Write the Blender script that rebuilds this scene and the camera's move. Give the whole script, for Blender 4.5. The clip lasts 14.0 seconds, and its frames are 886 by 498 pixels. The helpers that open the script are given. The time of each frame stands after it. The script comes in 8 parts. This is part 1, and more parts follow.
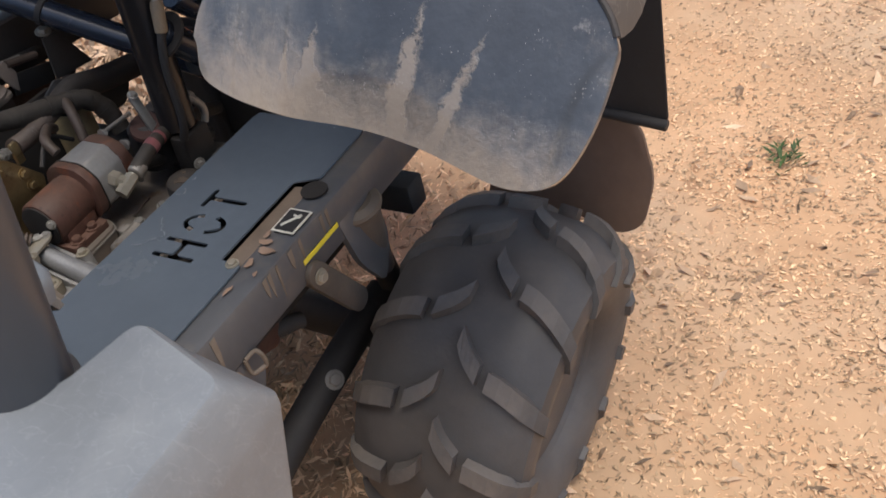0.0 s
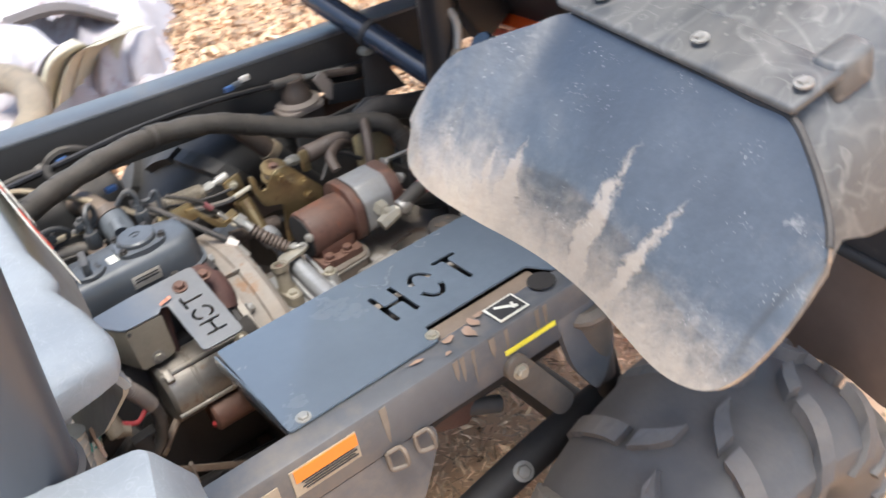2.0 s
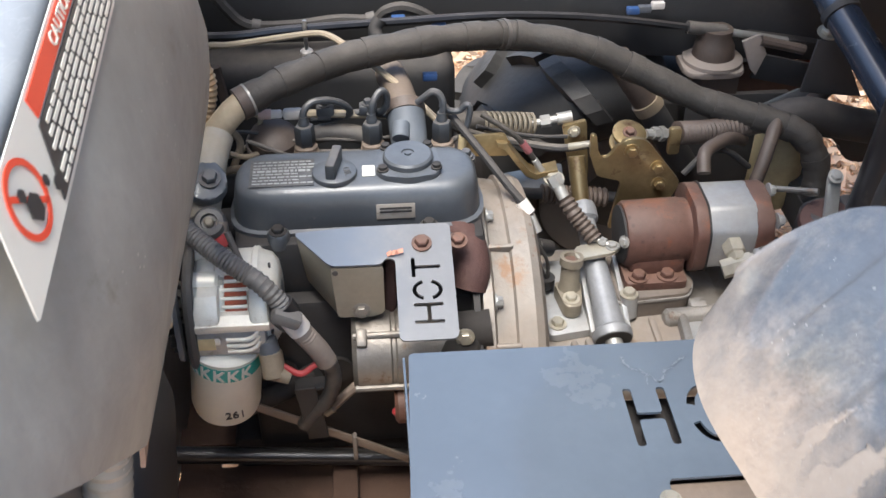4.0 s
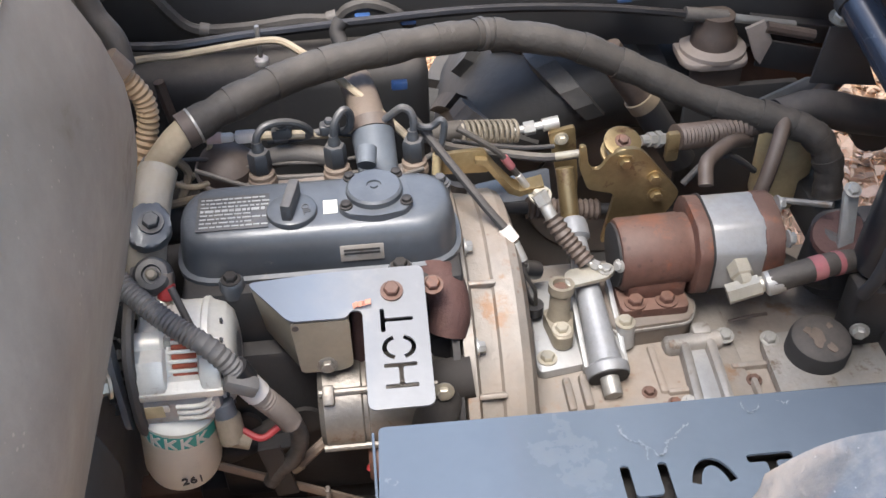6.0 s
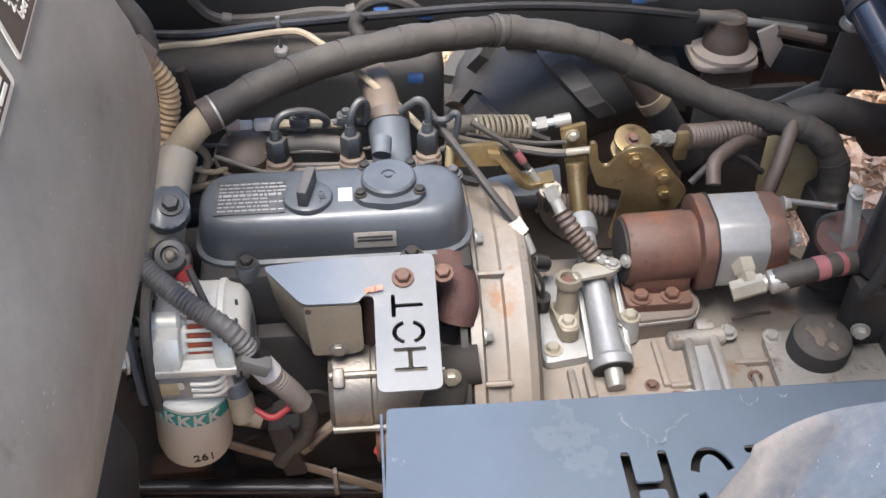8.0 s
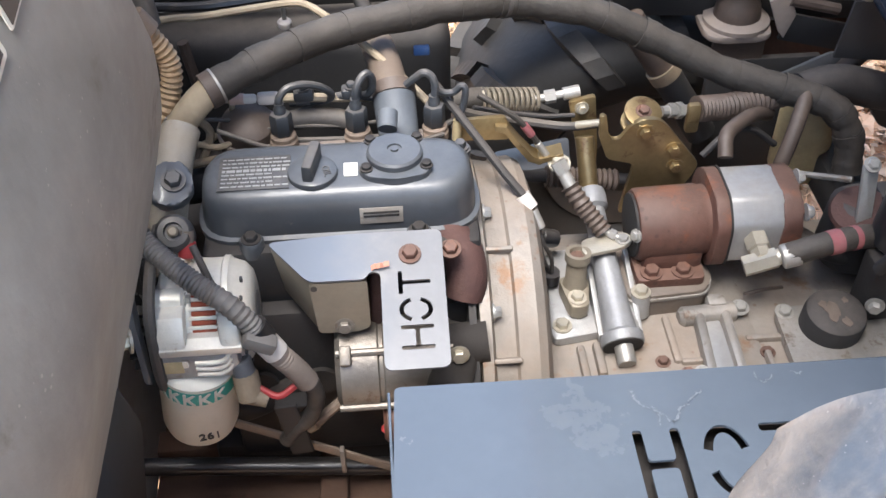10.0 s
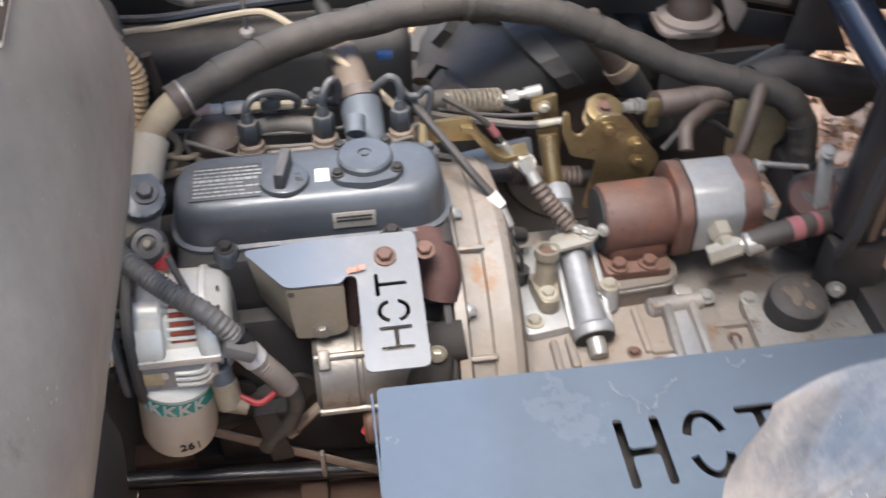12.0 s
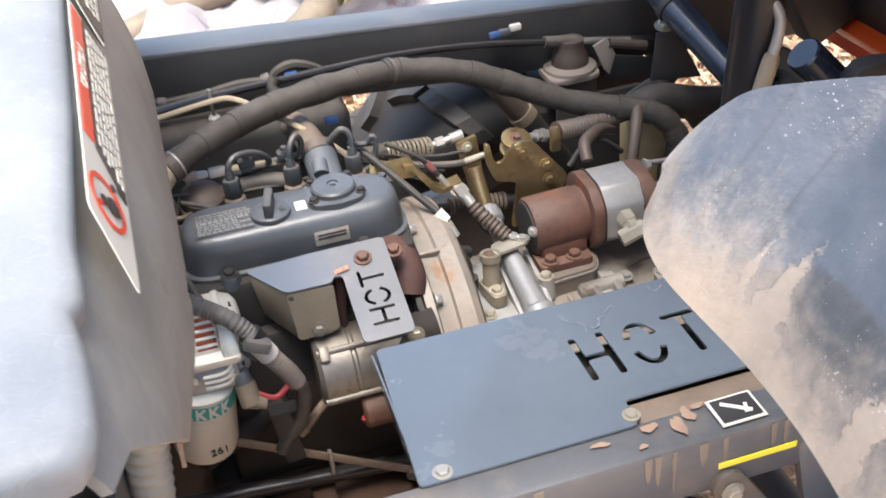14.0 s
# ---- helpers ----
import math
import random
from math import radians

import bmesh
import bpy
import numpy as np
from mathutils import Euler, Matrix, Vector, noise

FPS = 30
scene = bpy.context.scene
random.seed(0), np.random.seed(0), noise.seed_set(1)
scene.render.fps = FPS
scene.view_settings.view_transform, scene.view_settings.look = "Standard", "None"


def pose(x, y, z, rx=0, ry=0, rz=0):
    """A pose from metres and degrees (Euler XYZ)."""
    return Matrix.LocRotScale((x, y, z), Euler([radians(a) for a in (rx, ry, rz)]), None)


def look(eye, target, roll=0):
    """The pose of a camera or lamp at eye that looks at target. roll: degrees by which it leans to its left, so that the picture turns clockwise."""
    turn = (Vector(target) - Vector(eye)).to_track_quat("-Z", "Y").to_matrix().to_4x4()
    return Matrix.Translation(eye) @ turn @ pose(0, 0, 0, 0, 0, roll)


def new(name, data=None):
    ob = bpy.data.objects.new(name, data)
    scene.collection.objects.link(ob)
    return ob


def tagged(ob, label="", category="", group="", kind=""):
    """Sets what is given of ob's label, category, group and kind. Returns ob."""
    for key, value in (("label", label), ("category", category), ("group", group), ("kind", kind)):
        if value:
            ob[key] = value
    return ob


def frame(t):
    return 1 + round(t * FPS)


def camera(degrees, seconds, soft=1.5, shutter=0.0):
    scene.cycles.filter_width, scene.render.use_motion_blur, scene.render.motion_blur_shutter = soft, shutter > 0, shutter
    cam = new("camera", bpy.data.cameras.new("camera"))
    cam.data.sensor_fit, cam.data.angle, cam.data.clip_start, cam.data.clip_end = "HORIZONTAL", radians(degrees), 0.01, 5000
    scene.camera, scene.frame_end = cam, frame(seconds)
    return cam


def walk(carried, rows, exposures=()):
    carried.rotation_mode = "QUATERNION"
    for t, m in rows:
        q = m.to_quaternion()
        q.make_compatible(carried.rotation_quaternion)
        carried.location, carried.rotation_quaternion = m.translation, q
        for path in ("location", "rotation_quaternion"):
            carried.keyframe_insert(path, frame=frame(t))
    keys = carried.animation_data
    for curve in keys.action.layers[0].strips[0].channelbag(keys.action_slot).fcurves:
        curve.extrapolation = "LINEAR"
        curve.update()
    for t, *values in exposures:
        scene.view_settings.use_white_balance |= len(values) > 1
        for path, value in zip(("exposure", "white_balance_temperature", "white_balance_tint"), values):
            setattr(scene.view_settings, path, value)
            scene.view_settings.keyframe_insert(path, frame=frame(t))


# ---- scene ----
cam = camera(46.0, 14.0, 1.5, 0.45)
PATH = [
    (0.0, (-0.5523, -0.9185, 1.6397), (0.2032, -0.3611, 0.8922), -13.88),
    (0.5, (-0.5759, -0.9013, 1.6681), (0.2033, -0.3510, 0.9402), -13.44),
    (1.0, (-0.5556, -0.8810, 1.6600), (0.1708, -0.2414, 0.9506), -13.40),
    (1.5, (-0.4593, -0.9039, 1.6294), (0.1841, -0.1907, 0.9101), -14.95),
    (1.6, (-0.4386, -0.9124, 1.6330), (0.1791, -0.1654, 0.9255), -14.92),
    (1.8, (-0.3836, -0.9487, 1.6452), (0.2046, -0.1494, 0.9706), -13.38),
    (2.0, (-0.3379, -0.9706, 1.6465), (0.1836, -0.1141, 0.9874), -11.35),
    (2.5, (-0.2363, -0.8930, 1.6127), (0.2039, -0.0138, 0.9247), -7.33),
    (3.0, (-0.1742, -0.7740, 1.5883), (0.1536, 0.1150, 0.8519), -4.89),
    (3.5, (-0.0650, -0.6637, 1.5351), (0.0873, 0.2830, 0.8136), 1.05),
    (3.7, (-0.0533, -0.6293, 1.5430), (0.0307, 0.3202, 0.8139), 0.44),
    (5.8, (0.0013, -0.3925, 1.5446), (0.0760, 0.4803, 0.7245), -1.25),
    (6.0, (-0.0036, -0.4009, 1.5519), (0.0733, 0.4857, 0.7469), -1.41),
    (6.5, (-0.0026, -0.4186, 1.5618), (0.0474, 0.4688, 0.7556), -2.73),
    (7.0, (-0.0044, -0.4259, 1.5708), (0.0574, 0.4721, 0.7772), -1.32),
    (7.5, (-0.0040, -0.4316, 1.5691), (0.0449, 0.4678, 0.7762), -1.68),
    (8.0, (-0.0077, -0.4286, 1.5625), (0.0584, 0.4585, 0.7572), -0.31),
    (8.5, (-0.0079, -0.4270, 1.5610), (0.0589, 0.4526, 0.7474), -0.30),
    (11.0, (-0.0085, -0.4016, 1.5448), (0.0438, 0.4569, 0.7079), -1.18),
    (11.5, (-0.0072, -0.3987, 1.5519), (0.0447, 0.4558, 0.7111), -1.07),
    (12.0, (-0.0328, -0.4232, 1.5584), (0.0803, 0.4412, 0.7339), -0.66),
    (12.5, (-0.0701, -0.4718, 1.5413), (0.1829, 0.3639, 0.7181), -2.27),
    (13.0, (-0.0897, -0.5510, 1.5581), (0.1731, 0.3232, 0.7792), -2.80),
    (13.5, (-0.1099, -0.6638, 1.5531), (0.1289, 0.2597, 0.8250), -3.26),
    (14.0, (-0.1536, -0.7272, 1.5610), (0.0829, 0.2332, 0.8816), -5.67),
]
walk(cam, [(t, look(eye, target, roll)) for t, eye, target, roll in PATH],
     exposures=[(0.0, 0.35, 6500, 10), (1.0, 0.45, 6500, 10), (1.4, 0.95, 6400, 10), (2.0, 1.61, 6260, 7), (2.8, 1.62, 6220, 7), (6.0, 1.86, 6200, 10), (11.5, 1.84, 6200, 10), (13.0, 1.80, 6300, 10), (14.0, 1.79, 6450, 10)])

# ---- world, sun, exposure ----
world = bpy.data.worlds.new("sky")
world.use_nodes = True
scene.world = world
wn = world.node_tree
sky = wn.nodes.new("ShaderNodeTexSky")
sky.sky_type = "NISHITA"
sky.sun_disc = False
sky.sun_elevation = radians(73)
sky.sun_rotation = radians(207)
sky.air_density, sky.dust_density = 1.0, 2.5
bg = wn.nodes["Background"]
bg.inputs["Strength"].default_value = 0.135
wn.links.new(sky.outputs["Color"], bg.inputs["Color"])
sun_data = bpy.data.lights.new("sun", "SUN")
sun_data.energy, sun_data.angle, sun_data.color = 1.9, radians(26), (1.0, 0.95, 0.88)
sun = new("sun", sun_data)
sun.matrix_world = look((-0.4, -1.0, 5.0), (0.2, 0.2, 0.7))


# ---- materials ----
def mat(name, base, rough=0.5, metal=0.0, dust=0.0, dust_col=(0.42, 0.31, 0.21), scale=30.0, var=0.25, bump=0.1,
        spots=0.0, spot_col=(0.25, 0.09, 0.04), coat=0.0, random_tint=0.0, stretch=None, top_light_dust=0.0, top_light_dust_col=(0.30, 0.24, 0.18)):
    """Base colour with broad and fine variation, a film of dust, optional spots of rust, dust and painted sky light on
    upward faces, and fine relief.
    """
    m = bpy.data.materials.new(name)
    m.use_nodes = True
    nt = m.node_tree
    N, L = nt.nodes, nt.links
    b = N["Principled BSDF"]
    tc = N.new("ShaderNodeTexCoord")
    mp = N.new("ShaderNodeMapping")
    L.new(tc.outputs["Object"], mp.inputs["Vector"])
    if stretch:
        mp.inputs["Scale"].default_value = stretch

    def noise_tex(s, detail=6.0, r=0.6):
        n = N.new("ShaderNodeTexNoise")
        n.inputs["Scale"].default_value, n.inputs["Detail"].default_value, n.inputs["Roughness"].default_value = s, detail, r
        L.new(mp.outputs["Vector"], n.inputs["Vector"])
        return n.outputs["Fac"]

    def ramp(src, lo, hi, a=0.0, z=1.0):
        r = N.new("ShaderNodeMapRange")
        r.inputs["From Min"].default_value, r.inputs["From Max"].default_value = lo, hi
        r.inputs["To Min"].default_value, r.inputs["To Max"].default_value = a, z
        L.new(src, r.inputs["Value"])
        return r.outputs["Result"]

    def mix(fac, a, c):
        x = N.new("ShaderNodeMix")
        x.data_type = "RGBA"
        for sock, v in ((x.inputs["Factor"], fac), (x.inputs["A"], a), (x.inputs["B"], c)):
            if isinstance(v, (tuple, float, int)):
                sock.default_value = (*v, 1.0) if isinstance(v, tuple) else v
            else:
                L.new(v, sock)
        return x.outputs["Result"]

    dark = tuple(c * (1 - var) for c in base)
    light = tuple(min(1.0, c * (1 + var)) for c in base)
    col = mix(ramp(noise_tex(scale * 0.35), 0.3, 0.7), dark, light)
    fine = noise_tex(scale * 6, 4.0)
    col = mix(ramp(fine, 0.3, 0.7, 0.0, 0.35), col, dark)
    if random_tint:
        oi = N.new("ShaderNodeNewGeometry")
        hs = N.new("ShaderNodeHueSaturation")
        L.new(ramp(oi.outputs["Random Per Island"], 0, 1, 1 - random_tint, 1 + random_tint), hs.inputs["Value"])
        L.new(col, hs.inputs["Color"])
        col = hs.outputs["Color"]
    if spots:
        col = mix(ramp(noise_tex(scale * 1.3, 8.0, 0.7), 0.68 - 0.25 * spots, 0.78 - 0.25 * spots), col, spot_col)
    if dust:
        d = ramp(noise_tex(scale * 0.5, 8.0, 0.65), 0.62 - 0.35 * dust, 0.9 - 0.35 * dust, 0.25 * dust, min(1.0, 0.45 + 0.5 * dust))
        col = mix(d, col, dust_col)
        L.new(ramp(d, 0, 1, rough, 0.9), b.inputs["Roughness"])
        if metal:
            L.new(ramp(d, 0, 1, metal, 0.0), b.inputs["Metallic"])
    else:
        L.new(ramp(fine, 0.3, 0.7, max(0.03, rough - 0.08), min(1.0, rough + 0.1)), b.inputs["Roughness"])
        b.inputs["Metallic"].default_value = metal
    # paler upward faces: settled dust, plus sky light painted into the colour
    if top_light_dust:
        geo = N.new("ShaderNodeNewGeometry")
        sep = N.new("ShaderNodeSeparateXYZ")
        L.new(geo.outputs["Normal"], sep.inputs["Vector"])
        top_fac = N.new("ShaderNodeMath")
        top_fac.operation = "MULTIPLY"
        L.new(ramp(sep.outputs["Z"], 0.25, 0.95), top_fac.inputs[0])
        L.new(ramp(noise_tex(scale * 1.1, 8.0, 0.7), 0.3, 0.7, 0.35 * top_light_dust, top_light_dust), top_fac.inputs[1])
        col = mix(top_fac.outputs[0], col, top_light_dust_col)
    L.new(col, b.inputs["Base Color"])
    if coat:
        b.inputs["Coat Weight"].default_value = coat
        b.inputs["Coat Roughness"].default_value = 0.08
    if bump:
        bp = N.new("ShaderNodeBump")
        bp.inputs["Strength"].default_value, bp.inputs["Distance"].default_value = bump, 0.002
        L.new(fine, bp.inputs["Height"])
        L.new(bp.outputs["Normal"], b.inputs["Normal"])
    return m


M_SHIELD = mat("slate_paint", (0.098, 0.119, 0.146), 0.25, 0.0, 0.05, (0.32, 0.31, 0.30), 9, 0.15, 0.04, coat=0.7)
M_RAIL = mat("frame_paint", (0.070, 0.080, 0.095), 0.36, 0.0, 0.36, (0.33, 0.255, 0.18), 10, 0.25, 0.08)
M_FRAME_DARK = mat("frame_dark", (0.024, 0.024, 0.025), 0.65, 0.0, 0.12, (0.12, 0.098, 0.078), 9, 0.35, 0.2, top_light_dust=0.3, top_light_dust_col=(0.15, 0.125, 0.1))
# the cover's blue-grey top tint paints in sky sheen along with dust
M_COVER = mat("rocker_paint", (0.046, 0.053, 0.063), 0.40, 0.0, 0.12, (0.15, 0.13, 0.11), 18, 0.3, 0.18, spots=0.10, spot_col=(0.14, 0.12, 0.10), coat=0.15, top_light_dust=0.42, top_light_dust_col=(0.2, 0.205, 0.21))
M_BLOCK = mat("block_paint", (0.016, 0.0155, 0.016), 0.7, 0.0, 0.08, (0.08, 0.06, 0.045), 30, 0.3, 0.25, top_light_dust=0.15, top_light_dust_col=(0.12, 0.088, 0.062))
M_ALU = mat("dusty_aluminium", (0.30, 0.285, 0.265), 0.42, 0.45, 0.4, (0.28, 0.225, 0.17), 30, 0.35, 0.4, spots=0.45, spot_col=(0.13, 0.095, 0.07))
M_BELL = mat("dusty_casting", (0.255, 0.232, 0.205), 0.5, 0.3, 0.55, (0.225, 0.160, 0.110), 13, 0.4, 0.6, spots=0.4, spot_col=(0.20, 0.115, 0.065))
M_ALU_CLEAN = mat("bright_aluminium", (0.36, 0.36, 0.355), 0.38, 0.5, 0.3, (0.31, 0.26, 0.205), 22, 0.25, 0.3, spots=0.3, spot_col=(0.19, 0.15, 0.115))
M_SILVER = mat("silver_casting", (0.76, 0.72, 0.63), 0.36, 0.25, 0.2, (0.58, 0.48, 0.35), 30, 0.15, 0.3, spots=0.25, spot_col=(0.40, 0.30, 0.20))
M_RUST = mat("rusty_iron", (0.070, 0.031, 0.022), 0.62, 0.0, 0.22, (0.12, 0.078, 0.058), 15, 0.6, 0.6, spots=0.5, spot_col=(0.15, 0.045, 0.018), top_light_dust=0.28, top_light_dust_col=(0.26, 0.17, 0.12))
M_RUST_DARK = mat("rusty_manifold", (0.05, 0.021, 0.018), 0.8, 0.0, 0.12, (0.13, 0.075, 0.055), 40, 0.4, 0.6, spots=0.2, spot_col=(0.02, 0.012, 0.012), top_light_dust=0.2, top_light_dust_col=(0.16, 0.09, 0.065))
M_GOLD = mat("yellow_zinc", (0.37, 0.275, 0.14), 0.34, 0.85, 0.2, (0.20, 0.14, 0.085), 22, 0.45, 0.15, spots=0.4, spot_col=(0.13, 0.065, 0.038))
M_BRASS = mat("brass_fitting", (0.43, 0.395, 0.32), 0.38, 0.6, 0.25, (0.42, 0.36, 0.28), 60, 0.2, 0.1)
M_ZINC = mat("zinc_steel", (0.36, 0.35, 0.325), 0.44, 0.6, 0.3, (0.30, 0.255, 0.205), 50, 0.25, 0.12)
M_RUBBER = mat("black_rubber", (0.020, 0.020, 0.021), 0.75, 0.0, 0.10, (0.13, 0.11, 0.095), 30, 0.25, 0.15, top_light_dust=0.4, top_light_dust_col=(0.17, 0.14, 0.115))
M_TAPE = mat("taped_sleeve", (0.028, 0.025, 0.022), 0.66, 0.0, 0.2, (0.10, 0.082, 0.066), 20, 0.5, 0.7, top_light_dust=0.45, top_light_dust_col=(0.15, 0.125, 0.1))
M_BOOT = mat("brown_boot", (0.062, 0.046, 0.038), 0.55, 0.0, 0.25, (0.17, 0.12, 0.088), 40, 0.35, 0.25, top_light_dust=0.35, top_light_dust_col=(0.22, 0.165, 0.125))
M_TAN = mat("tan_plastic", (0.22, 0.175, 0.12), 0.6, 0.0, 0.35, (0.29, 0.22, 0.15), 40, 0.3, 0.25, spots=0.25, spot_col=(0.10, 0.07, 0.05))
M_GREYHOSE = mat("grey_rubber", (0.050, 0.047, 0.045), 0.6, 0.0, 0.25, (0.16, 0.135, 0.11), 34, 0.35, 0.3, top_light_dust=0.45, top_light_dust_col=(0.24, 0.2, 0.16))
M_BLACKPIPE = mat("black_pipe", (0.010, 0.011, 0.014), 0.28, 0.0, 0.05, (0.18, 0.15, 0.12), 40, 0.2, 0.08, top_light_dust=0.35, top_light_dust_col=(0.15, 0.13, 0.11))
M_WHITE = mat("white_enamel", (0.76, 0.73, 0.62), 0.30, 0.0, 0.16, (0.45, 0.39, 0.30), 26, 0.07, 0.06, spots=0.12, spot_col=(0.36, 0.30, 0.22))
M_WHITEPL = mat("white_plastic", (0.60, 0.55, 0.50), 0.5, 0.0, 0.25, (0.42, 0.35, 0.27), 40, 0.1, 0.05)
M_TEAL = mat("teal_print", (0.03, 0.33, 0.27), 0.45, 0.0, 0.1, (0.5, 0.42, 0.3), 30, 0.1, 0.0)
M_RED = mat("red_wire", (0.38, 0.03, 0.035), 0.5, 0.0, 0.2, (0.3, 0.2, 0.15), 60, 0.2, 0.0)
M_BLUE = mat("blue_connector", (0.02, 0.075, 0.22), 0.4, 0.0, 0.3, (0.2, 0.18, 0.15), 60, 0.2, 0.0)
M_ORANGE = mat("orange_paint", (0.78, 0.085, 0.012), 0.22, 0.0, 0.06, (0.55, 0.3, 0.16), 5, 0.06, 0.02, coat=0.6)
M_DECAL_W = mat("decal_white", (0.66, 0.64, 0.56), 0.45, 0.0, 0.1, (0.45, 0.4, 0.3), 20, 0.05, 0.0)
M_DECAL_K = mat("decal_black", (0.03, 0.03, 0.032), 0.45, 0.0, 0.08, (0.4, 0.33, 0.25), 20, 0.1, 0.0)
M_DECAL_R = mat("decal_red", (0.72, 0.07, 0.03), 0.45, 0.0, 0.08, (0.5, 0.4, 0.3), 20, 0.1, 0.0)
M_DECAL_O = mat("decal_orange", (0.76, 0.21, 0.018), 0.5, 0.0, 0.2, (0.45, 0.33, 0.22), 30, 0.12, 0.0)
M_DECAL_Y = mat("decal_yellow", (0.80, 0.70, 0.05), 0.45, 0.0, 0.12, (0.5, 0.4, 0.3), 20, 0.1, 0.0)
M_PLASTIC = mat("grey_moulding", (0.250, 0.253, 0.236), 0.50, 0.0, 0.3, (0.33, 0.30, 0.255), 9, 0.42, 0.35, spots=0.3, spot_col=(0.15, 0.145, 0.125))
M_PLASTIC_L = mat("faded_moulding", (0.205, 0.217, 0.226), 0.5, 0.0, 0.35, (0.36, 0.37, 0.365), 14, 0.2, 0.2, spots=0.15, spot_col=(0.21, 0.22, 0.23))
M_LUG = mat("tyre_lug", (0.074, 0.077, 0.082), 0.52, 0.0, 0.42, (0.20, 0.165, 0.135), 12, 0.5, 0.5, top_light_dust=0.3, top_light_dust_col=(0.3, 0.245, 0.19))
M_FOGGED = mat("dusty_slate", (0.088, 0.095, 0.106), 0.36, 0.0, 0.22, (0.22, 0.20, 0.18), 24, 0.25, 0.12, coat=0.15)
M_FRONT = mat("tarnished_plate", (0.19, 0.17, 0.135), 0.42, 0.3, 0.2, (0.27, 0.235, 0.18), 30, 0.2, 0.1, spots=0.15, spot_col=(0.12, 0.10, 0.075))
M_RIBTAN = mat("tan_ribbed_rubber", (0.40, 0.275, 0.155), 0.6, 0.0, 0.25, (0.22, 0.16, 0.11), 22, 0.3, 0.2)
M_DUSTED = mat("dust_coated_steel", (0.19, 0.16, 0.14), 0.7, 0.0, 0.55, (0.25, 0.20, 0.16), 22, 0.3, 0.3)
# near-black that stands for shade below the shield and in openings
M_SHADE_STEEL = mat("shade_dark_steel", (0.022, 0.019, 0.017), 0.9, 0.0, 0.15, (0.06, 0.04, 0.03), 30, 0.3, 0.3)
M_CAPSIDE = mat("browner_moulding_side", (0.16, 0.135, 0.12), 0.6, 0.0, 0.3, (0.24, 0.20, 0.17), 14, 0.25, 0.2, stretch=(1, 1, 0.15))
M_TYRE_DARK = mat("dark_tyre", (0.024, 0.0235, 0.023), 0.6, 0.0, 0.2, (0.09, 0.076, 0.064), 12, 0.4, 0.4, top_light_dust=0.25, top_light_dust_col=(0.1, 0.088, 0.078))
M_REDBAND = mat("dusty_red_band", (0.26, 0.07, 0.08), 0.55, 0.0, 0.35, (0.26, 0.18, 0.16), 60, 0.3, 0.1)
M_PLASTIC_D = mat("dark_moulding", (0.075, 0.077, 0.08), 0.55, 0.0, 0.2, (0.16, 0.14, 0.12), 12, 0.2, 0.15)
M_STARTER = mat("dull_aluminium", (0.175, 0.165, 0.15), 0.4, 0.5, 0.3, (0.20, 0.15, 0.105), 40, 0.35, 0.3, spots=0.45, spot_col=(0.10, 0.068, 0.045), top_light_dust=0.3, top_light_dust_col=(0.3, 0.24, 0.18))
M_CONDUIT = mat("grey_conduit_ribbed", (0.115, 0.11, 0.105), 0.5, 0.0, 0.3, (0.20, 0.17, 0.14), 40, 0.3, 0.25, top_light_dust=0.35, top_light_dust_col=(0.27, 0.235, 0.195))
M_PRINT = mat("faded_print", (0.36, 0.36, 0.34), 0.6, 0.0, 0.2, (0.2, 0.19, 0.17), 60, 0.2, 0.0)
M_RUNS = mat("dried_runs", (0.20, 0.165, 0.13), 0.9, 0.0, 0.3, (0.26, 0.21, 0.165), 60, 0.25, 0.2)
M_TANHOSE = mat("dusty_tan_rubber", (0.37, 0.30, 0.205), 0.6, 0.0, 0.3, (0.25, 0.19, 0.13), 30, 0.25, 0.25, spots=0.15, spot_col=(0.14, 0.10, 0.07))
M_DUCT = mat("dusty_brown_duct", (0.17, 0.13, 0.10), 0.65, 0.0, 0.4, (0.25, 0.19, 0.145), 30, 0.3, 0.3)
M_WATER = mat("dried_water_line", (0.175, 0.195, 0.225), 0.5, 0.0, 0.25, (0.26, 0.26, 0.26), 90, 0.35, 0.1)
M_BROWNFLAP = mat("dusty_brown_rubber", (0.16, 0.105, 0.075), 0.7, 0.0, 0.45, (0.22, 0.155, 0.115), 6, 0.3, 0.15, spots=0.15, spot_col=(0.20, 0.085, 0.05))
M_CAPMUD = mat("thin_mud", (0.115, 0.088, 0.068), 0.9, 0.0, 0.4, (0.17, 0.135, 0.105), 70, 0.35, 0.4)
M_LEVER = mat("dusty_plated_cast", (0.26, 0.228, 0.175), 0.45, 0.45, 0.35, (0.27, 0.205, 0.145), 26, 0.3, 0.3, spots=0.25, spot_col=(0.15, 0.105, 0.07))
M_LABEL = mat("dusty_label", (0.40, 0.33, 0.24), 0.6, 0.0, 0.4, (0.30, 0.23, 0.16), 40, 0.25, 0.1)
M_POST = mat("grey_post_paint", (0.060, 0.064, 0.072), 0.32, 0.0, 0.20, (0.15, 0.12, 0.10), 9, 0.2, 0.08, stretch=(1, 1, 0.3))
M_FENDER = mat("fender_plastic", (0.052, 0.054, 0.057), 0.40, 0.0, 0.50, (0.24, 0.22, 0.195), 7, 0.4, 0.3, stretch=(0.45, 1.7, 1.0), spots=0.3, spot_col=(0.042, 0.044, 0.048))
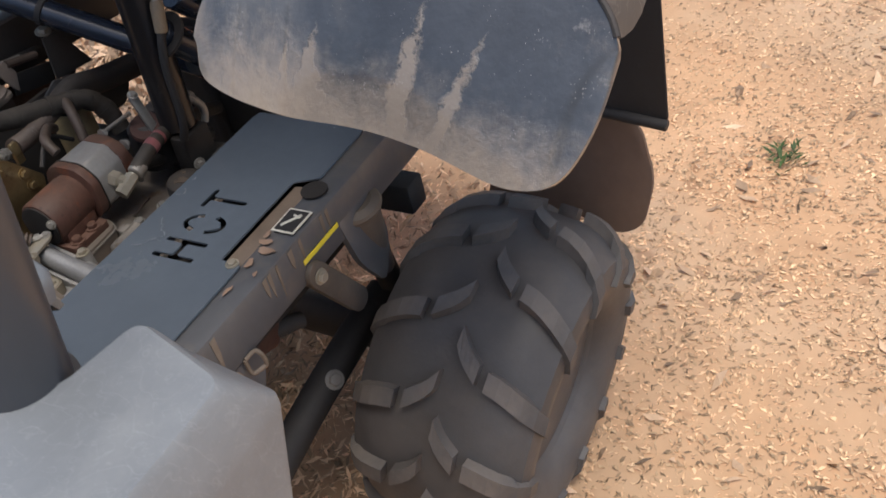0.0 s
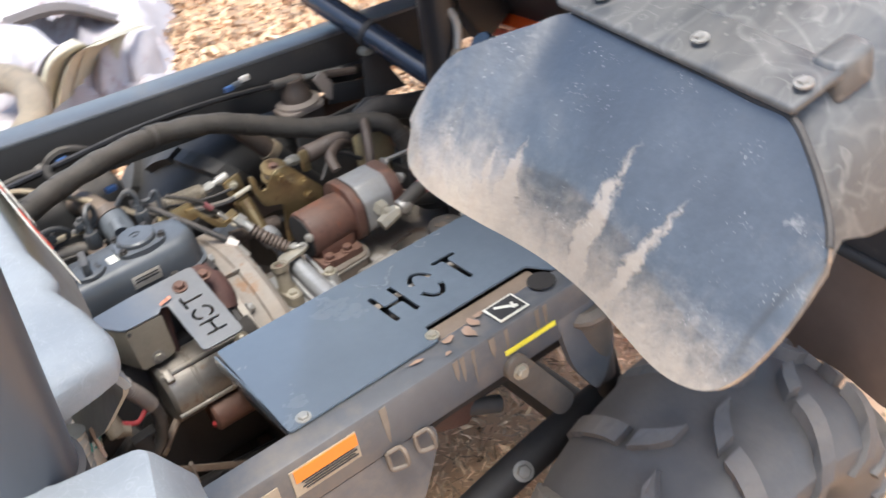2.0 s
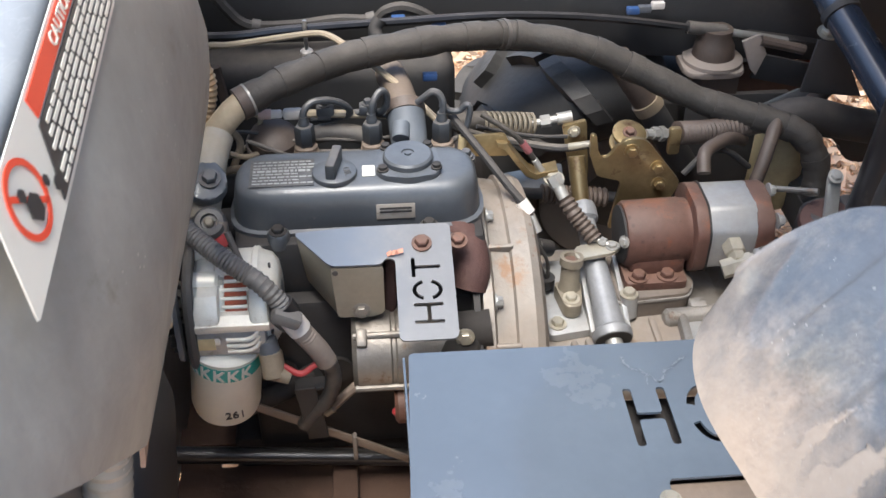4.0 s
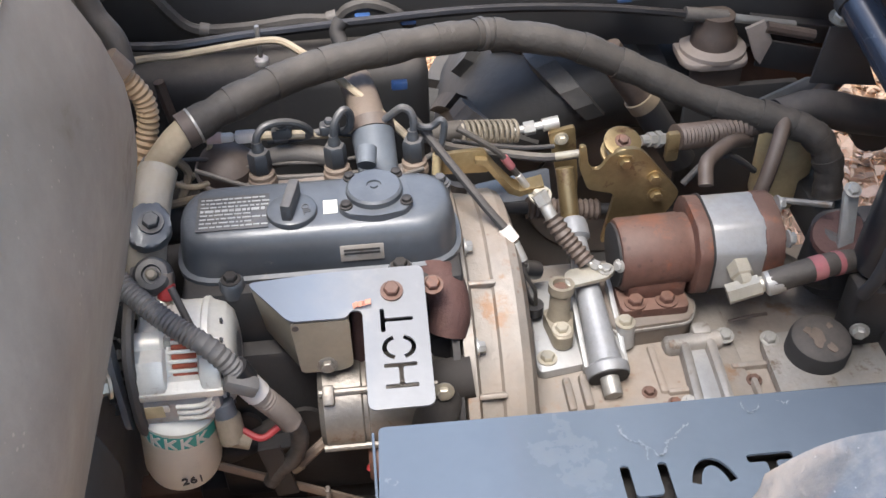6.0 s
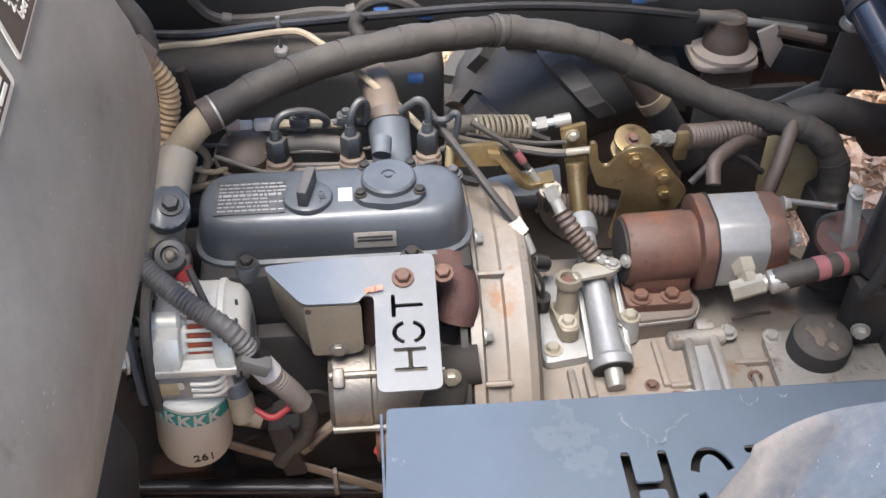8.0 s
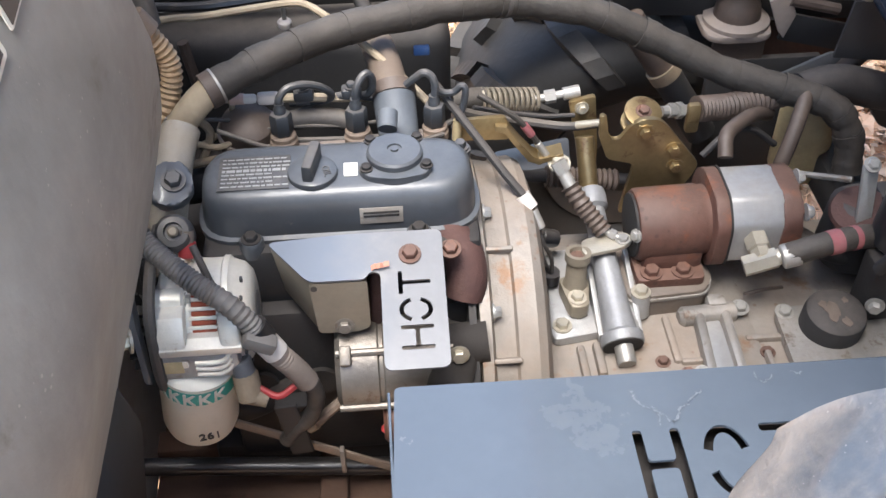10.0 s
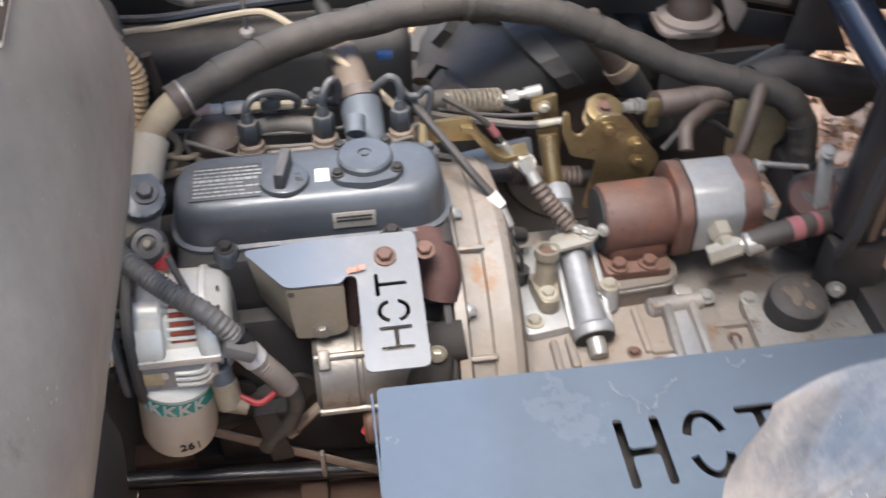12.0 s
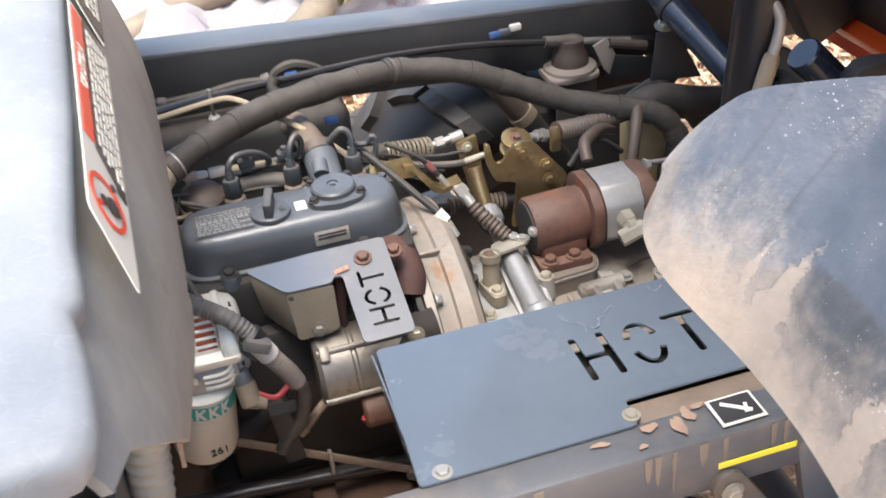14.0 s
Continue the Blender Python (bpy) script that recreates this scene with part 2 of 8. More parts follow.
M_TYRE = mat("tyre_rubber", (0.060, 0.063, 0.068), 0.50, 0.0, 0.42, (0.19, 0.155, 0.125), 7, 0.4, 0.5, top_light_dust=0.35, top_light_dust_col=(0.22, 0.18, 0.145))
M_TUBE = mat("blue_black_paint", (0.020, 0.028, 0.045), 0.24, 0.0, 0.06, (0.12, 0.11, 0.10), 12, 0.25, 0.06, coat=0.5)
M_LINK = mat("dust_browned_steel", (0.085, 0.075, 0.065), 0.5, 0.0, 0.45, (0.22, 0.16, 0.115), 16, 0.4, 0.3, spots=0.2, spot_col=(0.15, 0.08, 0.045))
M_PAN = mat("belly_pan", (0.072, 0.039, 0.026), 0.9, 0.0, 0.3, (0.16, 0.088, 0.055), 14, 0.5, 0.5, top_light_dust=0.35, top_light_dust_col=(0.12, 0.07, 0.045))
M_COPPER = mat("bare_primer", (0.30, 0.195, 0.135), 0.7, 0.0, 0.25, (0.32, 0.25, 0.2), 50, 0.25, 0.1)
M_YFILTER = mat("yellow_filter", (0.52, 0.42, 0.23), 0.5, 0.0, 0.35, (0.17, 0.135, 0.09), 26, 0.35, 0.2, top_light_dust=0.3, top_light_dust_col=(0.28, 0.22, 0.14))
M_CHROME = mat("chromed_letters", (0.6, 0.6, 0.6), 0.25, 0.9, 0.1, (0.4, 0.35, 0.3), 30, 0.1, 0.0)
M_SOIL = mat("orange_soil", (0.56, 0.33, 0.175), 0.95, 0.0, 0.45, (0.68, 0.50, 0.33), 2.4, 0.3, 1.0, spots=0.25, spot_col=(0.34, 0.155, 0.068))
M_CHIPS = mat("wood_chips", (0.64, 0.43, 0.25), 0.9, 0.0, 0.0, scale=20, var=0.3, bump=0.2, random_tint=0.65)
M_LEAVES = mat("dry_leaves", (0.50, 0.34, 0.215), 0.9, 0.0, 0.0, scale=20, var=0.3, bump=0.2, random_tint=0.6)
M_WEED = mat("green_weed", (0.07, 0.12, 0.035), 0.7, 0.0, 0.0, scale=30, var=0.3, bump=0.1, random_tint=0.4)
M_TARP = mat("faded_tarp", (0.42, 0.385, 0.39), 0.55, 0.0, 0.2, (0.36, 0.27, 0.24), 4, 0.3, 0.3, spots=0.45, spot_col=(0.26, 0.18, 0.16))
M_TARP_BACK = mat("tarp_back", (0.44, 0.40, 0.30), 0.6, 0.0, 0.2, (0.30, 0.24, 0.17), 6, 0.3, 0.2)
M_SCRAP = mat("dry_pink_leaf", (0.46, 0.19, 0.13), 0.8, 0.0, 0.2, (0.4, 0.3, 0.22), 60, 0.3, 0.2)
M_PINK = mat("faded_pink_sleeve", (0.50, 0.33, 0.28), 0.6, 0.0, 0.2, (0.4, 0.33, 0.26), 40, 0.2, 0.1)
M_TUBE_CAST = mat("grey_cast_alloy", (0.25, 0.255, 0.265), 0.48, 0.35, 0.3, (0.26, 0.22, 0.17), 26, 0.3, 0.35, spots=0.2, spot_col=(0.15, 0.12, 0.09))
M_HOUSING = mat("limescaled_casting", (0.34, 0.31, 0.265), 0.6, 0.1, 0.4, (0.38, 0.31, 0.22), 24, 0.3, 0.3, spots=0.3, spot_col=(0.16, 0.11, 0.07))
M_MATT_SLATE = mat("matt_slate", (0.088, 0.102, 0.12), 0.6, 0.0, 0.25, (0.22, 0.20, 0.17), 30, 0.25, 0.2)
M_LUG_DARK = mat("dark_tyre_lug", (0.036, 0.035, 0.034), 0.55, 0.0, 0.3, (0.13, 0.112, 0.095), 14, 0.4, 0.4, top_light_dust=0.35, top_light_dust_col=(0.16, 0.145, 0.13))
M_NUT = mat("blued_steel", (0.045, 0.052, 0.062), 0.42, 0.3, 0.22, (0.16, 0.14, 0.115), 40, 0.3, 0.15, top_light_dust=0.45, top_light_dust_col=(0.26, 0.225, 0.185))
M_CAMO = mat("camouflage_cloth", (0.05, 0.055, 0.025), 0.8, 0.0, 0.0, scale=24, var=0.5, bump=0.2, spots=0.5, spot_col=(0.16, 0.17, 0.08))


def guard_material():
    """Worn guard metal; the blue-grey at the low-x end is a painted sky reflection."""
    m = mat("worn_guard_sky_tint", (0.175, 0.177, 0.18), 0.36, 0.3, 0.16, (0.40, 0.355, 0.30), 20, 0.15, 0.08, spots=0.12, spot_col=(0.36, 0.28, 0.20), coat=0.15)
    nt = m.node_tree
    N, L = nt.nodes, nt.links
    b = N["Principled BSDF"]
    old = b.inputs["Base Color"].links[0].from_socket
    tc = N.new("ShaderNodeTexCoord")
    sep = N.new("ShaderNodeSeparateXYZ")
    L.new(tc.outputs["Object"], sep.inputs["Vector"])
    n = N.new("ShaderNodeTexNoise")
    n.inputs["Scale"].default_value, n.inputs["Detail"].default_value = 28.0, 8.0
    L.new(tc.outputs["Object"], n.inputs["Vector"])
    k = N.new("ShaderNodeMath")
    k.operation = "MULTIPLY_ADD"
    k.inputs[1].default_value = 0.06
    L.new(n.outputs["Fac"], k.inputs[0])
    L.new(sep.outputs["X"], k.inputs[2])
    r = N.new("ShaderNodeMapRange")
    r.inputs["From Min"].default_value, r.inputs["From Max"].default_value = -0.045, 0.025
    L.new(k.outputs[0], r.inputs["Value"])
    x = N.new("ShaderNodeMix")
    x.data_type = "RGBA"
    # blue-grey of the reflected sky, put into the base colour
    x.inputs["A"].default_value = (0.135, 0.155, 0.185, 1)
    L.new(r.outputs["Result"], x.inputs["Factor"])
    L.new(old, x.inputs["B"])
    L.new(x.outputs["Result"], b.inputs["Base Color"])
    return m


M_GUARD = guard_material()


def flap_material():
    """Black rubber with dried mud: thick along the lower rim and in streaks, thin above."""
    m = mat("flap_rubber", (0.062, 0.070, 0.080), 0.30, 0.0, 0.26, (0.17, 0.16, 0.15), 18, 0.5, 0.4, coat=1.0, spots=0.08, spot_col=(0.30, 0.28, 0.26))
    nt = m.node_tree
    N, L = nt.nodes, nt.links
    b = N["Principled BSDF"]
    old = b.inputs["Base Color"].links[0].from_socket
    old_r = b.inputs["Roughness"].links[0].from_socket
    tc = N.new("ShaderNodeTexCoord")

    def node(op, a, c=None):
        x = N.new("ShaderNodeMath")
        x.operation = op
        for sock, v in zip(x.inputs, (a, c)):
            if v is None:
                continue
            if isinstance(v, (int, float)):
                sock.default_value = v
            else:
                L.new(v, sock)
        return x.outputs[0]

    def tex(s, stretch, detail=7.0):
        mp = N.new("ShaderNodeMapping")
        mp.inputs["Scale"].default_value = stretch
        L.new(tc.outputs["UV"], mp.inputs["Vector"])
        n = N.new("ShaderNodeTexNoise")
        n.inputs["Scale"].default_value, n.inputs["Detail"].default_value, n.inputs["Roughness"].default_value = s, detail, 0.68
        L.new(mp.outputs["Vector"], n.inputs["Vector"])
        return n.outputs["Fac"]

    sep = N.new("ShaderNodeSeparateXYZ")
    L.new(tc.outputs["UV"], sep.inputs["Vector"])
    u, v = sep.outputs["X"], sep.outputs["Y"]
    # the rubber is washed clean towards the joint
    wash = N.new("ShaderNodeMapRange")
    wash.interpolation_type = "SMOOTHSTEP"
    wash.inputs["From Min"].default_value, wash.inputs["From Max"].default_value = 0.50, 0.98
    L.new(node("ADD", v, node("MULTIPLY", node("SUBTRACT", tex(3.0, (2.0, 0.6, 1.0)), 0.5), 0.45)), wash.inputs["Value"])
    bare = N.new("ShaderNodeMix")
    bare.data_type = "RGBA"
    bare.inputs["B"].default_value = (0.030, 0.036, 0.045, 1)
    L.new(node("MULTIPLY", wash.outputs["Result"], 0.85), bare.inputs["Factor"])
    L.new(old, bare.inputs["A"])
    old = bare.outputs["Result"]
    # rim: thick below and at the inner end
    low = node("SUBTRACT", node("SUBTRACT", node("SUBTRACT", 0.70, node("MULTIPLY", u, 0.42)), v), node("MULTIPLY", node("MAXIMUM", node("SUBTRACT", 0.22, u), 0.0), 0.9))
    inner = node("SUBTRACT", node("MULTIPLY", node("SUBTRACT", 0.25, u), 1.4), node("MULTIPLY", v, 0.30))
    outer = node("MULTIPLY", node("SUBTRACT", u, 0.90), 1.0)
    rim = node("MAXIMUM", node("MAXIMUM", low, inner), outer)
    broad = node("MULTIPLY", node("SUBTRACT", tex(4.2, (1.5, 1.0, 1.0)), 0.52), 0.35)
    streak = node("MULTIPLY", node("SUBTRACT", tex(5.5, (3.0, 0.7, 1.0), 6.0), 0.6), 0.35)
    f = node("ADD", node("MULTIPLY", rim, 1.25), node("ADD", broad, streak))
    wob = node("MULTIPLY", node("SUBTRACT", tex(9.0, (2.0, 1.0, 1.0), 5.0), 0.5), 0.07)
    # thick runs of dried mud: tip, foot, width at the foot
    runs = None
    for (ux, vx), (uy, vy), w in (((0.622, 0.69), (0.575, 0.30), 0.036), ((0.765, 0.60), (0.680, 0.24), 0.026), ((0.365, 0.55), (0.330, 0.05), 0.085), ((0.30, 0.50), (0.25, 0.08), 0.06)):
        du, dv = uy - ux, vy - vx
        n2 = du * du + dv * dv
        a, c = node("SUBTRACT", u, ux), node("SUBTRACT", v, vx)
        t = node("DIVIDE", node("ADD", node("MULTIPLY", a, du), node("MULTIPLY", c, dv)), n2)
        side = node("ABSOLUTE", node("ADD", node("DIVIDE", node("SUBTRACT", node("MULTIPLY", a, dv), node("MULTIPLY", c, du)), math.sqrt(n2)), wob))
        wide = node("MULTIPLY", node("MINIMUM", node("MAXIMUM", t, 0.0), 1.0), w)
        inside = node("MULTIPLY", node("SUBTRACT", wide, side), 90.0)
        runs = inside if runs is None else node("MAXIMUM", runs, inside)
    r = N.new("ShaderNodeMapRange")
    r.interpolation_type = "SMOOTHSTEP"
    r.inputs["From Min"].default_value, r.inputs["From Max"].default_value = -0.02, 0.50
    crust = node("MULTIPLY", node("SUBTRACT", tex(16.0, (2.0, 1.0, 1.0), 9.0), 0.5), 0.40)
    f = node("ADD", f, crust)
    L.new(f, r.inputs["Value"])
    chip = node("MAXIMUM", node("MULTIPLY", node("SUBTRACT", tex(22.0, (2.0, 1.0, 1.0), 8.0), 0.50), 8.0), 0.12)
    hard = node("MULTIPLY", node("MINIMUM", node("MAXIMUM", node("SUBTRACT", runs, chip), 0.0), 1.0), 0.85)
    cover = node("MAXIMUM", r.outputs["Result"], hard)
    mx = N.new("ShaderNodeMix")
    mx.data_type = "RGBA"
    speck = tex(30.0, (2.0, 1.0, 1.0), 6.0)
    mud = N.new("ShaderNodeMix")
    mud.data_type = "RGBA"
    mud.inputs["A"].default_value, mud.inputs["B"].default_value = (0.27, 0.222, 0.176, 1), (0.37, 0.315, 0.258, 1)
    L.new(speck, mud.inputs["Factor"])
    L.new(node("MULTIPLY", cover, 0.92), mx.inputs["Factor"])
    L.new(old, mx.inputs["A"])
    L.new(mud.outputs["Result"], mx.inputs["B"])
    L.new(mx.outputs["Result"], b.inputs["Base Color"])
    L.new(node("MAXIMUM", old_r, node("MULTIPLY", cover, 0.95)), b.inputs["Roughness"])
    relief = N.new("ShaderNodeBump")
    relief.inputs["Strength"].default_value, relief.inputs["Distance"].default_value = 0.6, 0.003
    L.new(cover, relief.inputs["Height"])
    L.new(b.inputs["Normal"].links[0].from_socket, relief.inputs["Normal"])
    L.new(relief.outputs["Normal"], b.inputs["Normal"])
    return m


M_FLAP = flap_material()


def add_lines(m, colour, scale, width, strength, voronoi=False):
    """Thin wandering lines over a material: scratches, or the net of a printed cloth."""
    nt = m.node_tree
    N, L = nt.nodes, nt.links
    b = N["Principled BSDF"]
    old = b.inputs["Base Color"].links[0].from_socket
    tc = N.new("ShaderNodeTexCoord")
    r = N.new("ShaderNodeMapRange")
    r.inputs["From Min"].default_value, r.inputs["From Max"].default_value = 0.0, width
    r.inputs["To Min"].default_value, r.inputs["To Max"].default_value = strength, 0.0
    if voronoi:
        t = N.new("ShaderNodeTexVoronoi")
        t.feature = "DISTANCE_TO_EDGE"
        t.inputs["Scale"].default_value = scale
        L.new(tc.outputs["Object"], t.inputs["Vector"])
        L.new(t.outputs["Distance"], r.inputs["Value"])
    else:
        t = N.new("ShaderNodeTexNoise")
        t.inputs["Scale"].default_value, t.inputs["Detail"].default_value, t.inputs["Distortion"].default_value = scale, 1.5, 2.2
        L.new(tc.outputs["Object"], t.inputs["Vector"])
        d = N.new("ShaderNodeMath")
        d.operation = "SUBTRACT"
        d.inputs[1].default_value = 0.5
        L.new(t.outputs["Fac"], d.inputs[0])
        a = N.new("ShaderNodeMath")
        a.operation = "ABSOLUTE"
        L.new(d.outputs[0], a.inputs[0])
        L.new(a.outputs[0], r.inputs["Value"])
    x = N.new("ShaderNodeMix")
    x.data_type = "RGBA"
    x.inputs["B"].default_value = (*colour, 1)
    L.new(r.outputs["Result"], x.inputs["Factor"])
    L.new(old, x.inputs["A"])
    L.new(x.outputs["Result"], b.inputs["Base Color"])


add_lines(M_PLASTIC_L, (0.50, 0.52, 0.53), 17.0, 0.010, 0.10)
add_lines(M_PLASTIC_L, (0.50, 0.52, 0.53), 44.0, 0.012, 0.12)
add_lines(M_CAMO, (0.48, 0.47, 0.33), 42.0, 0.11, 0.9, True)


def add_specks(m, colour, scale, size, strength):
    """Small scattered specks of splashed mud."""
    nt = m.node_tree
    N, L = nt.nodes, nt.links
    b = N["Principled BSDF"]
    old = b.inputs["Base Color"].links[0].from_socket
    tc = N.new("ShaderNodeTexCoord")
    t = N.new("ShaderNodeTexVoronoi")
    t.inputs["Scale"].default_value = scale
    L.new(tc.outputs["Object"], t.inputs["Vector"])
    n = N.new("ShaderNodeTexNoise")
    n.inputs["Scale"].default_value, n.inputs["Detail"].default_value = scale * 0.12, 3.0
    L.new(tc.outputs["Object"], n.inputs["Vector"])
    w = N.new("ShaderNodeMapRange")
    w.inputs["From Min"].default_value, w.inputs["From Max"].default_value = 0.42, 0.75
    w.inputs["To Max"].default_value = size * 1.8
    L.new(n.outputs["Fac"], w.inputs["Value"])
    s = N.new("ShaderNodeMath")
    s.operation = "SUBTRACT"
    L.new(w.outputs["Result"], s.inputs[0])
    L.new(t.outputs["Distance"], s.inputs[1])
    r = N.new("ShaderNodeMapRange")
    r.inputs["From Min"].default_value, r.inputs["From Max"].default_value = 0.0, size * 0.5
    r.inputs["To Max"].default_value = strength
    L.new(s.outputs[0], r.inputs["Value"])
    x = N.new("ShaderNodeMix")
    x.data_type = "RGBA"
    x.inputs["B"].default_value = (*colour, 1)
    L.new(r.outputs["Result"], x.inputs["Factor"])
    L.new(old, x.inputs["A"])
    L.new(x.outputs["Result"], b.inputs["Base Color"])


add_specks(M_FLAP, (0.40, 0.37, 0.34), 260.0, 0.16, 0.6)
add_specks(M_FLAP, (0.33, 0.31, 0.29), 90.0, 0.10, 0.5)
add_specks(M_FLAP, (0.26, 0.24, 0.22), 40.0, 0.08, 0.4)
add_specks(M_FENDER, (0.06, 0.062, 0.066), 22.0, 0.25, 0.7)
add_specks(M_BELL, (0.17, 0.10, 0.06), 60.0, 0.22, 0.6)
add_specks(M_PLASTIC, (0.42, 0.40, 0.35), 110.0, 0.11, 0.6)
add_specks(M_RUST, (0.045, 0.022, 0.018), 70.0, 0.25, 0.6)
add_lines(M_FENDER, (0.36, 0.34, 0.31), 14.0, 0.012, 0.22)
add_lines(M_FENDER, (0.34, 0.32, 0.29), 5.0, 0.03, 0.16)
add_specks(M_FENDER, (0.30, 0.28, 0.25), 70.0, 0.14, 0.4)
add_specks(M_SOIL, (0.30, 0.145, 0.07), 9.0, 0.2, 0.45)


# ---- mesh helpers ----
def V(*a):
    return Vector(a)


def basis(axis, up=(0, 0, 1)):
    """A turn that takes z to axis."""
    return Vector(axis).normalized().to_track_quat("Z", "Y").to_matrix().to_4x4()


def box(bm, c, s, bevel=0.0, turn=None, seg=2):
    m = Matrix.Translation(c) @ (turn if turn is not None else Matrix()) @ Matrix.Diagonal((*s, 1))
    made = bmesh.ops.create_cube(bm, size=1.0, matrix=m)["verts"]
    if bevel:
        edges = list({e for v in made for e in v.link_edges})
        bmesh.ops.bevel(bm, geom=edges, offset=bevel, segments=seg, affect="EDGES", profile=0.5)
    return bm


def lathe(bm, profile, m, seg=20):
    """A turned body: profile of (radius, height) about the z of m, closed at both ends."""
    rings = []
    for r, h in profile:
        if r < 1e-5:
            rings.append([bm.verts.new(m @ V(0, 0, h))])
        else:
            rings.append([bm.verts.new(m @ V(r * math.cos(2 * math.pi * k / seg), r * math.sin(2 * math.pi * k / seg), h)) for k in range(seg)])
    for a, b in zip(rings, rings[1:]):
        for k in range(seg):
            q = [a[k % len(a)], a[(k + 1) % len(a)], b[(k + 1) % len(b)], b[k % len(b)]]
            q = list(dict.fromkeys(q))
            if len(q) > 2:
                bm.faces.new(q)
    for ring, flip in ((rings[0], True), (rings[-1], False)):
        if len(ring) > 2:
            bm.faces.new(ring[::-1] if flip else ring)
    return bm


def cyl(bm, p0, p1, r0, r1=None, seg=16, edge=0.0):
    p0, p1 = Vector(p0), Vector(p1)
    h = (p1 - p0).length
    r1 = r0 if r1 is None else r1
    m = Matrix.Translation(p0) @ basis(p1 - p0)
    prof = [(r0, 0), (r1, h)] if not edge else [(r0 - edge, 0), (r0, edge), (r1, h - edge), (r1 - edge, h)]
    return lathe(bm, prof, m, seg)


def smooth_path(pts, n=6):
    pts = [Vector(p) for p in pts]
    if len(pts) < 3:
        return pts
    ext = [2 * pts[0] - pts[1], *pts, 2 * pts[-1] - pts[-2]]
    out = []
    for a, b, c, d in zip(ext, ext[1:], ext[2:], ext[3:]):
        for k in range(n):
            t = k / n
            out.append(0.5 * (2 * b + (c - a) * t + (2 * a - 5 * b + 4 * c - d) * t * t + (3 * b - a - 3 * c + d) * t ** 3))
    return out + [pts[-1]]


def tube(bm, pts, r, seg=10, n=6, ribs=0.0, pitch=0.005, lump=0.0):
    """A hose along a smooth path; ribs: depth of corrugations of that pitch; lump: uneven wrapping."""
    path = smooth_path(pts, n)
    if ribs:
        fine, gone = [], 0.0
        for a, b in zip(path, path[1:]):
            k = max(1, int((b - a).length / (pitch / 2)))
            fine += [a.lerp(b, i / k) for i in range(k)]
        path = fine + [path[-1]]
    rings, side, gone = [], None, 0.0
    for i, p in enumerate(path):
        d = (path[min(i + 1, len(path) - 1)] - path[max(i - 1, 0)]).normalized()
        if side is None:
            side = d.orthogonal().normalized()
        side = (side - d * side.dot(d)).normalized()
        up = d.cross(side)
        rr = r - (ribs if ribs and i % 2 else 0.0)
        if lump:
            rr += lump * math.sin(i * 2.1) * 0.6 + lump * 0.5 * math.sin(i * 0.77)
        rings.append([bm.verts.new(p + rr * (math.cos(2 * math.pi * k / seg) * side + math.sin(2 * math.pi * k / seg) * up)) for k in range(seg)])
    for a, b in zip(rings, rings[1:]):
        for k in range(seg):
            bm.faces.new((a[k], a[(k + 1) % seg], b[(k + 1) % seg], b[k]))
    bm.faces.new(rings[0][::-1])
    bm.faces.new(rings[-1])
    return bm


def spring(bm, p0, p1, r, wire, turns, seg=6):
    p0, p1 = Vector(p0), Vector(p1)
    m = basis(p1 - p0).to_3x3()
    h = (p1 - p0).length
    k = int(turns * 10)
    pts = [p0 + m @ V(r * math.cos(i * 0.2 * math.pi), r * math.sin(i * 0.2 * math.pi), h * i / k) for i in range(k + 1)]
    return tube(bm, pts, wire, seg, 1)


def prism(bm, pts, m, depth, bevel=0.0):
    """A flat outline (x, y) in the plane of m, given depth along its z, centred."""
    lo = [bm.verts.new(m @ V(x, y, -depth / 2)) for x, y in pts]
    hi = [bm.verts.new(m @ V(x, y, depth / 2)) for x, y in pts]
    faces = [bm.faces.new(lo[::-1]), bm.faces.new(hi)]
    for k in range(len(pts)):
        j = (k + 1) % len(pts)
        bm.faces.new((lo[k], lo[j], hi[j], hi[k]))
    if bevel:
        edges = list({e for f in faces for e in f.edges})
        bmesh.ops.bevel(bm, geom=edges, offset=bevel, segments=2, affect="EDGES", profile=0.5)
    return bm


def rounded(pts, r, n=4):
    """An outline with its corners rounded."""
    out, k = [], len(pts)
    for i in range(k):
        p, a, b = V(*pts[i]), V(*pts[i - 1]), V(*pts[(i + 1) % k])
        d = min(r, (a - p).length * 0.45, (b - p).length * 0.45)
        s, e = p + (a - p).normalized() * d, p + (b - p).normalized() * d
        for j in range(n + 1):
            t = j / n
            q = s * (1 - t) ** 2 + p * 2 * t * (1 - t) + e * t * t
            out.append((q.x, q.y))
    return out


def plane_frame(o, x, y):
    """A frame with its origin at o, x along x and y near y."""
    x = Vector(x).normalized()
    z = x.cross(Vector(y)).normalized()
    y = z.cross(x)
    m = Matrix((x, y, z)).transposed().to_4x4()
    m.translation = o
    return m


def bolt(bm, p, axis, r=0.007, h=0.006, washer=True):
    m = Matrix.Translation(p) @ basis(axis)
    if washer:
        lathe(bm, [(r * 1.45, 0), (r * 1.45, h * 0.25)], m, 14)
    lathe(bm, [(r, h * 0.2), (r, h * 0.85), (r * 0.85, h)], m, 6)
    return bm


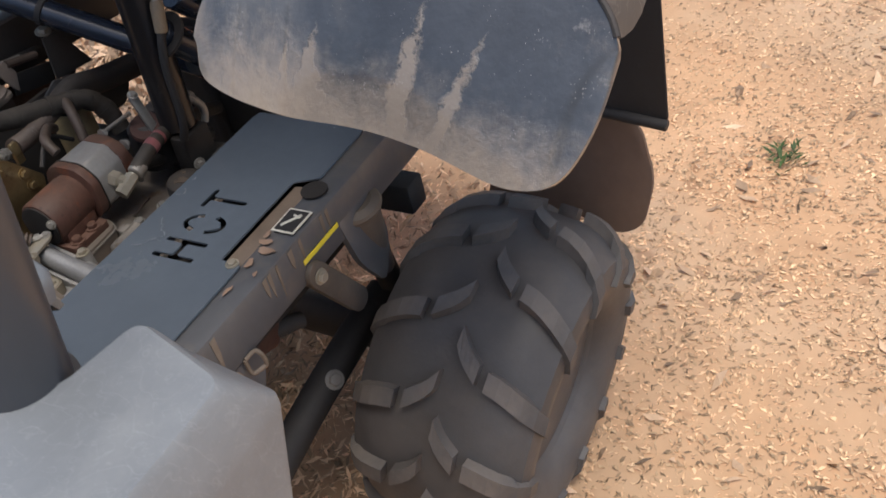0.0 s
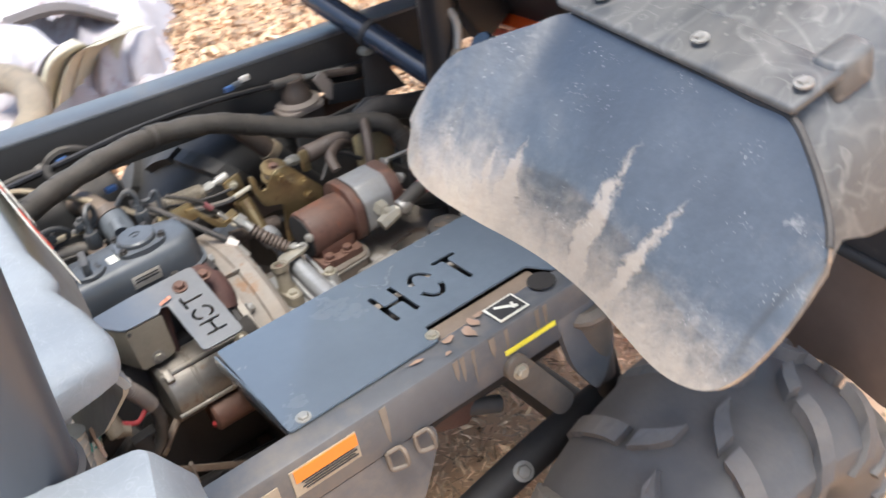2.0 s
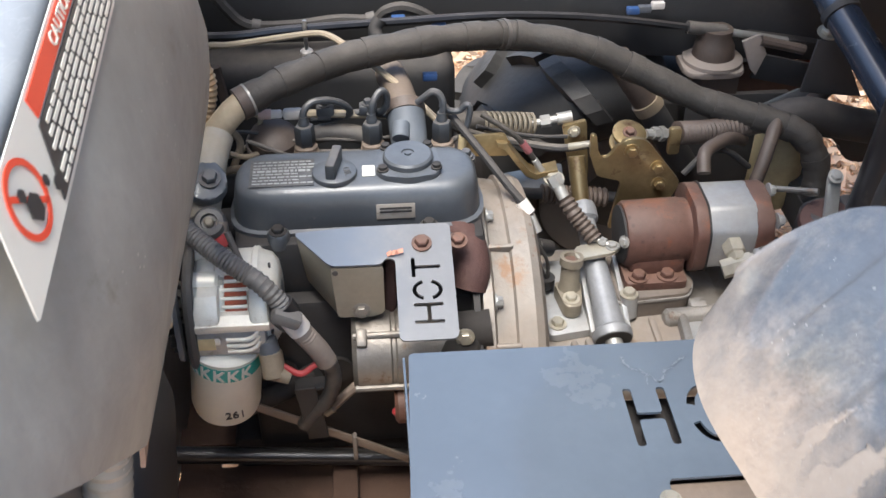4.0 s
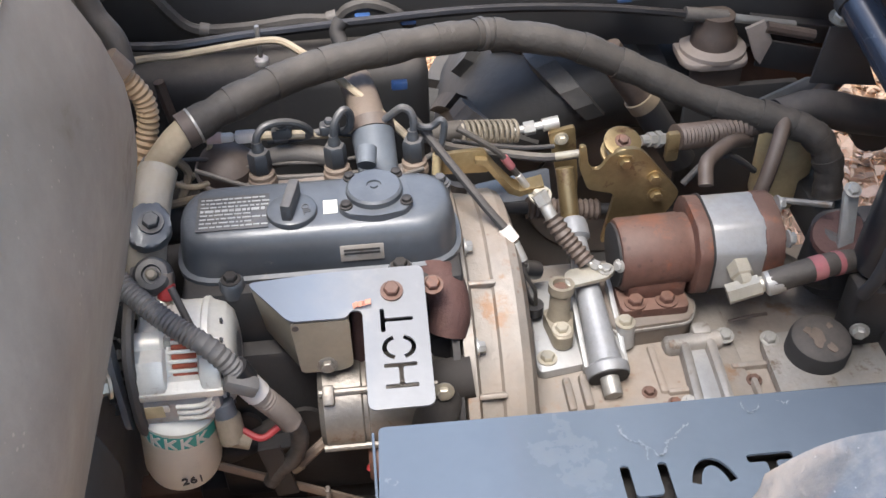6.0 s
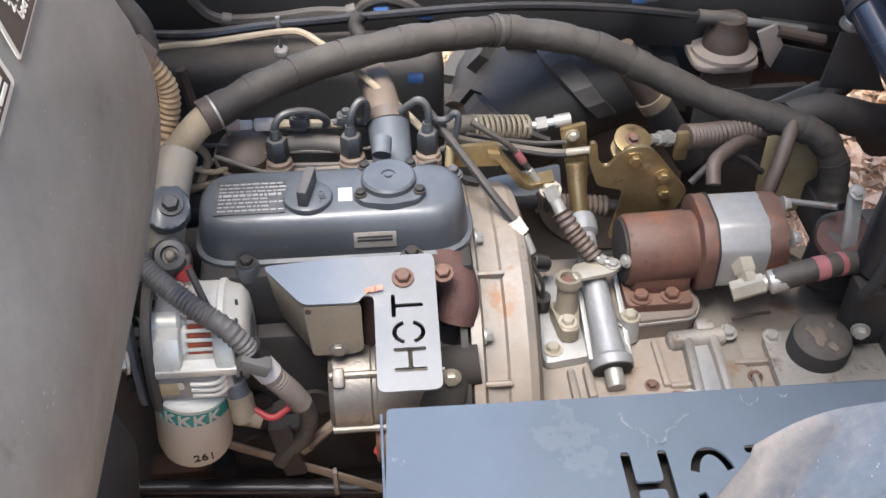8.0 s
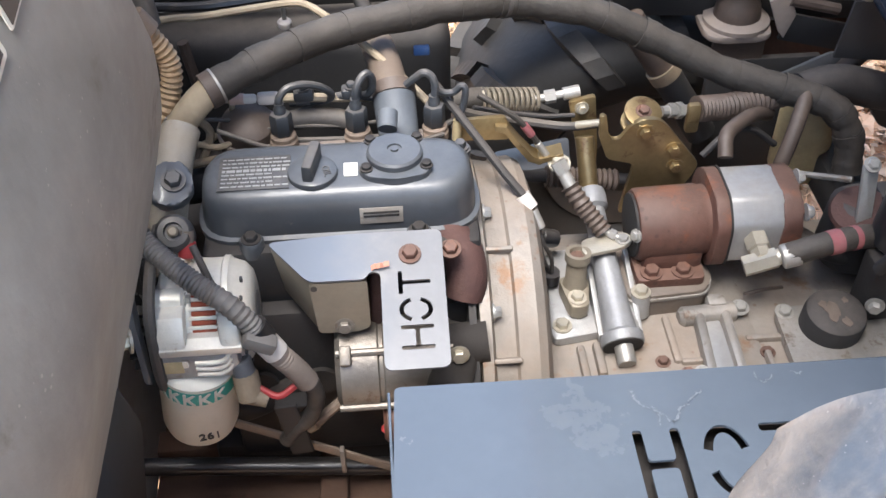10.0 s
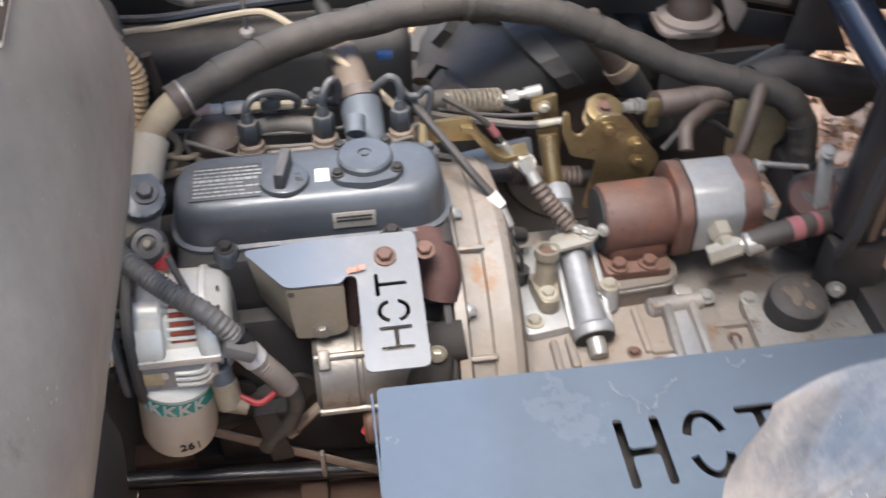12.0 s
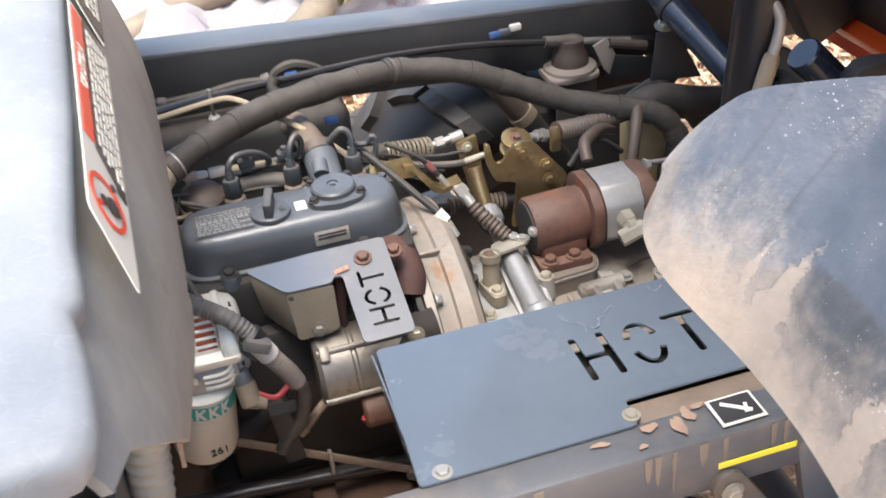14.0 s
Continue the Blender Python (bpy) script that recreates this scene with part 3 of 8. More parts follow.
def cut_sheet(outline, holes, m, depth):
    """A sheet of the given depth with holes through it, as a bmesh."""
    cu = bpy.data.curves.new("sheet", "CURVE")
    cu.dimensions, cu.fill_mode, cu.extrude = "2D", "BOTH", depth / 2
    for loop in (outline, *holes):
        sp = cu.splines.new("POLY")
        sp.points.add(len(loop) - 1)
        for q, (x, y) in zip(sp.points, loop):
            q.co = (x, y, 0, 1)
        sp.use_cyclic_u = True
    ob = new("sheet", cu)
    me = bpy.data.meshes.new_from_object(ob.evaluated_get(bpy.context.evaluated_depsgraph_get()))
    bpy.data.objects.remove(ob)
    bpy.data.curves.remove(cu)
    bm = bmesh.new()
    bm.from_mesh(me)
    bpy.data.meshes.remove(me)
    bm.transform(m)
    return bm


def grid_sheet(bm, rows, thick, up):
    """A curved sheet with thickness from rows of points."""
    top = [[bm.verts.new(p + up * (thick / 2)) for p in row] for row in rows]
    bot = [[bm.verts.new(p - up * (thick / 2)) for p in row] for row in rows]
    for g, flip in ((top, False), (bot, True)):
        for a, b in zip(g, g[1:]):
            for k in range(len(a) - 1):
                q = (a[k], a[k + 1], b[k + 1], b[k])
                bm.faces.new(q[::-1] if flip else q)
    rim_t = top[0] + [r[-1] for r in top[1:-1]] + top[-1][::-1] + [r[0] for r in top[-2:0:-1]]
    rim_b = bot[0] + [r[-1] for r in bot[1:-1]] + bot[-1][::-1] + [r[0] for r in bot[-2:0:-1]]
    for k in range(len(rim_t)):
        j = (k + 1) % len(rim_t)
        bm.faces.new((rim_t[k], rim_b[k], rim_b[j], rim_t[j]))
    return bm


def text_mesh(words, size, m, depth=0.0006):
    cu = bpy.data.curves.new("words", "FONT")
    cu.body, cu.size, cu.extrude, cu.align_x, cu.align_y = words, size, depth, "CENTER", "CENTER"
    ob = new("words", cu)
    me = bpy.data.meshes.new_from_object(ob.evaluated_get(bpy.context.evaluated_depsgraph_get()))
    bpy.data.objects.remove(ob)
    bpy.data.curves.remove(cu)
    bm = bmesh.new()
    bm.from_mesh(me)
    bpy.data.meshes.remove(me)
    bm.transform(m)
    return bm


def part(name, bm, material, parent=None, label="", angle=35):
    me = bpy.data.meshes.new(name)
    bmesh.ops.recalc_face_normals(bm, faces=bm.faces)
    bm.to_mesh(me)
    bm.free()
    me.materials.append(material)
    me.polygons.foreach_set("use_smooth", [True] * len(me.polygons))
    me.set_sharp_from_angle(angle=radians(angle))
    ob = new(name, me)
    if parent is not None:
        ob.parent = parent
        ob.matrix_parent_inverse = parent.matrix_world.inverted()
    if label:
        ob["label"] = label
    return ob


def pieces(name, bm, material, parent=None, label="", angle=35):
    """Links each separate shell of a bmesh as a part of its own."""
    left = set(bm.verts)
    made = []
    while left:
        stack, shell = [min(left, key=lambda v: v.index)], set()
        while stack:
            v = stack.pop()
            if v in shell:
                continue
            shell.add(v)
            stack += [e.other_vert(v) for e in v.link_edges]
        left -= shell
        b2, twin = bmesh.new(), {}
        for v in sorted(shell, key=lambda q: q.index):
            twin[v] = b2.verts.new(v.co)
        for f in {f for v in shell for f in v.link_faces}:
            b2.faces.new([twin[v] for v in f.verts])
        made.append(part(name, b2, material, parent, label, angle))
    bm.free()
    return made


def thing(name, label, category, base=(0, 0, 0), group="", kind=""):
    ob = new(name)
    ob.empty_display_size = 0.05
    ob.location = base
    ob.matrix_world = Matrix.Translation(base)
    return tagged(ob, label, category, group, kind)


def B():
    return bmesh.new()


UP = Matrix()


def stencil_H(x, y, w, h, s):
    a, b, c = x - w / 2, x + w / 2, s / 2
    pts = [(a, y - h / 2), (a + s, y - h / 2), (a + s, y - c), (b - s, y - c), (b - s, y - h / 2), (b, y - h / 2),
           (b, y + h / 2), (b - s, y + h / 2), (b - s, y + c), (a + s, y + c), (a + s, y + h / 2), (a, y + h / 2)]
    return [rounded(pts, s * 0.45, 3)]


def stencil_O(x, y, w, h, s, gap=0.35, turned=0.0):
    loops = []
    for start in (0, math.pi):
        a0, a1 = start + gap + turned, start + math.pi - gap + turned
        out = [(x + w / 2 * math.cos(a0 + (a1 - a0) * k / 12), y + h / 2 * math.sin(a0 + (a1 - a0) * k / 12)) for k in range(13)]
        inn = [(x + (w / 2 - s) * math.cos(a1 + (a0 - a1) * k / 12), y + (h / 2 - s) * math.sin(a1 + (a0 - a1) * k / 12)) for k in range(13)]
        loops.append(out + inn)
    return loops


def stencil_T(x, y, w, h, s):
    pts = [(x - w / 2, y + h / 2), (x - w / 2, y + h / 2 - s), (x - s / 2, y + h / 2 - s), (x - s / 2, y - h / 2), (x + s / 2, y - h / 2),
           (x + s / 2, y + h / 2 - s), (x + w / 2, y + h / 2 - s), (x + w / 2, y + h / 2)]
    return [rounded(pts, s * 0.4, 3)]


# ---- ground ----
def ground_z(x, y):
    """The yard rises a little towards the far side of the vehicle."""
    t = max(0.0, min(1.0, (y - 0.15) / 0.75))
    return 0.135 * t * t * (3 - 2 * t) + 0.02 * noise.noise(V(x * 0.9, y * 0.9, 3.0)) + 0.008 * noise.noise(V(x * 4, y * 4, 1.0)) - 0.01


def build_ground():
    bm = B()
    xs = sorted({*[-120, -60, -30, -15, -8], *[-4 + 0.16 * k for k in range(51)], 6, 10, 20, 40, 80, 120})
    ys = sorted({*[-120, -60, -30, -15, -8], *[-3.5 + 0.16 * k for k in range(60)], 8, 12, 20, 40, 80, 120})
    grid = [[bm.verts.new((x, y, ground_z(x, y))) for x in xs] for y in ys]
    for a, b in zip(grid, grid[1:]):
        for k in range(len(xs) - 1):
            bm.faces.new((a[k], a[k + 1], b[k + 1], b[k]))
    ob = part("ground", bm, M_SOIL, angle=180)
    tagged(ob, "dry orange soil yard with a pale dusty surface", "ground", kind="structure")


def flakes(name, count, area, size, material, label, category, seed, lift=0.004, curl=0.3, spread=1.0, wide=(0.18, 0.5)):
    rnd = random.Random(seed)
    verts, faces = [], []
    for _ in range(count):
        x, y = area(rnd)
        l, w = rnd.uniform(*size), rnd.uniform(*wide)
        z = ground_z(x, y) + rnd.uniform(0.3, 2.2) * lift
        m = Matrix.Translation((x, y, z)) @ Euler((rnd.gauss(0, curl), rnd.gauss(0, curl), rnd.uniform(0, 6.3))).to_matrix().to_4x4()
        b = len(verts)
        h = rnd.uniform(-0.2, 0.25) * l * spread
        for px, py, pz in ((-l / 2, 0, 0), (-l * 0.1, -l * w / 2, h), (l / 2, -l * w * 0.12, 0), (l * 0.15, l * w / 2, h * 0.6)):
            verts.append(m @ V(px, py, pz))
        faces += [(b, b + 1, b + 3), (b + 1, b + 2, b + 3)]
    me = bpy.data.meshes.new(name)
    me.from_pydata(verts, [], faces)
    me.materials.append(material)
    tagged(new(name, me), label, category, kind="stuff")


def build_litter():
    flakes("wood_chips", 60000, lambda r: (r.gauss(1.4, 0.9), r.gauss(-0.5, 0.75)), (0.003, 0.021), M_CHIPS,
           "pale wood chips and twigs scattered on the soil", "wood chips", 3, 0.0015, 0.15)
    flakes("mulch", 26000, lambda r: (r.uniform(-0.4, 1.0 + 0.5 * r.random()), 0.05 + 1.9 * r.random()), (0.012, 0.045), M_CHIPS,
           "thick brown mulch of chips under the vehicle", "mulch", 4, 0.012, 0.5, 0.6, (0.08, 0.28))
    flakes("leaf_litter", 24000, lambda r: (r.gauss(1.1, 1.1), 1.0 + 0.5 * r.random() + abs(r.gauss(0.0, 1.9))), (0.02, 0.075), M_LEAVES,
           "dry brown fallen leaves covering the ground", "leaves", 5, 0.02, 0.5)
    flakes("dead_leaves", 260, lambda r: (r.uniform(0.4, 3.0), r.uniform(-1.7, -0.2)), (0.03, 0.07), M_LEAVES,
           "curled brown dead leaves on bare soil", "leaves", 6, 0.006, 0.4)
    rnd = random.Random(8)
    for cx, cy, n in ((1.66, -0.40, 60),):
        bm = B()
        for _ in range(n):
            a, l = rnd.uniform(0, 6.3), rnd.uniform(0.012, 0.035)
            p = V(cx + rnd.gauss(0, 0.03), cy + rnd.gauss(0, 0.018), 0.0)
            d = V(math.cos(a), math.sin(a), rnd.uniform(0.3, 1.1)) * l
            s = V(-math.sin(a), math.cos(a), 0) * l * 0.16
            vs = [bm.verts.new(q) for q in (p, p + d * 0.5 - s, p + d, p + d * 0.5 + s)]
            bm.faces.new(vs)
        tagged(part("weed", bm, M_WEED), "small green weed sprouting from bare soil", "weed", group="weeds")


build_ground()
build_litter()


def build_yard_junk():
    # crumpled sheet behind the vehicle
    bm = B()
    nx, ny = 80, 70
    g = []
    for j in range(ny):
        row = []
        for i in range(nx):
            y = 2.45 + 2.6 * j / ny
            x = -0.9 + 1.75 * i / nx + 0.35 * (y - 2.45)
            fold = abs(math.sin(5.6 * x + 1.7 * noise.noise(V(x * 1.5, y * 1.5, 0)) * 2 + 0.9 * y))
            crease = 1.0 - abs(noise.noise(V(x * 3.4 + 0.8 * y, y * 1.6, 3))) * 2.2
            z = 0.02 + 0.08 * fold + 0.10 * max(0.0, crease) ** 3 + 0.07 * abs(noise.noise(V(x * 7, y * 4, 7))) + 0.03 * noise.noise(V(x * 14, y * 14, 2))
            edge = min(i, nx - 1 - i, j, ny - 1 - j) / 5
            row.append(bm.verts.new((x + 0.06 * noise.noise(V(x * 3, y * 3, 4)), y + 0.08 * noise.noise(V(x * 2, y * 3, 9)), ground_z(x, y) + 0.02 + z * min(1, edge))))
        g.append(row)
    for a, b in zip(g, g[1:]):
        for k in range(nx - 1):
            bm.faces.new((a[k], a[k + 1], b[k + 1], b[k]))
    root = thing("tarpaulin", "pale crumpled tarpaulin in stiff folds on leaf litter", "tarpaulin", (0.5, 3.2, 0.14))
    part("spread_sheet", bm, M_TARP, root)

    def drape(top, low, waves, deep, seed):
        a, b = smooth_path(top, 10), smooth_path(low, 10)
        rows = []
        for i in range(15):
            t = i / 14
            row = []
            for k, (p, q) in enumerate(zip(a, b)):
                s = k / (len(a) - 1)
                out = deep * (0.25 + t * (1.6 - t)) * (abs(math.sin(math.pi * waves * s + 0.6 * t + seed)) - 0.5) + 0.03 * noise.noise(V(s * 5, t * 3, seed))
                row.append(p.lerp(q, t) + V(-0.45 * out, -0.85 * out, 0.3 * out + 0.06 * math.sin(math.pi * t)))
            rows.append(row)
        return grid_sheet(B(), rows, 0.004, V(-0.3, -0.9, 0.3).normalized())

    crease = [(0.534, 2.552, 0.50), (0.575, 2.49, 0.47), (0.628, 2.514, 0.46), (0.714, 2.634, 0.42), (0.902, 2.872, 0.34)]
    foot = [(0.340, 2.60, 0.279), (0.396, 2.58, 0.282), (0.465, 2.60, 0.295), (0.538, 2.66, 0.300), (0.705, 2.75, 0.258)]
    part("fold", drape(crease, foot, 3.2, 0.10, 0.4), M_TARP_BACK, root, "beige back of a stiff fold", 60)
    part("fold", drape([(0.49, 3.357, 0.40), (0.541, 3.069, 0.42), (0.518, 2.729, 0.44), (0.534, 2.552, 0.50)],
                       [(0.335, 3.10, 0.275), (0.345, 2.85, 0.265), (0.328, 2.68, 0.270), (0.340, 2.60, 0.279)], 2.4, 0.13, 1.3), M_TARP, root, "pale lilac fold", 60)
    part("fold", drape([(0.57, 2.72, 0.34), (0.68, 2.78, 0.37), (0.80, 2.86, 0.35), (0.95, 2.95, 0.30)],
                       [(0.52, 2.60, 0.20), (0.63, 2.64, 0.20), (0.74, 2.70, 0.19), (0.88, 2.78, 0.17)], 2.0, 0.09, 2.2), M_TARP, root, "", 60)
    # dark curved board lying over the sheet
    bm = B()
    rows = [[p + V(0.10 * t, 0.40 * t, -0.10 * t * t) for p in smooth_path([(0.50, 3.40, 0.36), (0.677, 3.131, 0.42), (0.90, 3.10, 0.29)], 10)] for t in (0, 0.33, 0.67, 1)]
    grid_sheet(bm, rows, 0.02, V(0, 0, 1))
    tagged(part("board", bm, M_BOOT), "dark weathered curved board lying on the tarpaulin", "board")
    bm = B()
    tube(bm, [(-0.50, 2.72, 0.20), (-0.05, 2.84, 0.30), (0.197, 2.805, 0.36), (0.290, 2.745, 0.40), (0.331, 2.564, 0.41), (0.304, 2.381, 0.40), (0.230, 2.28, 0.36), (-0.10, 2.10, 0.24), (-0.60, 1.95, 0.19)], 0.052, 16)
    tagged(part("bent_pipe", bm, M_TAN), "thick bent tan plastic pipe on the ground", "pipe")


build_yard_junk()


# ---- chassis ----
def build_chassis():
    root = thing("chassis", "dusty black steel chassis of a utility vehicle", "chassis", (0.1, 0.4, 0.69))
    bm = B()
    box(bm, (0.02, -0.027, 0.731), (1.35, 0.05, 0.082), 0.007)
    part("side_rail", bm, M_RAIL, root, "slate painted rail with dust runs")
    # far rail: a deep channel
    bm = B()
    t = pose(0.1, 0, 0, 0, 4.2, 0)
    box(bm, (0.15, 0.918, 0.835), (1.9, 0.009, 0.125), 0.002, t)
    far = part("side_rail", bm, M_FRAME_DARK, root, "dark painted rail with a paler top")
    # top face in a paler slate than the webs
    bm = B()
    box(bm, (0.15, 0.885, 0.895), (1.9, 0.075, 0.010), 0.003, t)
    part("rail_top", bm, M_FOGGED, far, "paler slate top face")
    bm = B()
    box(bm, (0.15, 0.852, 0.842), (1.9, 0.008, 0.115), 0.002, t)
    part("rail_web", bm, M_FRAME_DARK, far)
    # skirt under the near rail with its hooks
    bm = B()
    m = plane_frame((0, -0.046, 0), (1, 0, 0), (0, 0, 1))
    prism(bm, rounded([(-0.42, 0.69), (0.155, 0.69), (0.158, 0.66), (0.13, 0.60), (0.09, 0.53), (0.07, 0.44), (-0.42, 0.44)], 0.02), m, 0.006)
    part("side_skirt", bm, M_RAIL, root)
    for x in (0.085, 0.13):
        bm = B()
        tube(bm, [(x - 0.010, -0.054, 0.695), (x + 0.008, -0.057, 0.696), (x + 0.0105, -0.066, 0.691), (x + 0.0105, -0.069, 0.675), (x + 0.007, -0.067, 0.671), (x - 0.007, -0.061, 0.670), (x - 0.0105, -0.057, 0.675), (x - 0.010, -0.054, 0.695)], 0.0034, 8, 4)
        part("tie_hook", bm, M_LINK, root, "dusty square tie hook")
    bm = B()
    d = V(0.072, 0, -0.115)
    ax = d.normalized()
    wide = V(ax.z, 0, -ax.x)
    cap = [(0.020 * math.cos(math.pi * k / 10), 0.020 * math.sin(math.pi * k / 10) + d.length) for k in range(11)] + [(-0.020 * math.cos(math.pi * k / 10), -0.020 * math.sin(math.pi * k / 10)) for k in range(11)]
    prism(bm, cap, plane_frame((0.298, -0.052, 0.700), wide, ax), 0.018, 0.003)
    bracket = part("suspension_bracket", bm, M_LINK, root, "dust-browned suspension link plate")
    bm = B()
    bolt(bm, (0.300, -0.062, 0.694), (0, -1, 0), 0.009, 0.009)
    part("bolt", bm, M_BRASS, bracket)
    bm = B()
    box(bm, (0.235, 0.045, 0.615), (0.075, 0.05, 0.075), 0.012, pose(0, 0, 0, 0, 20, 0))
    part("mount_block", bm, M_RUST, root, "rusty mount block below the rail")
    bm = B()
    cyl(bm, (0.16, 0.06, 0.63), (0.31, 0.02, 0.575), 0.014, None, 12)
    part("brake_rod", bm, M_FRAME_DARK, root)
    bm = B()
    prism(bm, rounded([(-0.045, 0.0), (0.05, 0.0), (0.055, -0.10), (0.01, -0.17), (-0.03, -0.10)], 0.02), plane_frame((0.425, -0.045, 0.735), (1, 0, 0), (0, 0.1, 1)), 0.012, 0.003)
    mount = part("spring_mount", bm, M_RAIL, root, "dusty pressed steel spring mount")
    bm = B()
    lathe(bm, [(0.014, -0.002), (0.030, -0.006), (0.042, 0.0), (0.044, 0.006), (0.041, 0.013), (0.036, 0.018), (0.034, 0.04), (0.026, 0.11), (0.022, 0.15)], Matrix.Translation((0.448, -0.035, 0.712)) @ basis((0.14, 0, -1)), 28)
    part("spring_cup", bm, M_LINK, mount, "dusty flared spring cup")
    # tubes under the bed
    for a, b, r, m in (((0.585, 0.86, 0.965), (0.69, 0.42, 0.765), 0.0245, M_TUBE), ((0.596, 0.412, 0.892), (0.80, 0.385, 0.664), 0.027, M_TUBE), ((0.664, 0.42, 0.928), (0.90, 0.40, 0.685), 0.026, M_TUBE)):
        bm = B()
        cyl(bm, a, b, r, None, 28, 0.003)
        part("cross_tube", bm, m, root)
    foot, d = V(0.596, 0.412, 0.892), (V(0.80, 0.385, 0.664) - V(0.596, 0.412, 0.892)).normalized()
    for k in (0.012, 0.105):
        bm = B()
        lathe(bm, [(0.0275, 0), (0.043, 0.001), (0.044, 0.004), (0.043, 0.007), (0.0275, 0.008)], Matrix.Translation(foot + d * k) @ basis(d), 32)
        part("tube_collar", bm, M_RUBBER, root)
    d = (V(0.69, 0.42, 0.765) - V(0.585, 0.86, 0.965)).normalized()
    bm = B()
    lathe(bm, [(0.025, 0), (0.0275, 0.001), (0.0275, 0.012), (0.025, 0.013)], Matrix.Translation(V(0.585, 0.86, 0.965) + d * 0.155) @ basis(d), 28)
    part("tube_collar", bm, M_RUBBER, root)
    # plate and lugs that close the rear of the frame
    bm = B()
    prism(bm, rounded([(0.28, 0.40), (0.86, 0.40), (0.86, 0.70), (0.82, 0.735), (0.60, 0.735), (0.52, 0.76), (0.28, 0.76)], 0.02), plane_frame((0.90, 0, 0), (0, 1, 0), (0, 0, 1)), 0.008, 0.002)
    plate = part("rear_plate", bm, M_FRAME_DARK, root, "black plate across the rear of the frame")
    for y in (0.42, 0.66):
        bm = B()
        box(bm, (0.888, y, 0.57), (0.02, 0.03, 0.30), 0.004)
        part("plate_rib", bm, M_FRAME_DARK, plate)
    bm = B()
    prism(bm, rounded([(0.685, 0.90), (0.692, 0.928), (0.72, 0.934), (0.80, 0.925), (0.80, 0.82), (0.74, 0.83)], 0.012, 4), plane_frame((0, 0.352, 0), (1, 0, 0), (0, 0, 1)), 0.03, 0.006)
    part("pivot_lug", bm, M_RUBBER, root, "black cast pivot lug")
    bm = B()
    prism(bm, rounded([(0.670, 0.662), (0.80, 0.652), (0.80, 0.640), (0.775, 0.600), (0.745, 0.594), (0.722, 0.606), (0.705, 0.640), (0.670, 0.650)], 0.010, 4), plane_frame((0, 0.80, 0), (1, 0, 0), (0, 0, 1)), 0.02, 0.003)
    part("frame_strap", bm, M_FRAME_DARK, root)
    bm = B()
    box(bm, (0.62, 0.42, 0.60), (0.05, 0.9, 0.06), 0.006)
    part("cross_member", bm, M_FRAME_DARK, root)
    holes = [rounded([(x - w, y - h), (x + w, y - h), (x + w, y + h), (x - w, y + h)], min(w, h) * 0.5, 3) for x, y, w, h in
             ((-0.352, 0.505, 0.014, 0.040), (-0.225, 0.435, 0.012, 0.035), (-0.345, 0.385, 0.016, 0.012), (-0.262, 0.405, 0.012, 0.010), (0.02, 0.30, 0.014, 0.022))]
    bm = cut_sheet([(-0.42, 0.16), (0.06, 0.16), (0.06, 0.30), (0.40, 0.34), (0.40, 0.80), (-0.42, 0.80)], holes, Matrix.Translation((0, 0, 0.398)), 0.006)
    pan = part("belly_pan", bm, M_PAN, root, "brown muddy pan below the engine")
    for c, z in (((-0.06, 0.43, 0.415), (0.62, 0.035, 0.03)), ((-0.10, 0.33, 0.415), (0.035, 0.5, 0.03)), ((0.06, 0.30, 0.42), (0.025, 0.4, 0.04)), ((-0.30, 0.30, 0.412), (0.20, 0.020, 0.022))):
        bm = B()
        box(bm, c, z, 0.004)
        part("pan_rib", bm, M_PAN, pan)
    # decals on the rail
    bm = B()
    box(bm, (-0.008, -0.0535, 0.739), (0.098, 0.0016, 0.042))
    part("warning_label", bm, M_LABEL, root, "dusty warning label")
    bm = B()
    box(bm, (-0.006, -0.0550, 0.749), (0.092, 0.0014, 0.019))
    part("label_band", bm, M_DECAL_O, root, "orange warning band")
    bm = B()
    for k in range(4):
        box(bm, (-0.006 + 0.004 * (k % 2), -0.0550, 0.7375 - 0.0042 * k), (0.078, 0.0012, 0.0017))
    pieces("print_bar", bm, M_DECAL_K, root)
    bm = B()
    box(bm, (-0.118, -0.0535, 0.733), (0.085, 0.0016, 0.036))
    part("warning_label", bm, M_LABEL, root, "faded cream and yellow label")
    bm = B()
    box(bm, (0.332, -0.0538, 0.729), (0.092, 0.0016, 0.0075))
    part("stripe", bm, M_DECAL_Y, root, "bright yellow stripe")
    bm = B()
    m = Matrix.Translation((0.318, -0.026, 0.7765))
    prism(bm, [(-0.026, -0.020), (0.026, -0.020), (0.026, 0.020), (-0.026, 0.020)], m, 0.0012)
    part("hook_symbol", bm, M_DECAL_W, root)
    bm = B()
    prism(bm, [(-0.0225, -0.0165), (0.0225, -0.0165), (0.0225, 0.0165), (-0.0225, 0.0165)], Matrix.Translation((0.318, -0.026, 0.7777)), 0.0012)
    part("symbol_ground", bm, M_DECAL_K, root)
    bm = B()
    box(bm, (0.318, -0.026, 0.7788), (0.034, 0.005, 0.001), 0, pose(0, 0, 0, 0, 0, -35))
    box(bm, (0.327, -0.030, 0.7789), (0.004, 0.014, 0.001), 0, pose(0, 0, 0, 0, 0, -20))
    pieces("symbol_arrow", bm, M_DECAL_W, root)
    # bare patches and dust runs
    rnd = random.Random(12)
    bm = B()
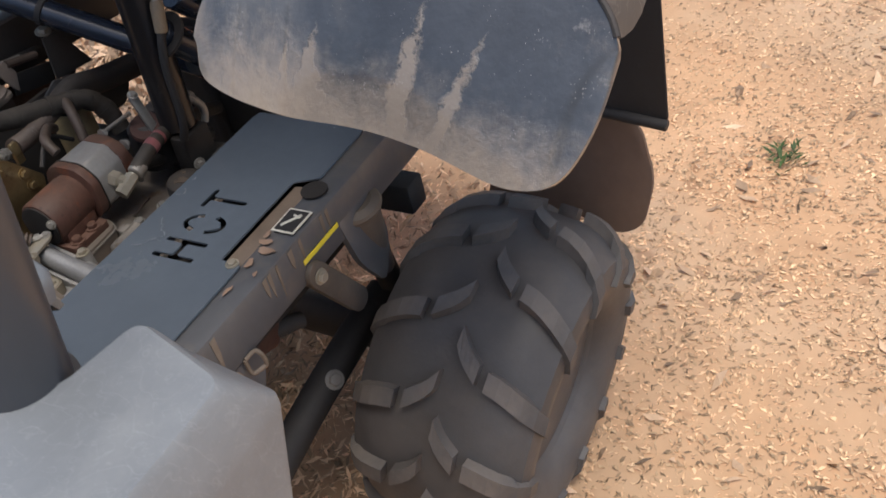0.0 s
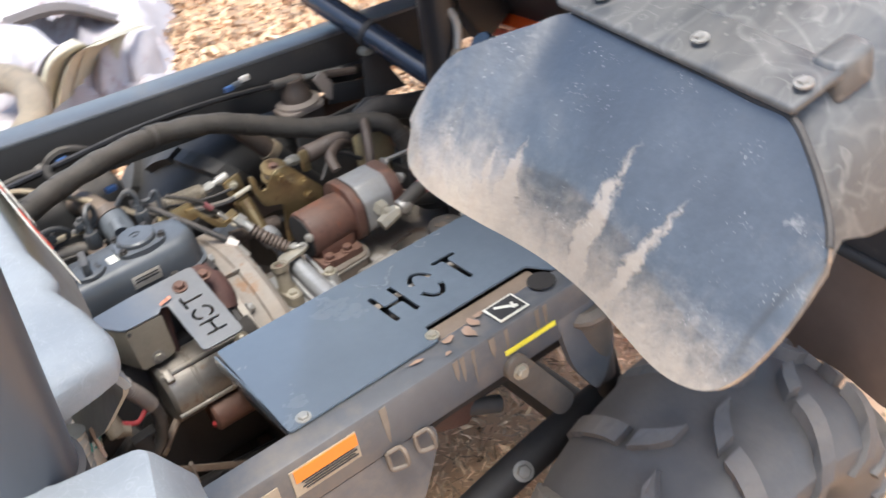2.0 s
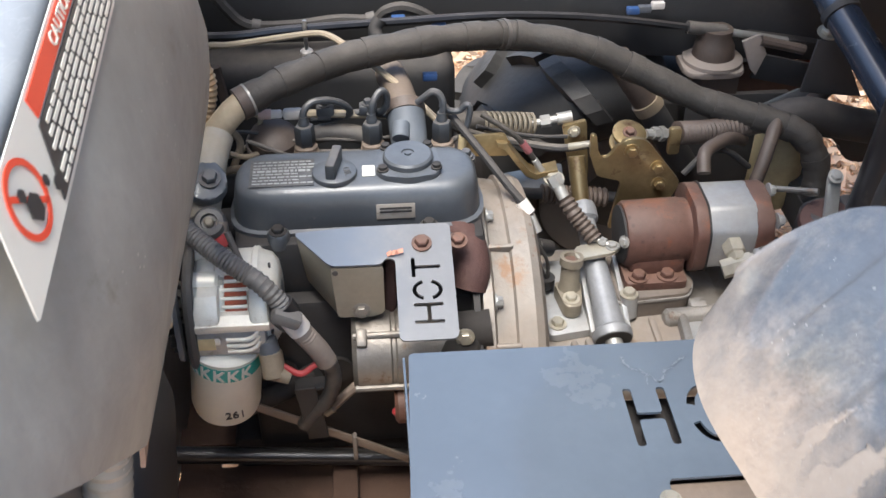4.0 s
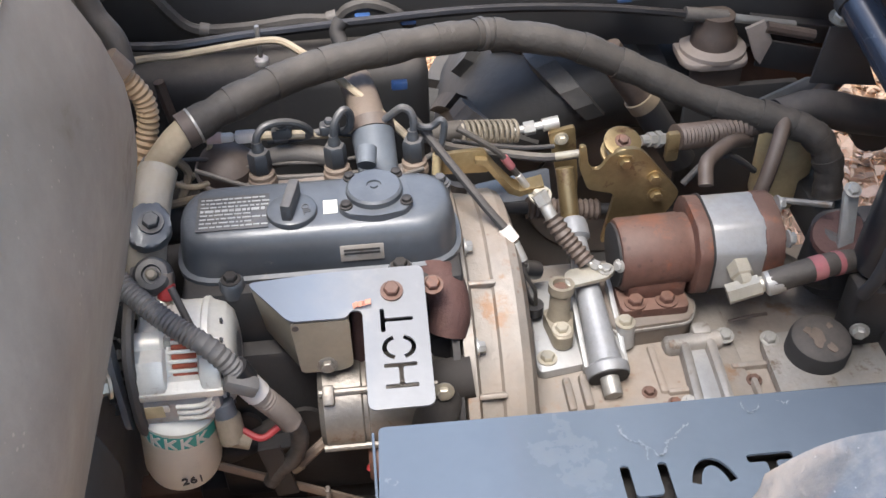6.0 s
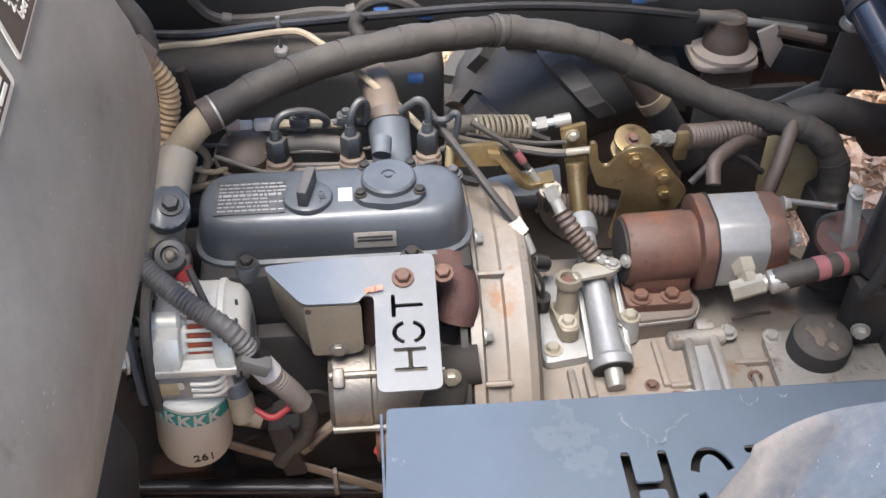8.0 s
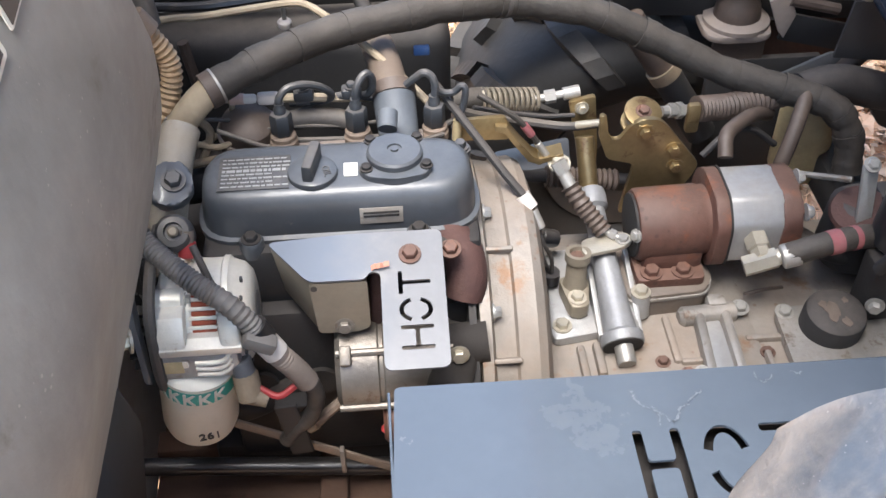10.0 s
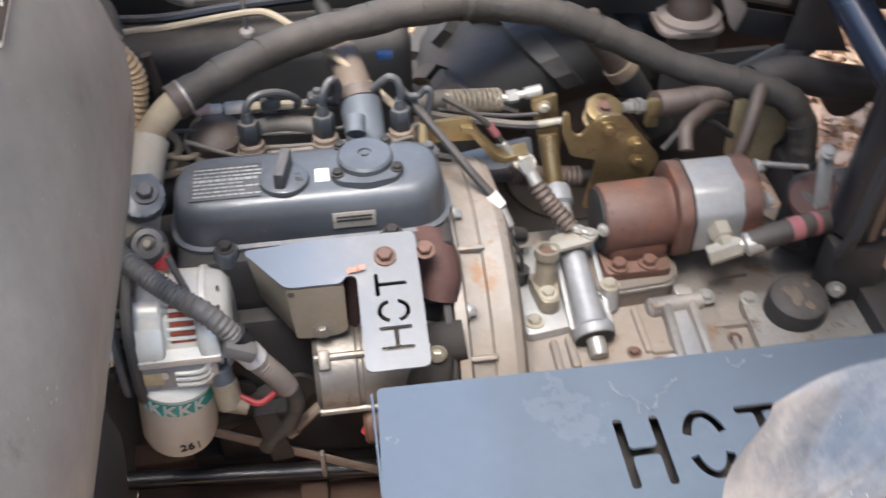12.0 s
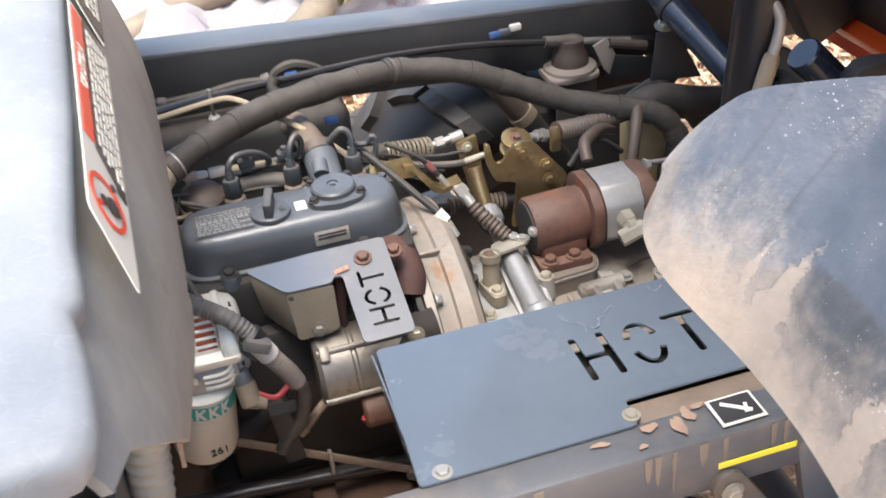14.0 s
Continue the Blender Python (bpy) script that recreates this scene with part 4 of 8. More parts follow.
    for cx, cy, rx, ry in ((0.165, -0.022, 0.011, 0.004), (0.222, -0.018, 0.010, 0.007), (0.252, -0.026, 0.007, 0.018), (0.268, -0.014, 0.008, 0.011), (0.205, -0.040, 0.005, 0.004), (0.283, -0.006, 0.010, 0.004)):
        ph = [rnd.uniform(0, 6.3) for _ in range(3)]
        pts = []
        for k in range(26):
            a = k * math.pi / 13
            q = 0.85 + 0.16 * math.sin(2 * a + ph[0]) + 0.14 * math.sin(3 * a + ph[1]) + 0.08 * math.sin(7 * a + ph[2])
            pts.append((cx + rx * q * math.cos(a), cy + ry * q * math.sin(a)))
        prism(bm, pts, Matrix.Translation((0, 0, 0.7760)), 0.0006)
    pieces("bare_patch", bm, M_COPPER, root, "paint chipped to copper-brown primer")
    bm = B()
    for x in (0.20, 0.212, 0.232, 0.262, 0.29, 0.08, 0.345, 0.36):
        h, w = rnd.uniform(0.03, 0.06), rnd.uniform(0.005, 0.011)
        prism(bm, [(x, 0.767), (x + w, 0.768), (x + w * 0.95, 0.76 - h * 0.4), (x + w * 0.6, 0.765 - h), (x + w * 0.4, 0.77 - h), (x + w * 0.2, 0.76 - h * 0.5)], plane_frame((0, -0.0525, 0), (1, 0, 0), (0, 0, 1)), 0.001)
    pieces("dust_run", bm, M_RUNS, root)


build_chassis()


def build_heat_shield():
    root = thing("heat_shield", "slate-painted steel heat shield with HOT cut through it", "heat shield", (0.1, 0.1, 0.772))
    outline = [(-0.025, -0.010), (0.214, -0.010), (0.216, 0.028), (0.400, 0.028), (0.42, -0.010), (0.55, -0.010), (0.56, 0.207), (-0.015, 0.213)]
    holes = stencil_H(0.2185, 0.1065, 0.043, 0.076, 0.0088) + stencil_O(0.278, 0.1065, 0.044, 0.076, 0.0085) + stencil_T(0.334, 0.1065, 0.042, 0.074, 0.0088)
    bm = cut_sheet(rounded(outline, 0.006, 3), holes, Matrix.Translation((0, 0, 0.7755)), 0.003)
    part("plate", bm, M_SHIELD, root)
    bm = B()
    box(bm, (-0.0205, 0.107, 0.764), (0.003, 0.205, 0.022), 0.001)
    box(bm, (0.27, 0.2115, 0.742), (0.56, 0.003, 0.066), 0.001)
    pieces("flange", bm, M_SHIELD, root)
    bm = B()
    bolt(bm, (0.002, 0.0, 0.777), (0, 0, 1), 0.0075, 0.006)
    part("bolt", bm, M_ZINC, root, "dull plated bolt")
    bm = B()
    bolt(bm, (0.212, 0.004, 0.7775), (0, 0, 1), 0.007, 0.006)
    part("bolt", bm, M_BRASS, root)
    bm = B()
    box(bm, (0.310, 0.012, 0.764), (0.19, 0.036, 0.004), 0.001)
    part("slot_floor", bm, M_DUCT, root, "dusty tan metal seen in the slot")
    # a flat black disc paints the shade inside the rail's hole
    bm = B()
    lathe(bm, [(0.021, 0), (0.021, 0.0012)], Matrix.Translation((0.391, -0.018, 0.7768)), 24)
    part("rail_hole", bm, M_SHADE_STEEL, root, "black disc painted as the shade in a round rail opening")
    # dried water marks
    rnd = random.Random(4)
    for line, wide in (([(0.205, 0.190), (0.208, 0.178), (0.214, 0.170), (0.222, 0.167), (0.229, 0.160), (0.236, 0.150), (0.241, 0.155), (0.248, 0.166), (0.256, 0.170), (0.262, 0.178), (0.272, 0.182)], 0.0013),
                       ([(0.222, 0.166), (0.226, 0.158), (0.224, 0.148)], 0.0008), ([(0.326, 0.201), (0.328, 0.191), (0.335, 0.189), (0.343, 0.197)], 0.0008), ([(0.362, 0.199), (0.368, 0.196), (0.372, 0.198)], 0.0008)):
        path = smooth_path([(x, y, 0.7790) for x, y in line], 9)
        bm = B()
        left, right = [], []
        for k, p in enumerate(path):
            d = path[min(k + 1, len(path) - 1)] - path[max(k - 1, 0)]
            s = V(-d.y, d.x, 0).normalized() * wide * rnd.uniform(0.05, 1.1) ** 2
            p = p + V(rnd.uniform(-0.0013, 0.0013), rnd.uniform(-0.0013, 0.0013), 0)
            left.append(bm.verts.new(p + s))
            right.append(bm.verts.new(p - s))
        for k in range(len(path) - 1):
            bm.faces.new((left[k], right[k], right[k + 1], left[k + 1]))
        part("water_mark", bm, M_WATER, root, "pale dried water line")


build_heat_shield()


def build_muffler():
    root = thing("muffler", "dark rusty muffler hidden below the heat shield", "muffler", (0.25, 0.11, 0.6))
    # drum coloured near-black to paint the dark cavity behind the HOT cutouts
    bm = B()
    lathe(bm, [(0.03, 0), (0.093, 0.015), (0.098, 0.03), (0.098, 0.43), (0.093, 0.445), (0.03, 0.46)], Matrix.Translation((0.075, 0.108, 0.655)) @ basis((1, 0, 0)), 28)
    part("drum", bm, M_SHADE_STEEL, root)
    bm = B()
    tube(bm, [(0.080, 0.11, 0.65), (0.04, 0.16, 0.65), (0.035, 0.26, 0.66), (0.055, 0.33, 0.68)], 0.024, 14)
    part("pipe", bm, M_SHADE_STEEL, root)


build_muffler()


def build_side_tank():
    root = thing("side_tank", "black plastic tank inside the far rail", "tank", (-0.25, 0.8, 0.45))
    bm = B()
    box(bm, (-0.275, 0.80, 0.64), (0.72, 0.10, 0.38), 0.03, None, 3)
    part("tank", bm, M_RUBBER, root)
    bm = B()
    box(bm, (-0.34, 0.70, 0.55), (0.46, 0.20, 0.22), 0.03, None, 3)
    part("tank_foot", bm, M_RUBBER, root)
    bm = B()
    box(bm, (0.53, 0.80, 0.62), (0.16, 0.012, 0.22), 0.003)
    part("splash_panel", bm, M_FRAME_DARK, root, "dark splash panel")


build_side_tank()


# ---- engine ----
def loft(bm, rings):
    rs = [[bm.verts.new(p) for p in ring] for ring in rings]
    n = len(rs[0])
    for a, b in zip(rs, rs[1:]):
        for k in range(n):
            bm.faces.new((a[k], a[(k + 1) % n], b[(k + 1) % n], b[k]))
    bm.faces.new(rs[0][::-1])
    bm.faces.new(rs[-1])
    return bm


def build_engine():
    root = thing("engine", "small dark grey three-cylinder diesel engine", "engine", (-0.06, 0.47, 0.42))
    # rocker cover
    x0, x1, y0, y1 = -0.214, 0.088, 0.418, 0.524

    def ring(inset, z, r):
        return [(x, y, z) for x, y in rounded([(x0 + inset, y0 + inset), (x1 - inset, y0 + inset), (x1 - inset, y1 - inset), (x0 + inset, y1 - inset)], r, 6)]

    bm = B()
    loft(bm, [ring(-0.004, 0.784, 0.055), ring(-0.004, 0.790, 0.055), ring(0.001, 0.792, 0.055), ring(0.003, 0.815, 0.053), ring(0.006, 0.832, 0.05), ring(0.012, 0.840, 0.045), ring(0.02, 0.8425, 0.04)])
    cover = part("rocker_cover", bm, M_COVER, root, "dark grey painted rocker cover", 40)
    for bx in (-0.158, 0.021):
        bm = B()
        lathe(bm, [(0.0135, 0), (0.0135, 0.016), (0.0115, 0.019)], Matrix.Translation((bx, 0.412, 0.776)), 18)
        part("bolt_boss", bm, M_COVER, cover)
    for bx in (-0.158, 0.021):
        bm = B()
        bolt(bm, (bx, 0.412, 0.7945), (0, 0, 1), 0.0075, 0.008)
        part("bolt", bm, M_BLOCK, cover)
    bm = B()
    lathe(bm, [(0.0300, 0), (0.0305, 0.004), (0.0300, 0.008), (0.0275, 0.0105), (0.008, 0.0115), (0.0075, 0.0095), (0.0045, 0.0095), (0.004, 0.0115), (0.0, 0.0118)], Matrix.Translation((0.0, 0.4725, 0.848)), 40)
    prism(bm, rounded([(-0.036, 0.022), (-0.040, -0.020), (-0.030, -0.034), (0.0, -0.041), (0.032, -0.034), (0.040, -0.018), (0.034, 0.024), (0.024, 0.034), (-0.026, 0.034)], 0.010), Matrix.Translation((0.0, 0.4725, 0.8455)), 0.009, 0.0015)
    disc = part("breather_cover", bm, M_COVER, root)
    for bx, by in ((-0.031, -0.022), (0.033, -0.021), (-0.026, 0.026), (0.025, 0.027)):
        bm = B()
        lathe(bm, [(0.0070, 0), (0.0070, 0.002), (0.0052, 0.0025), (0.0052, 0.006), (0.003, 0.007)], Matrix.Translation((bx, 0.4725 + by, 0.8500)), 12)
        part("screw", bm, M_BLOCK, disc)
    bm = B()
    lathe(bm, [(0.0265, 0), (0.0270, 0.003), (0.0262, 0.006), (0.024, 0.0075), (0.0, 0.0080)], Matrix.Translation((-0.0885, 0.457, 0.842)), 36)
    cap = part("oil_filler_cap", bm, M_COVER, root, "slate grey oil filler cap")
    bm = B()
    box(bm, (-0.0885, 0.459, 0.858), (0.0115, 0.047, 0.022), 0.0025, pose(0, 0, 0, 0, 0, -12))
    part("grip", bm, M_NUT, cap, "dark raised grip")
    bm = text_mesh("OIL", 0.0115, pose(-0.0735, 0.452, 0.8502, 0, 0, -78), 0.0005)
    part("words", bm, M_NUT, cap, "raised lettering")
    bm = B()
    box(bm, (-0.048, 0.461, 0.8432), (0.015, 0.022, 0.0012), 0.0004)
    part("sticker", bm, M_DECAL_W, root, "small white sticker")
    bm = B()
    box(bm, (-0.151, 0.464, 0.8432), (0.076, 0.056, 0.0010), 0.0003)
    part("label", bm, M_NUT, cover, "dark printed label")
    rnd = random.Random(21)
    bm = B()
    for k in range(8):
        u, end = -0.186, -0.118 if k not in (4, 6) else -0.135
        while u < end:
            du = rnd.uniform(0.004, 0.011)
            box(bm, (u + du / 2, 0.486 - 0.0064 * k, 0.8442), (du - 0.0016, 0.0021 if k != 3 else 0.0042, 0.0006))
            u += du
    ob = part("label_print", bm, M_PRINT, cover, "pale printed lines as bars")
    tagged(ob, "pale printed lines as bars", kind="stuff")
    bm = B()
    box(bm, (-0.018, 0.4195, 0.812), (0.046, 0.0012, 0.020), 0.0004, pose(0, 0, 0, -6))
    plate = part("data_plate", bm, M_ALU, root, "small tarnished metal data plate")
    bm = B()
    for k in range(3):
        box(bm, (-0.018, 0.4188 - 0.0006 * (2 - k), 0.8175 - 0.0055 * k), (0.038, 0.0008, 0.0022), 0, pose(0, 0, 0, -6))
    pieces("plate_print", bm, M_BLOCK, plate)
    # head and block
    bm = B()
    box(bm, (-0.062, 0.485, 0.745), (0.30, 0.17, 0.08), 0.008)
    part("cylinder_head", bm, M_BLOCK, root)
    bm = B()
    box(bm, (-0.062, 0.475, 0.58), (0.30, 0.19, 0.26), 0.012)
    block = part("block", bm, M_BLOCK, root)
    bm = B()
    box(bm, (-0.08, 0.47, 0.42), (0.34, 0.15, 0.07), 0.012)
    part("sump", bm, M_BLOCK, root)
    for k in range(4):
        bm = B()
        cyl(bm, (-0.17 + 0.07 * k, 0.378, 0.60), (-0.17 + 0.07 * k, 0.372, 0.60), 0.02, None, 16)
        part("core_plug", bm, M_BLOCK, block)
    bm = B()
    tube(bm, [(-0.25, 0.545, 0.762), (-0.15, 0.55, 0.766), (-0.06, 0.556, 0.764), (0.06, 0.56, 0.765)], 0.021, 14, 4)
    part("intake_manifold", bm, M_BLOCK, root)
    # injectors with pipes
    for bx, by, bz in ((-0.127, 0.567, 0.845), (-0.041, 0.574, 0.841), (0.050, 0.587, 0.831)):
        m = Matrix.Translation((bx, by, bz)) @ pose(0, 0, 0, -4, 0, 12)
        bm = B()
        lathe(bm, [(0.0118, -0.070), (0.0118, -0.040), (0.0105, -0.036), (0.0105, -0.024)], m, 18)
        inj = part("injector", bm, M_DUSTED, root, "dust-coated steel injector holder")
        bm = B()
        lathe(bm, [(0.0112, -0.027), (0.0132, -0.0245), (0.0132, -0.003), (0.0118, 0.0), (0.0080, 0.001)], m, 6)
        part("holder_nut", bm, M_NUT, inj, "dark hexagonal holder nut")
        bm = B()
        lathe(bm, [(0.0072, 0.0), (0.0072, 0.006), (0.0058, 0.0085), (0.0058, 0.013)], m, 12)
        part("pipe_nut", bm, M_NUT, inj)
        bm = B()
        lathe(bm, [(0.0135, -0.046), (0.0165, -0.044), (0.0165, -0.036), (0.0150, -0.034), (0.0150, -0.029), (0.0130, -0.027)], m, 20)
        part("collar", bm, M_DUCT, inj)
    pipes = (
        [(-0.127, 0.567, 0.852), (-0.126, 0.569, 0.864), (-0.116, 0.575, 0.873), (-0.098, 0.582, 0.872), (-0.081, 0.588, 0.864), (-0.069, 0.594, 0.850), (-0.072, 0.60, 0.838), (-0.09, 0.61, 0.828)],
        [(-0.041, 0.574, 0.848), (-0.039, 0.576, 0.866), (-0.032, 0.583, 0.877), (-0.025, 0.587, 0.879), (-0.020, 0.590, 0.868), (-0.022, 0.592, 0.853), (-0.032, 0.596, 0.843), (-0.06, 0.602, 0.840), (-0.10, 0.61, 0.826)],
        [(0.050, 0.587, 0.838), (0.052, 0.590, 0.854), (0.048, 0.594, 0.866), (0.039, 0.596, 0.870), (0.029, 0.598, 0.862), (0.016, 0.600, 0.850), (0.003, 0.602, 0.840), (-0.012, 0.604, 0.834), (-0.05, 0.608, 0.834), (-0.12, 0.62, 0.82)],
    )
    for p in pipes:
        bm = B()
        tube(bm, p, 0.0047, 10, 5)
        part("injector_pipe", bm, M_NUT, root, "dark steel injector pipe")
    # dipstick: a bent black tube with an olive sleeve over the cover's rear corner
    bm = B()
    tube(bm, [(0.050, 0.600, 0.848), (0.060, 0.600, 0.839), (0.074, 0.600, 0.838), (0.083, 0.599, 0.847), (0.088, 0.597, 0.842), (0.085, 0.594, 0.822), (0.079, 0.590, 0.803)], 0.0042, 10, 5)
    dip = part("dipstick_tube", bm, M_NUT, root)
    bm = B()
    tube(bm, [(0.0785, 0.590, 0.805), (0.0765, 0.588, 0.778)], 0.0058, 12)
    part("sleeve", bm, M_YFILTER, dip, "olive plastic sleeve")
    bm = B()
    lathe(bm, [(0.010, -0.02), (0.012, 0), (0.012, 0.006), (0.008, 0.007)], Matrix.Translation((0.074, 0.511, 0.818)), 14)
    bolt(bm, (0.074, 0.511, 0.825), (0, 0, 1), 0.0068, 0.009)
    part("corner_bolt", bm, M_NUT, root, "dusty dark corner bolt")
    bm = B()
    tube(bm, [(-0.13, 0.575, 0.80), (-0.04, 0.578, 0.795), (0.04, 0.585, 0.795), (0.08, 0.60, 0.80)], 0.0035, 8, 4)
    part("leak_off_pipe", bm, M_GREYHOSE, root)
    bm = B()
    tube(bm, [(-0.20, 0.56, 0.83), (-0.12, 0.548, 0.805), (0.0, 0.55, 0.802), (0.06, 0.57, 0.80)], 0.0028, 8, 4)
    part("leak_off_pipe", bm, M_GREYHOSE, root)
    for cx in (-0.10, -0.045):
        bm = B()
        box(bm, (cx, 0.592, 0.852), (0.023, 0.016, 0.013), 0.003)
        bolt(bm, (cx, 0.592, 0.858), (0, 0, 1), 0.0055, 0.007)
        part("pipe_clamp", bm, M_NUT, root)
    # fuel pump and brackets between cover and loom
    bm = B()
    lathe(bm, [(0.02, -0.06), (0.034, -0.05), (0.036, -0.02), (0.031, -0.004), (0.018, 0.006), (0.0, 0.009)], Matrix.Translation((-0.168, 0.590, 0.822)) @ basis((0.1, -0.25, 1)), 28)
    pump = part("fuel_pump", bm, M_BOOT, root, "dusty brown round fuel pump")
    bm = B()
    lathe(bm, [(0.037, 0), (0.039, 0.002), (0.039, 0.007), (0.037, 0.009)], Matrix.Translation((-0.168, 0.594, 0.798)) @ basis((0.1, -0.25, 1)), 28)
    part("pump_seam", bm, M_DUSTED, pump)
    bm = B()
    tube(bm, [(-0.128, 0.592, 0.812), (-0.10, 0.597, 0.815), (-0.07, 0.598, 0.812), (-0.045, 0.596, 0.805)], 0.0125, 12, 4)
    part("fuel_rail", bm, M_GREYHOSE, root)
    bm = B()
    box(bm, (-0.085, 0.568, 0.788), (0.06, 0.022, 0.018), 0.004)
    part("bracket", bm, M_DUSTED, root)
    bm = B()
    box(bm, (0.012, 0.575, 0.79), (0.05, 0.02, 0.02), 0.004)
    part("bracket", bm, M_DUSTED, root)
    # intake elbow behind the cover
    bm = B()
    tube(bm, [(-0.012, 0.72, 0.83), (-0.004, 0.66, 0.838), (0.004, 0.60, 0.83), (0.008, 0.56, 0.80)], 0.021, 16, 6)
    part("intake_duct", bm, M_DUCT, root, "dusty tan intake duct")
    bm = B()
    cyl(bm, (0.004, 0.605, 0.832), (0.008, 0.555, 0.80), 0.0255, 0.023, 18)
    part("duct_collar", bm, M_MATT_SLATE, root, "matt slate duct collar")
    bm = B()
    tube(bm, [(0.003, 0.617, 0.8385), (0.0042, 0.604, 0.8315)], 0.0268, 18, 1)
    part("duct_clamp", bm, M_BOOT, root, "brown rusty duct clamp")
    bm = B()
    cyl(bm, (-0.006, 0.526, 0.845), (-0.004, 0.545, 0.855), 0.011, None, 12)
    part("breather_stub", bm, M_MATT_SLATE, root)
    # thermostat housing and front hose joint
    bm = B()
    tube(bm, [(-0.232, 0.530, 0.858), (-0.238, 0.505, 0.845), (-0.244, 0.475, 0.822), (-0.252, 0.445, 0.785), (-0.258, 0.420, 0.745)], 0.021, 18, 5)
    housing = part("thermostat_housing", bm, M_HOUSING, root, "dusty grey cast thermostat housing")
    bm = B()
    prism(bm, rounded([(-0.030, -0.016), (-0.008, -0.030), (0.017, -0.018), (0.020, 0.012), (0.004, 0.028), (-0.024, 0.018)], 0.009), Matrix.Translation((-0.236, 0.462, 0.836)) @ basis((0.15, -0.45, 1)), 0.016, 0.004)
    part("flange", bm, M_FOGGED, housing, "grey bolted flange")
    bm = B()
    bolt(bm, (-0.2355, 0.457, 0.844), (0.15, -0.45, 1), 0.0092, 0.011)
    part("bolt", bm, M_NUT, housing)
    bm = B()
    lathe(bm, [(0.013, -0.035), (0.019, -0.028), (0.0205, -0.006), (0.0195, 0.003), (0.016, 0.007), (0.010, 0.008), (0.009, 0.004), (0.0, 0.004)], Matrix.Translation((-0.234, 0.404, 0.818)) @ basis((0.05, -0.6, 0.8)), 26)
    sender = part("sender", bm, M_NUT, root, "dark round sender cap")
    bm = B()
    lathe(bm, [(0.0062, 0), (0.0062, 0.006), (0.004, 0.008)], Matrix.Translation((-0.234, 0.404, 0.818)) @ basis((0.05, -0.6, 0.8)) @ Matrix.Translation((0, 0, 0.003)), 12)
    part("sender_tip", bm, M_LEVER, sender, "brass centre")
    bm = B()
    lathe(bm, [(0.006, -0.010), (0.0088, -0.008), (0.0095, 0.002), (0.0085, 0.008), (0.005, 0.010)], Matrix.Translation((-0.2225, 0.396, 0.801)) @ basis((-0.15, -0.5, -0.7)), 16)
    part("sender_plug", bm, M_RED, root, "small faded red rubber plug")
    bm = B()
    tube(bm, [(-0.2205, 0.405, 0.820), (-0.2215, 0.400, 0.811), (-0.2225, 0.397, 0.803)], 0.0075, 12, 3)
    part("sender_cap", bm, M_DUSTED, root)
    bm = B()
    tube(bm, [(-0.2235, 0.391, 0.795), (-0.2255, 0.384, 0.783), (-0.219, 0.372, 0.772)], 0.0042, 10, 3)
    part("sender_wire", bm, M_TANHOSE, root)
    # exhaust outlet at the back of the head
    bm = B()
    tube(bm, [(0.045, 0.43, 0.772), (0.066, 0.412, 0.765), (0.071, 0.390, 0.742), (0.066, 0.378, 0.722)], 0.0225, 16, 5)
    part("exhaust_manifold", bm, M_RUST_DARK, root, "rust-red exhaust manifold")
    bm = B()
    bolt(bm, (0.052, 0.378, 0.795), (0, -0.3, 1), 0.008, 0.009)
    part("bolt", bm, M_RUST, root)
    # guard over the exhaust
    m = plane_frame((0, 0.366, 0.801), (1, 0, 0), (0, 1, 0.27))
    holes = []
    for loops, cy in ((stencil_H(0, 0, 0.027, 0.033, 0.0045), -0.0945), (stencil_O(0, 0, 0.028, 0.034, 0.0046), -0.0635), (stencil_T(0, 0, 0.027, 0.033, 0.0045), -0.0320)):
        for lp in loops:
            holes.append([(0.0115 - y, cy + x) for x, y in lp])
    outline = rounded([(-0.1395, 0.0250), (-0.0965, -0.0250), (-0.0390, -0.0255), (-0.0330, -0.0165), (-0.0225, -0.0195), (-0.0230, -0.1290), (0.0420, -0.1290), (0.0435, 0.0300), (-0.06, 0.0300)], 0.009, 5)
    bm = cut_sheet(outline, holes, m, 0.0028)
    guard = part("exhaust_guard", bm, M_GUARD, root, "worn slate metal guard, sky reflection painted blue-grey at its left end, HOT cut through it")
    bm = B()
    a = [(-0.1365, 0.387, 0.8040), (-0.0370, 0.388, 0.8045), (-0.0385, 0.3455, 0.7925), (-0.0965, 0.3455, 0.7925)]
    b = [(-0.128, 0.392, 0.735), (-0.044, 0.392, 0.715), (-0.0385, 0.3475, 0.714), (-0.092, 0.3475, 0.716)]
    va, vb = [bm.verts.new(p) for p in a], [bm.verts.new(p) for p in b]
    bm.faces.new(va)
    bm.faces.new(vb[::-1])
    for k in range(4):
        bm.faces.new((va[k], va[(k + 1) % 4], vb[(k + 1) % 4], vb[k]))
    bmesh.ops.bevel(bm, geom=list(bm.edges), offset=0.002, segments=2, affect="EDGES", profile=0.5)
    part("guard_box", bm, M_FRONT, guard, "tarnished folded guard box")
    bm = B()
    prism(bm, rounded([(-0.0965, 0.791), (-0.0365, 0.791), (-0.0365, 0.722), (-0.0500, 0.716), (-0.0920, 0.717)], 0.006), plane_frame((0, 0.3438, 0), (1, 0, 0), (0, 0, 1)), 0.0030)
    part("guard_front", bm, M_FRONT, guard, "bare metal front face, tarnished")
    bm = B()
    bolt(bm, (0.009, 0.366, 0.803), (0, -0.27, 1), 0.0082, 0.009)
    part("bolt", bm, M_RUST, guard, "rusty bolt")
    bm = B()
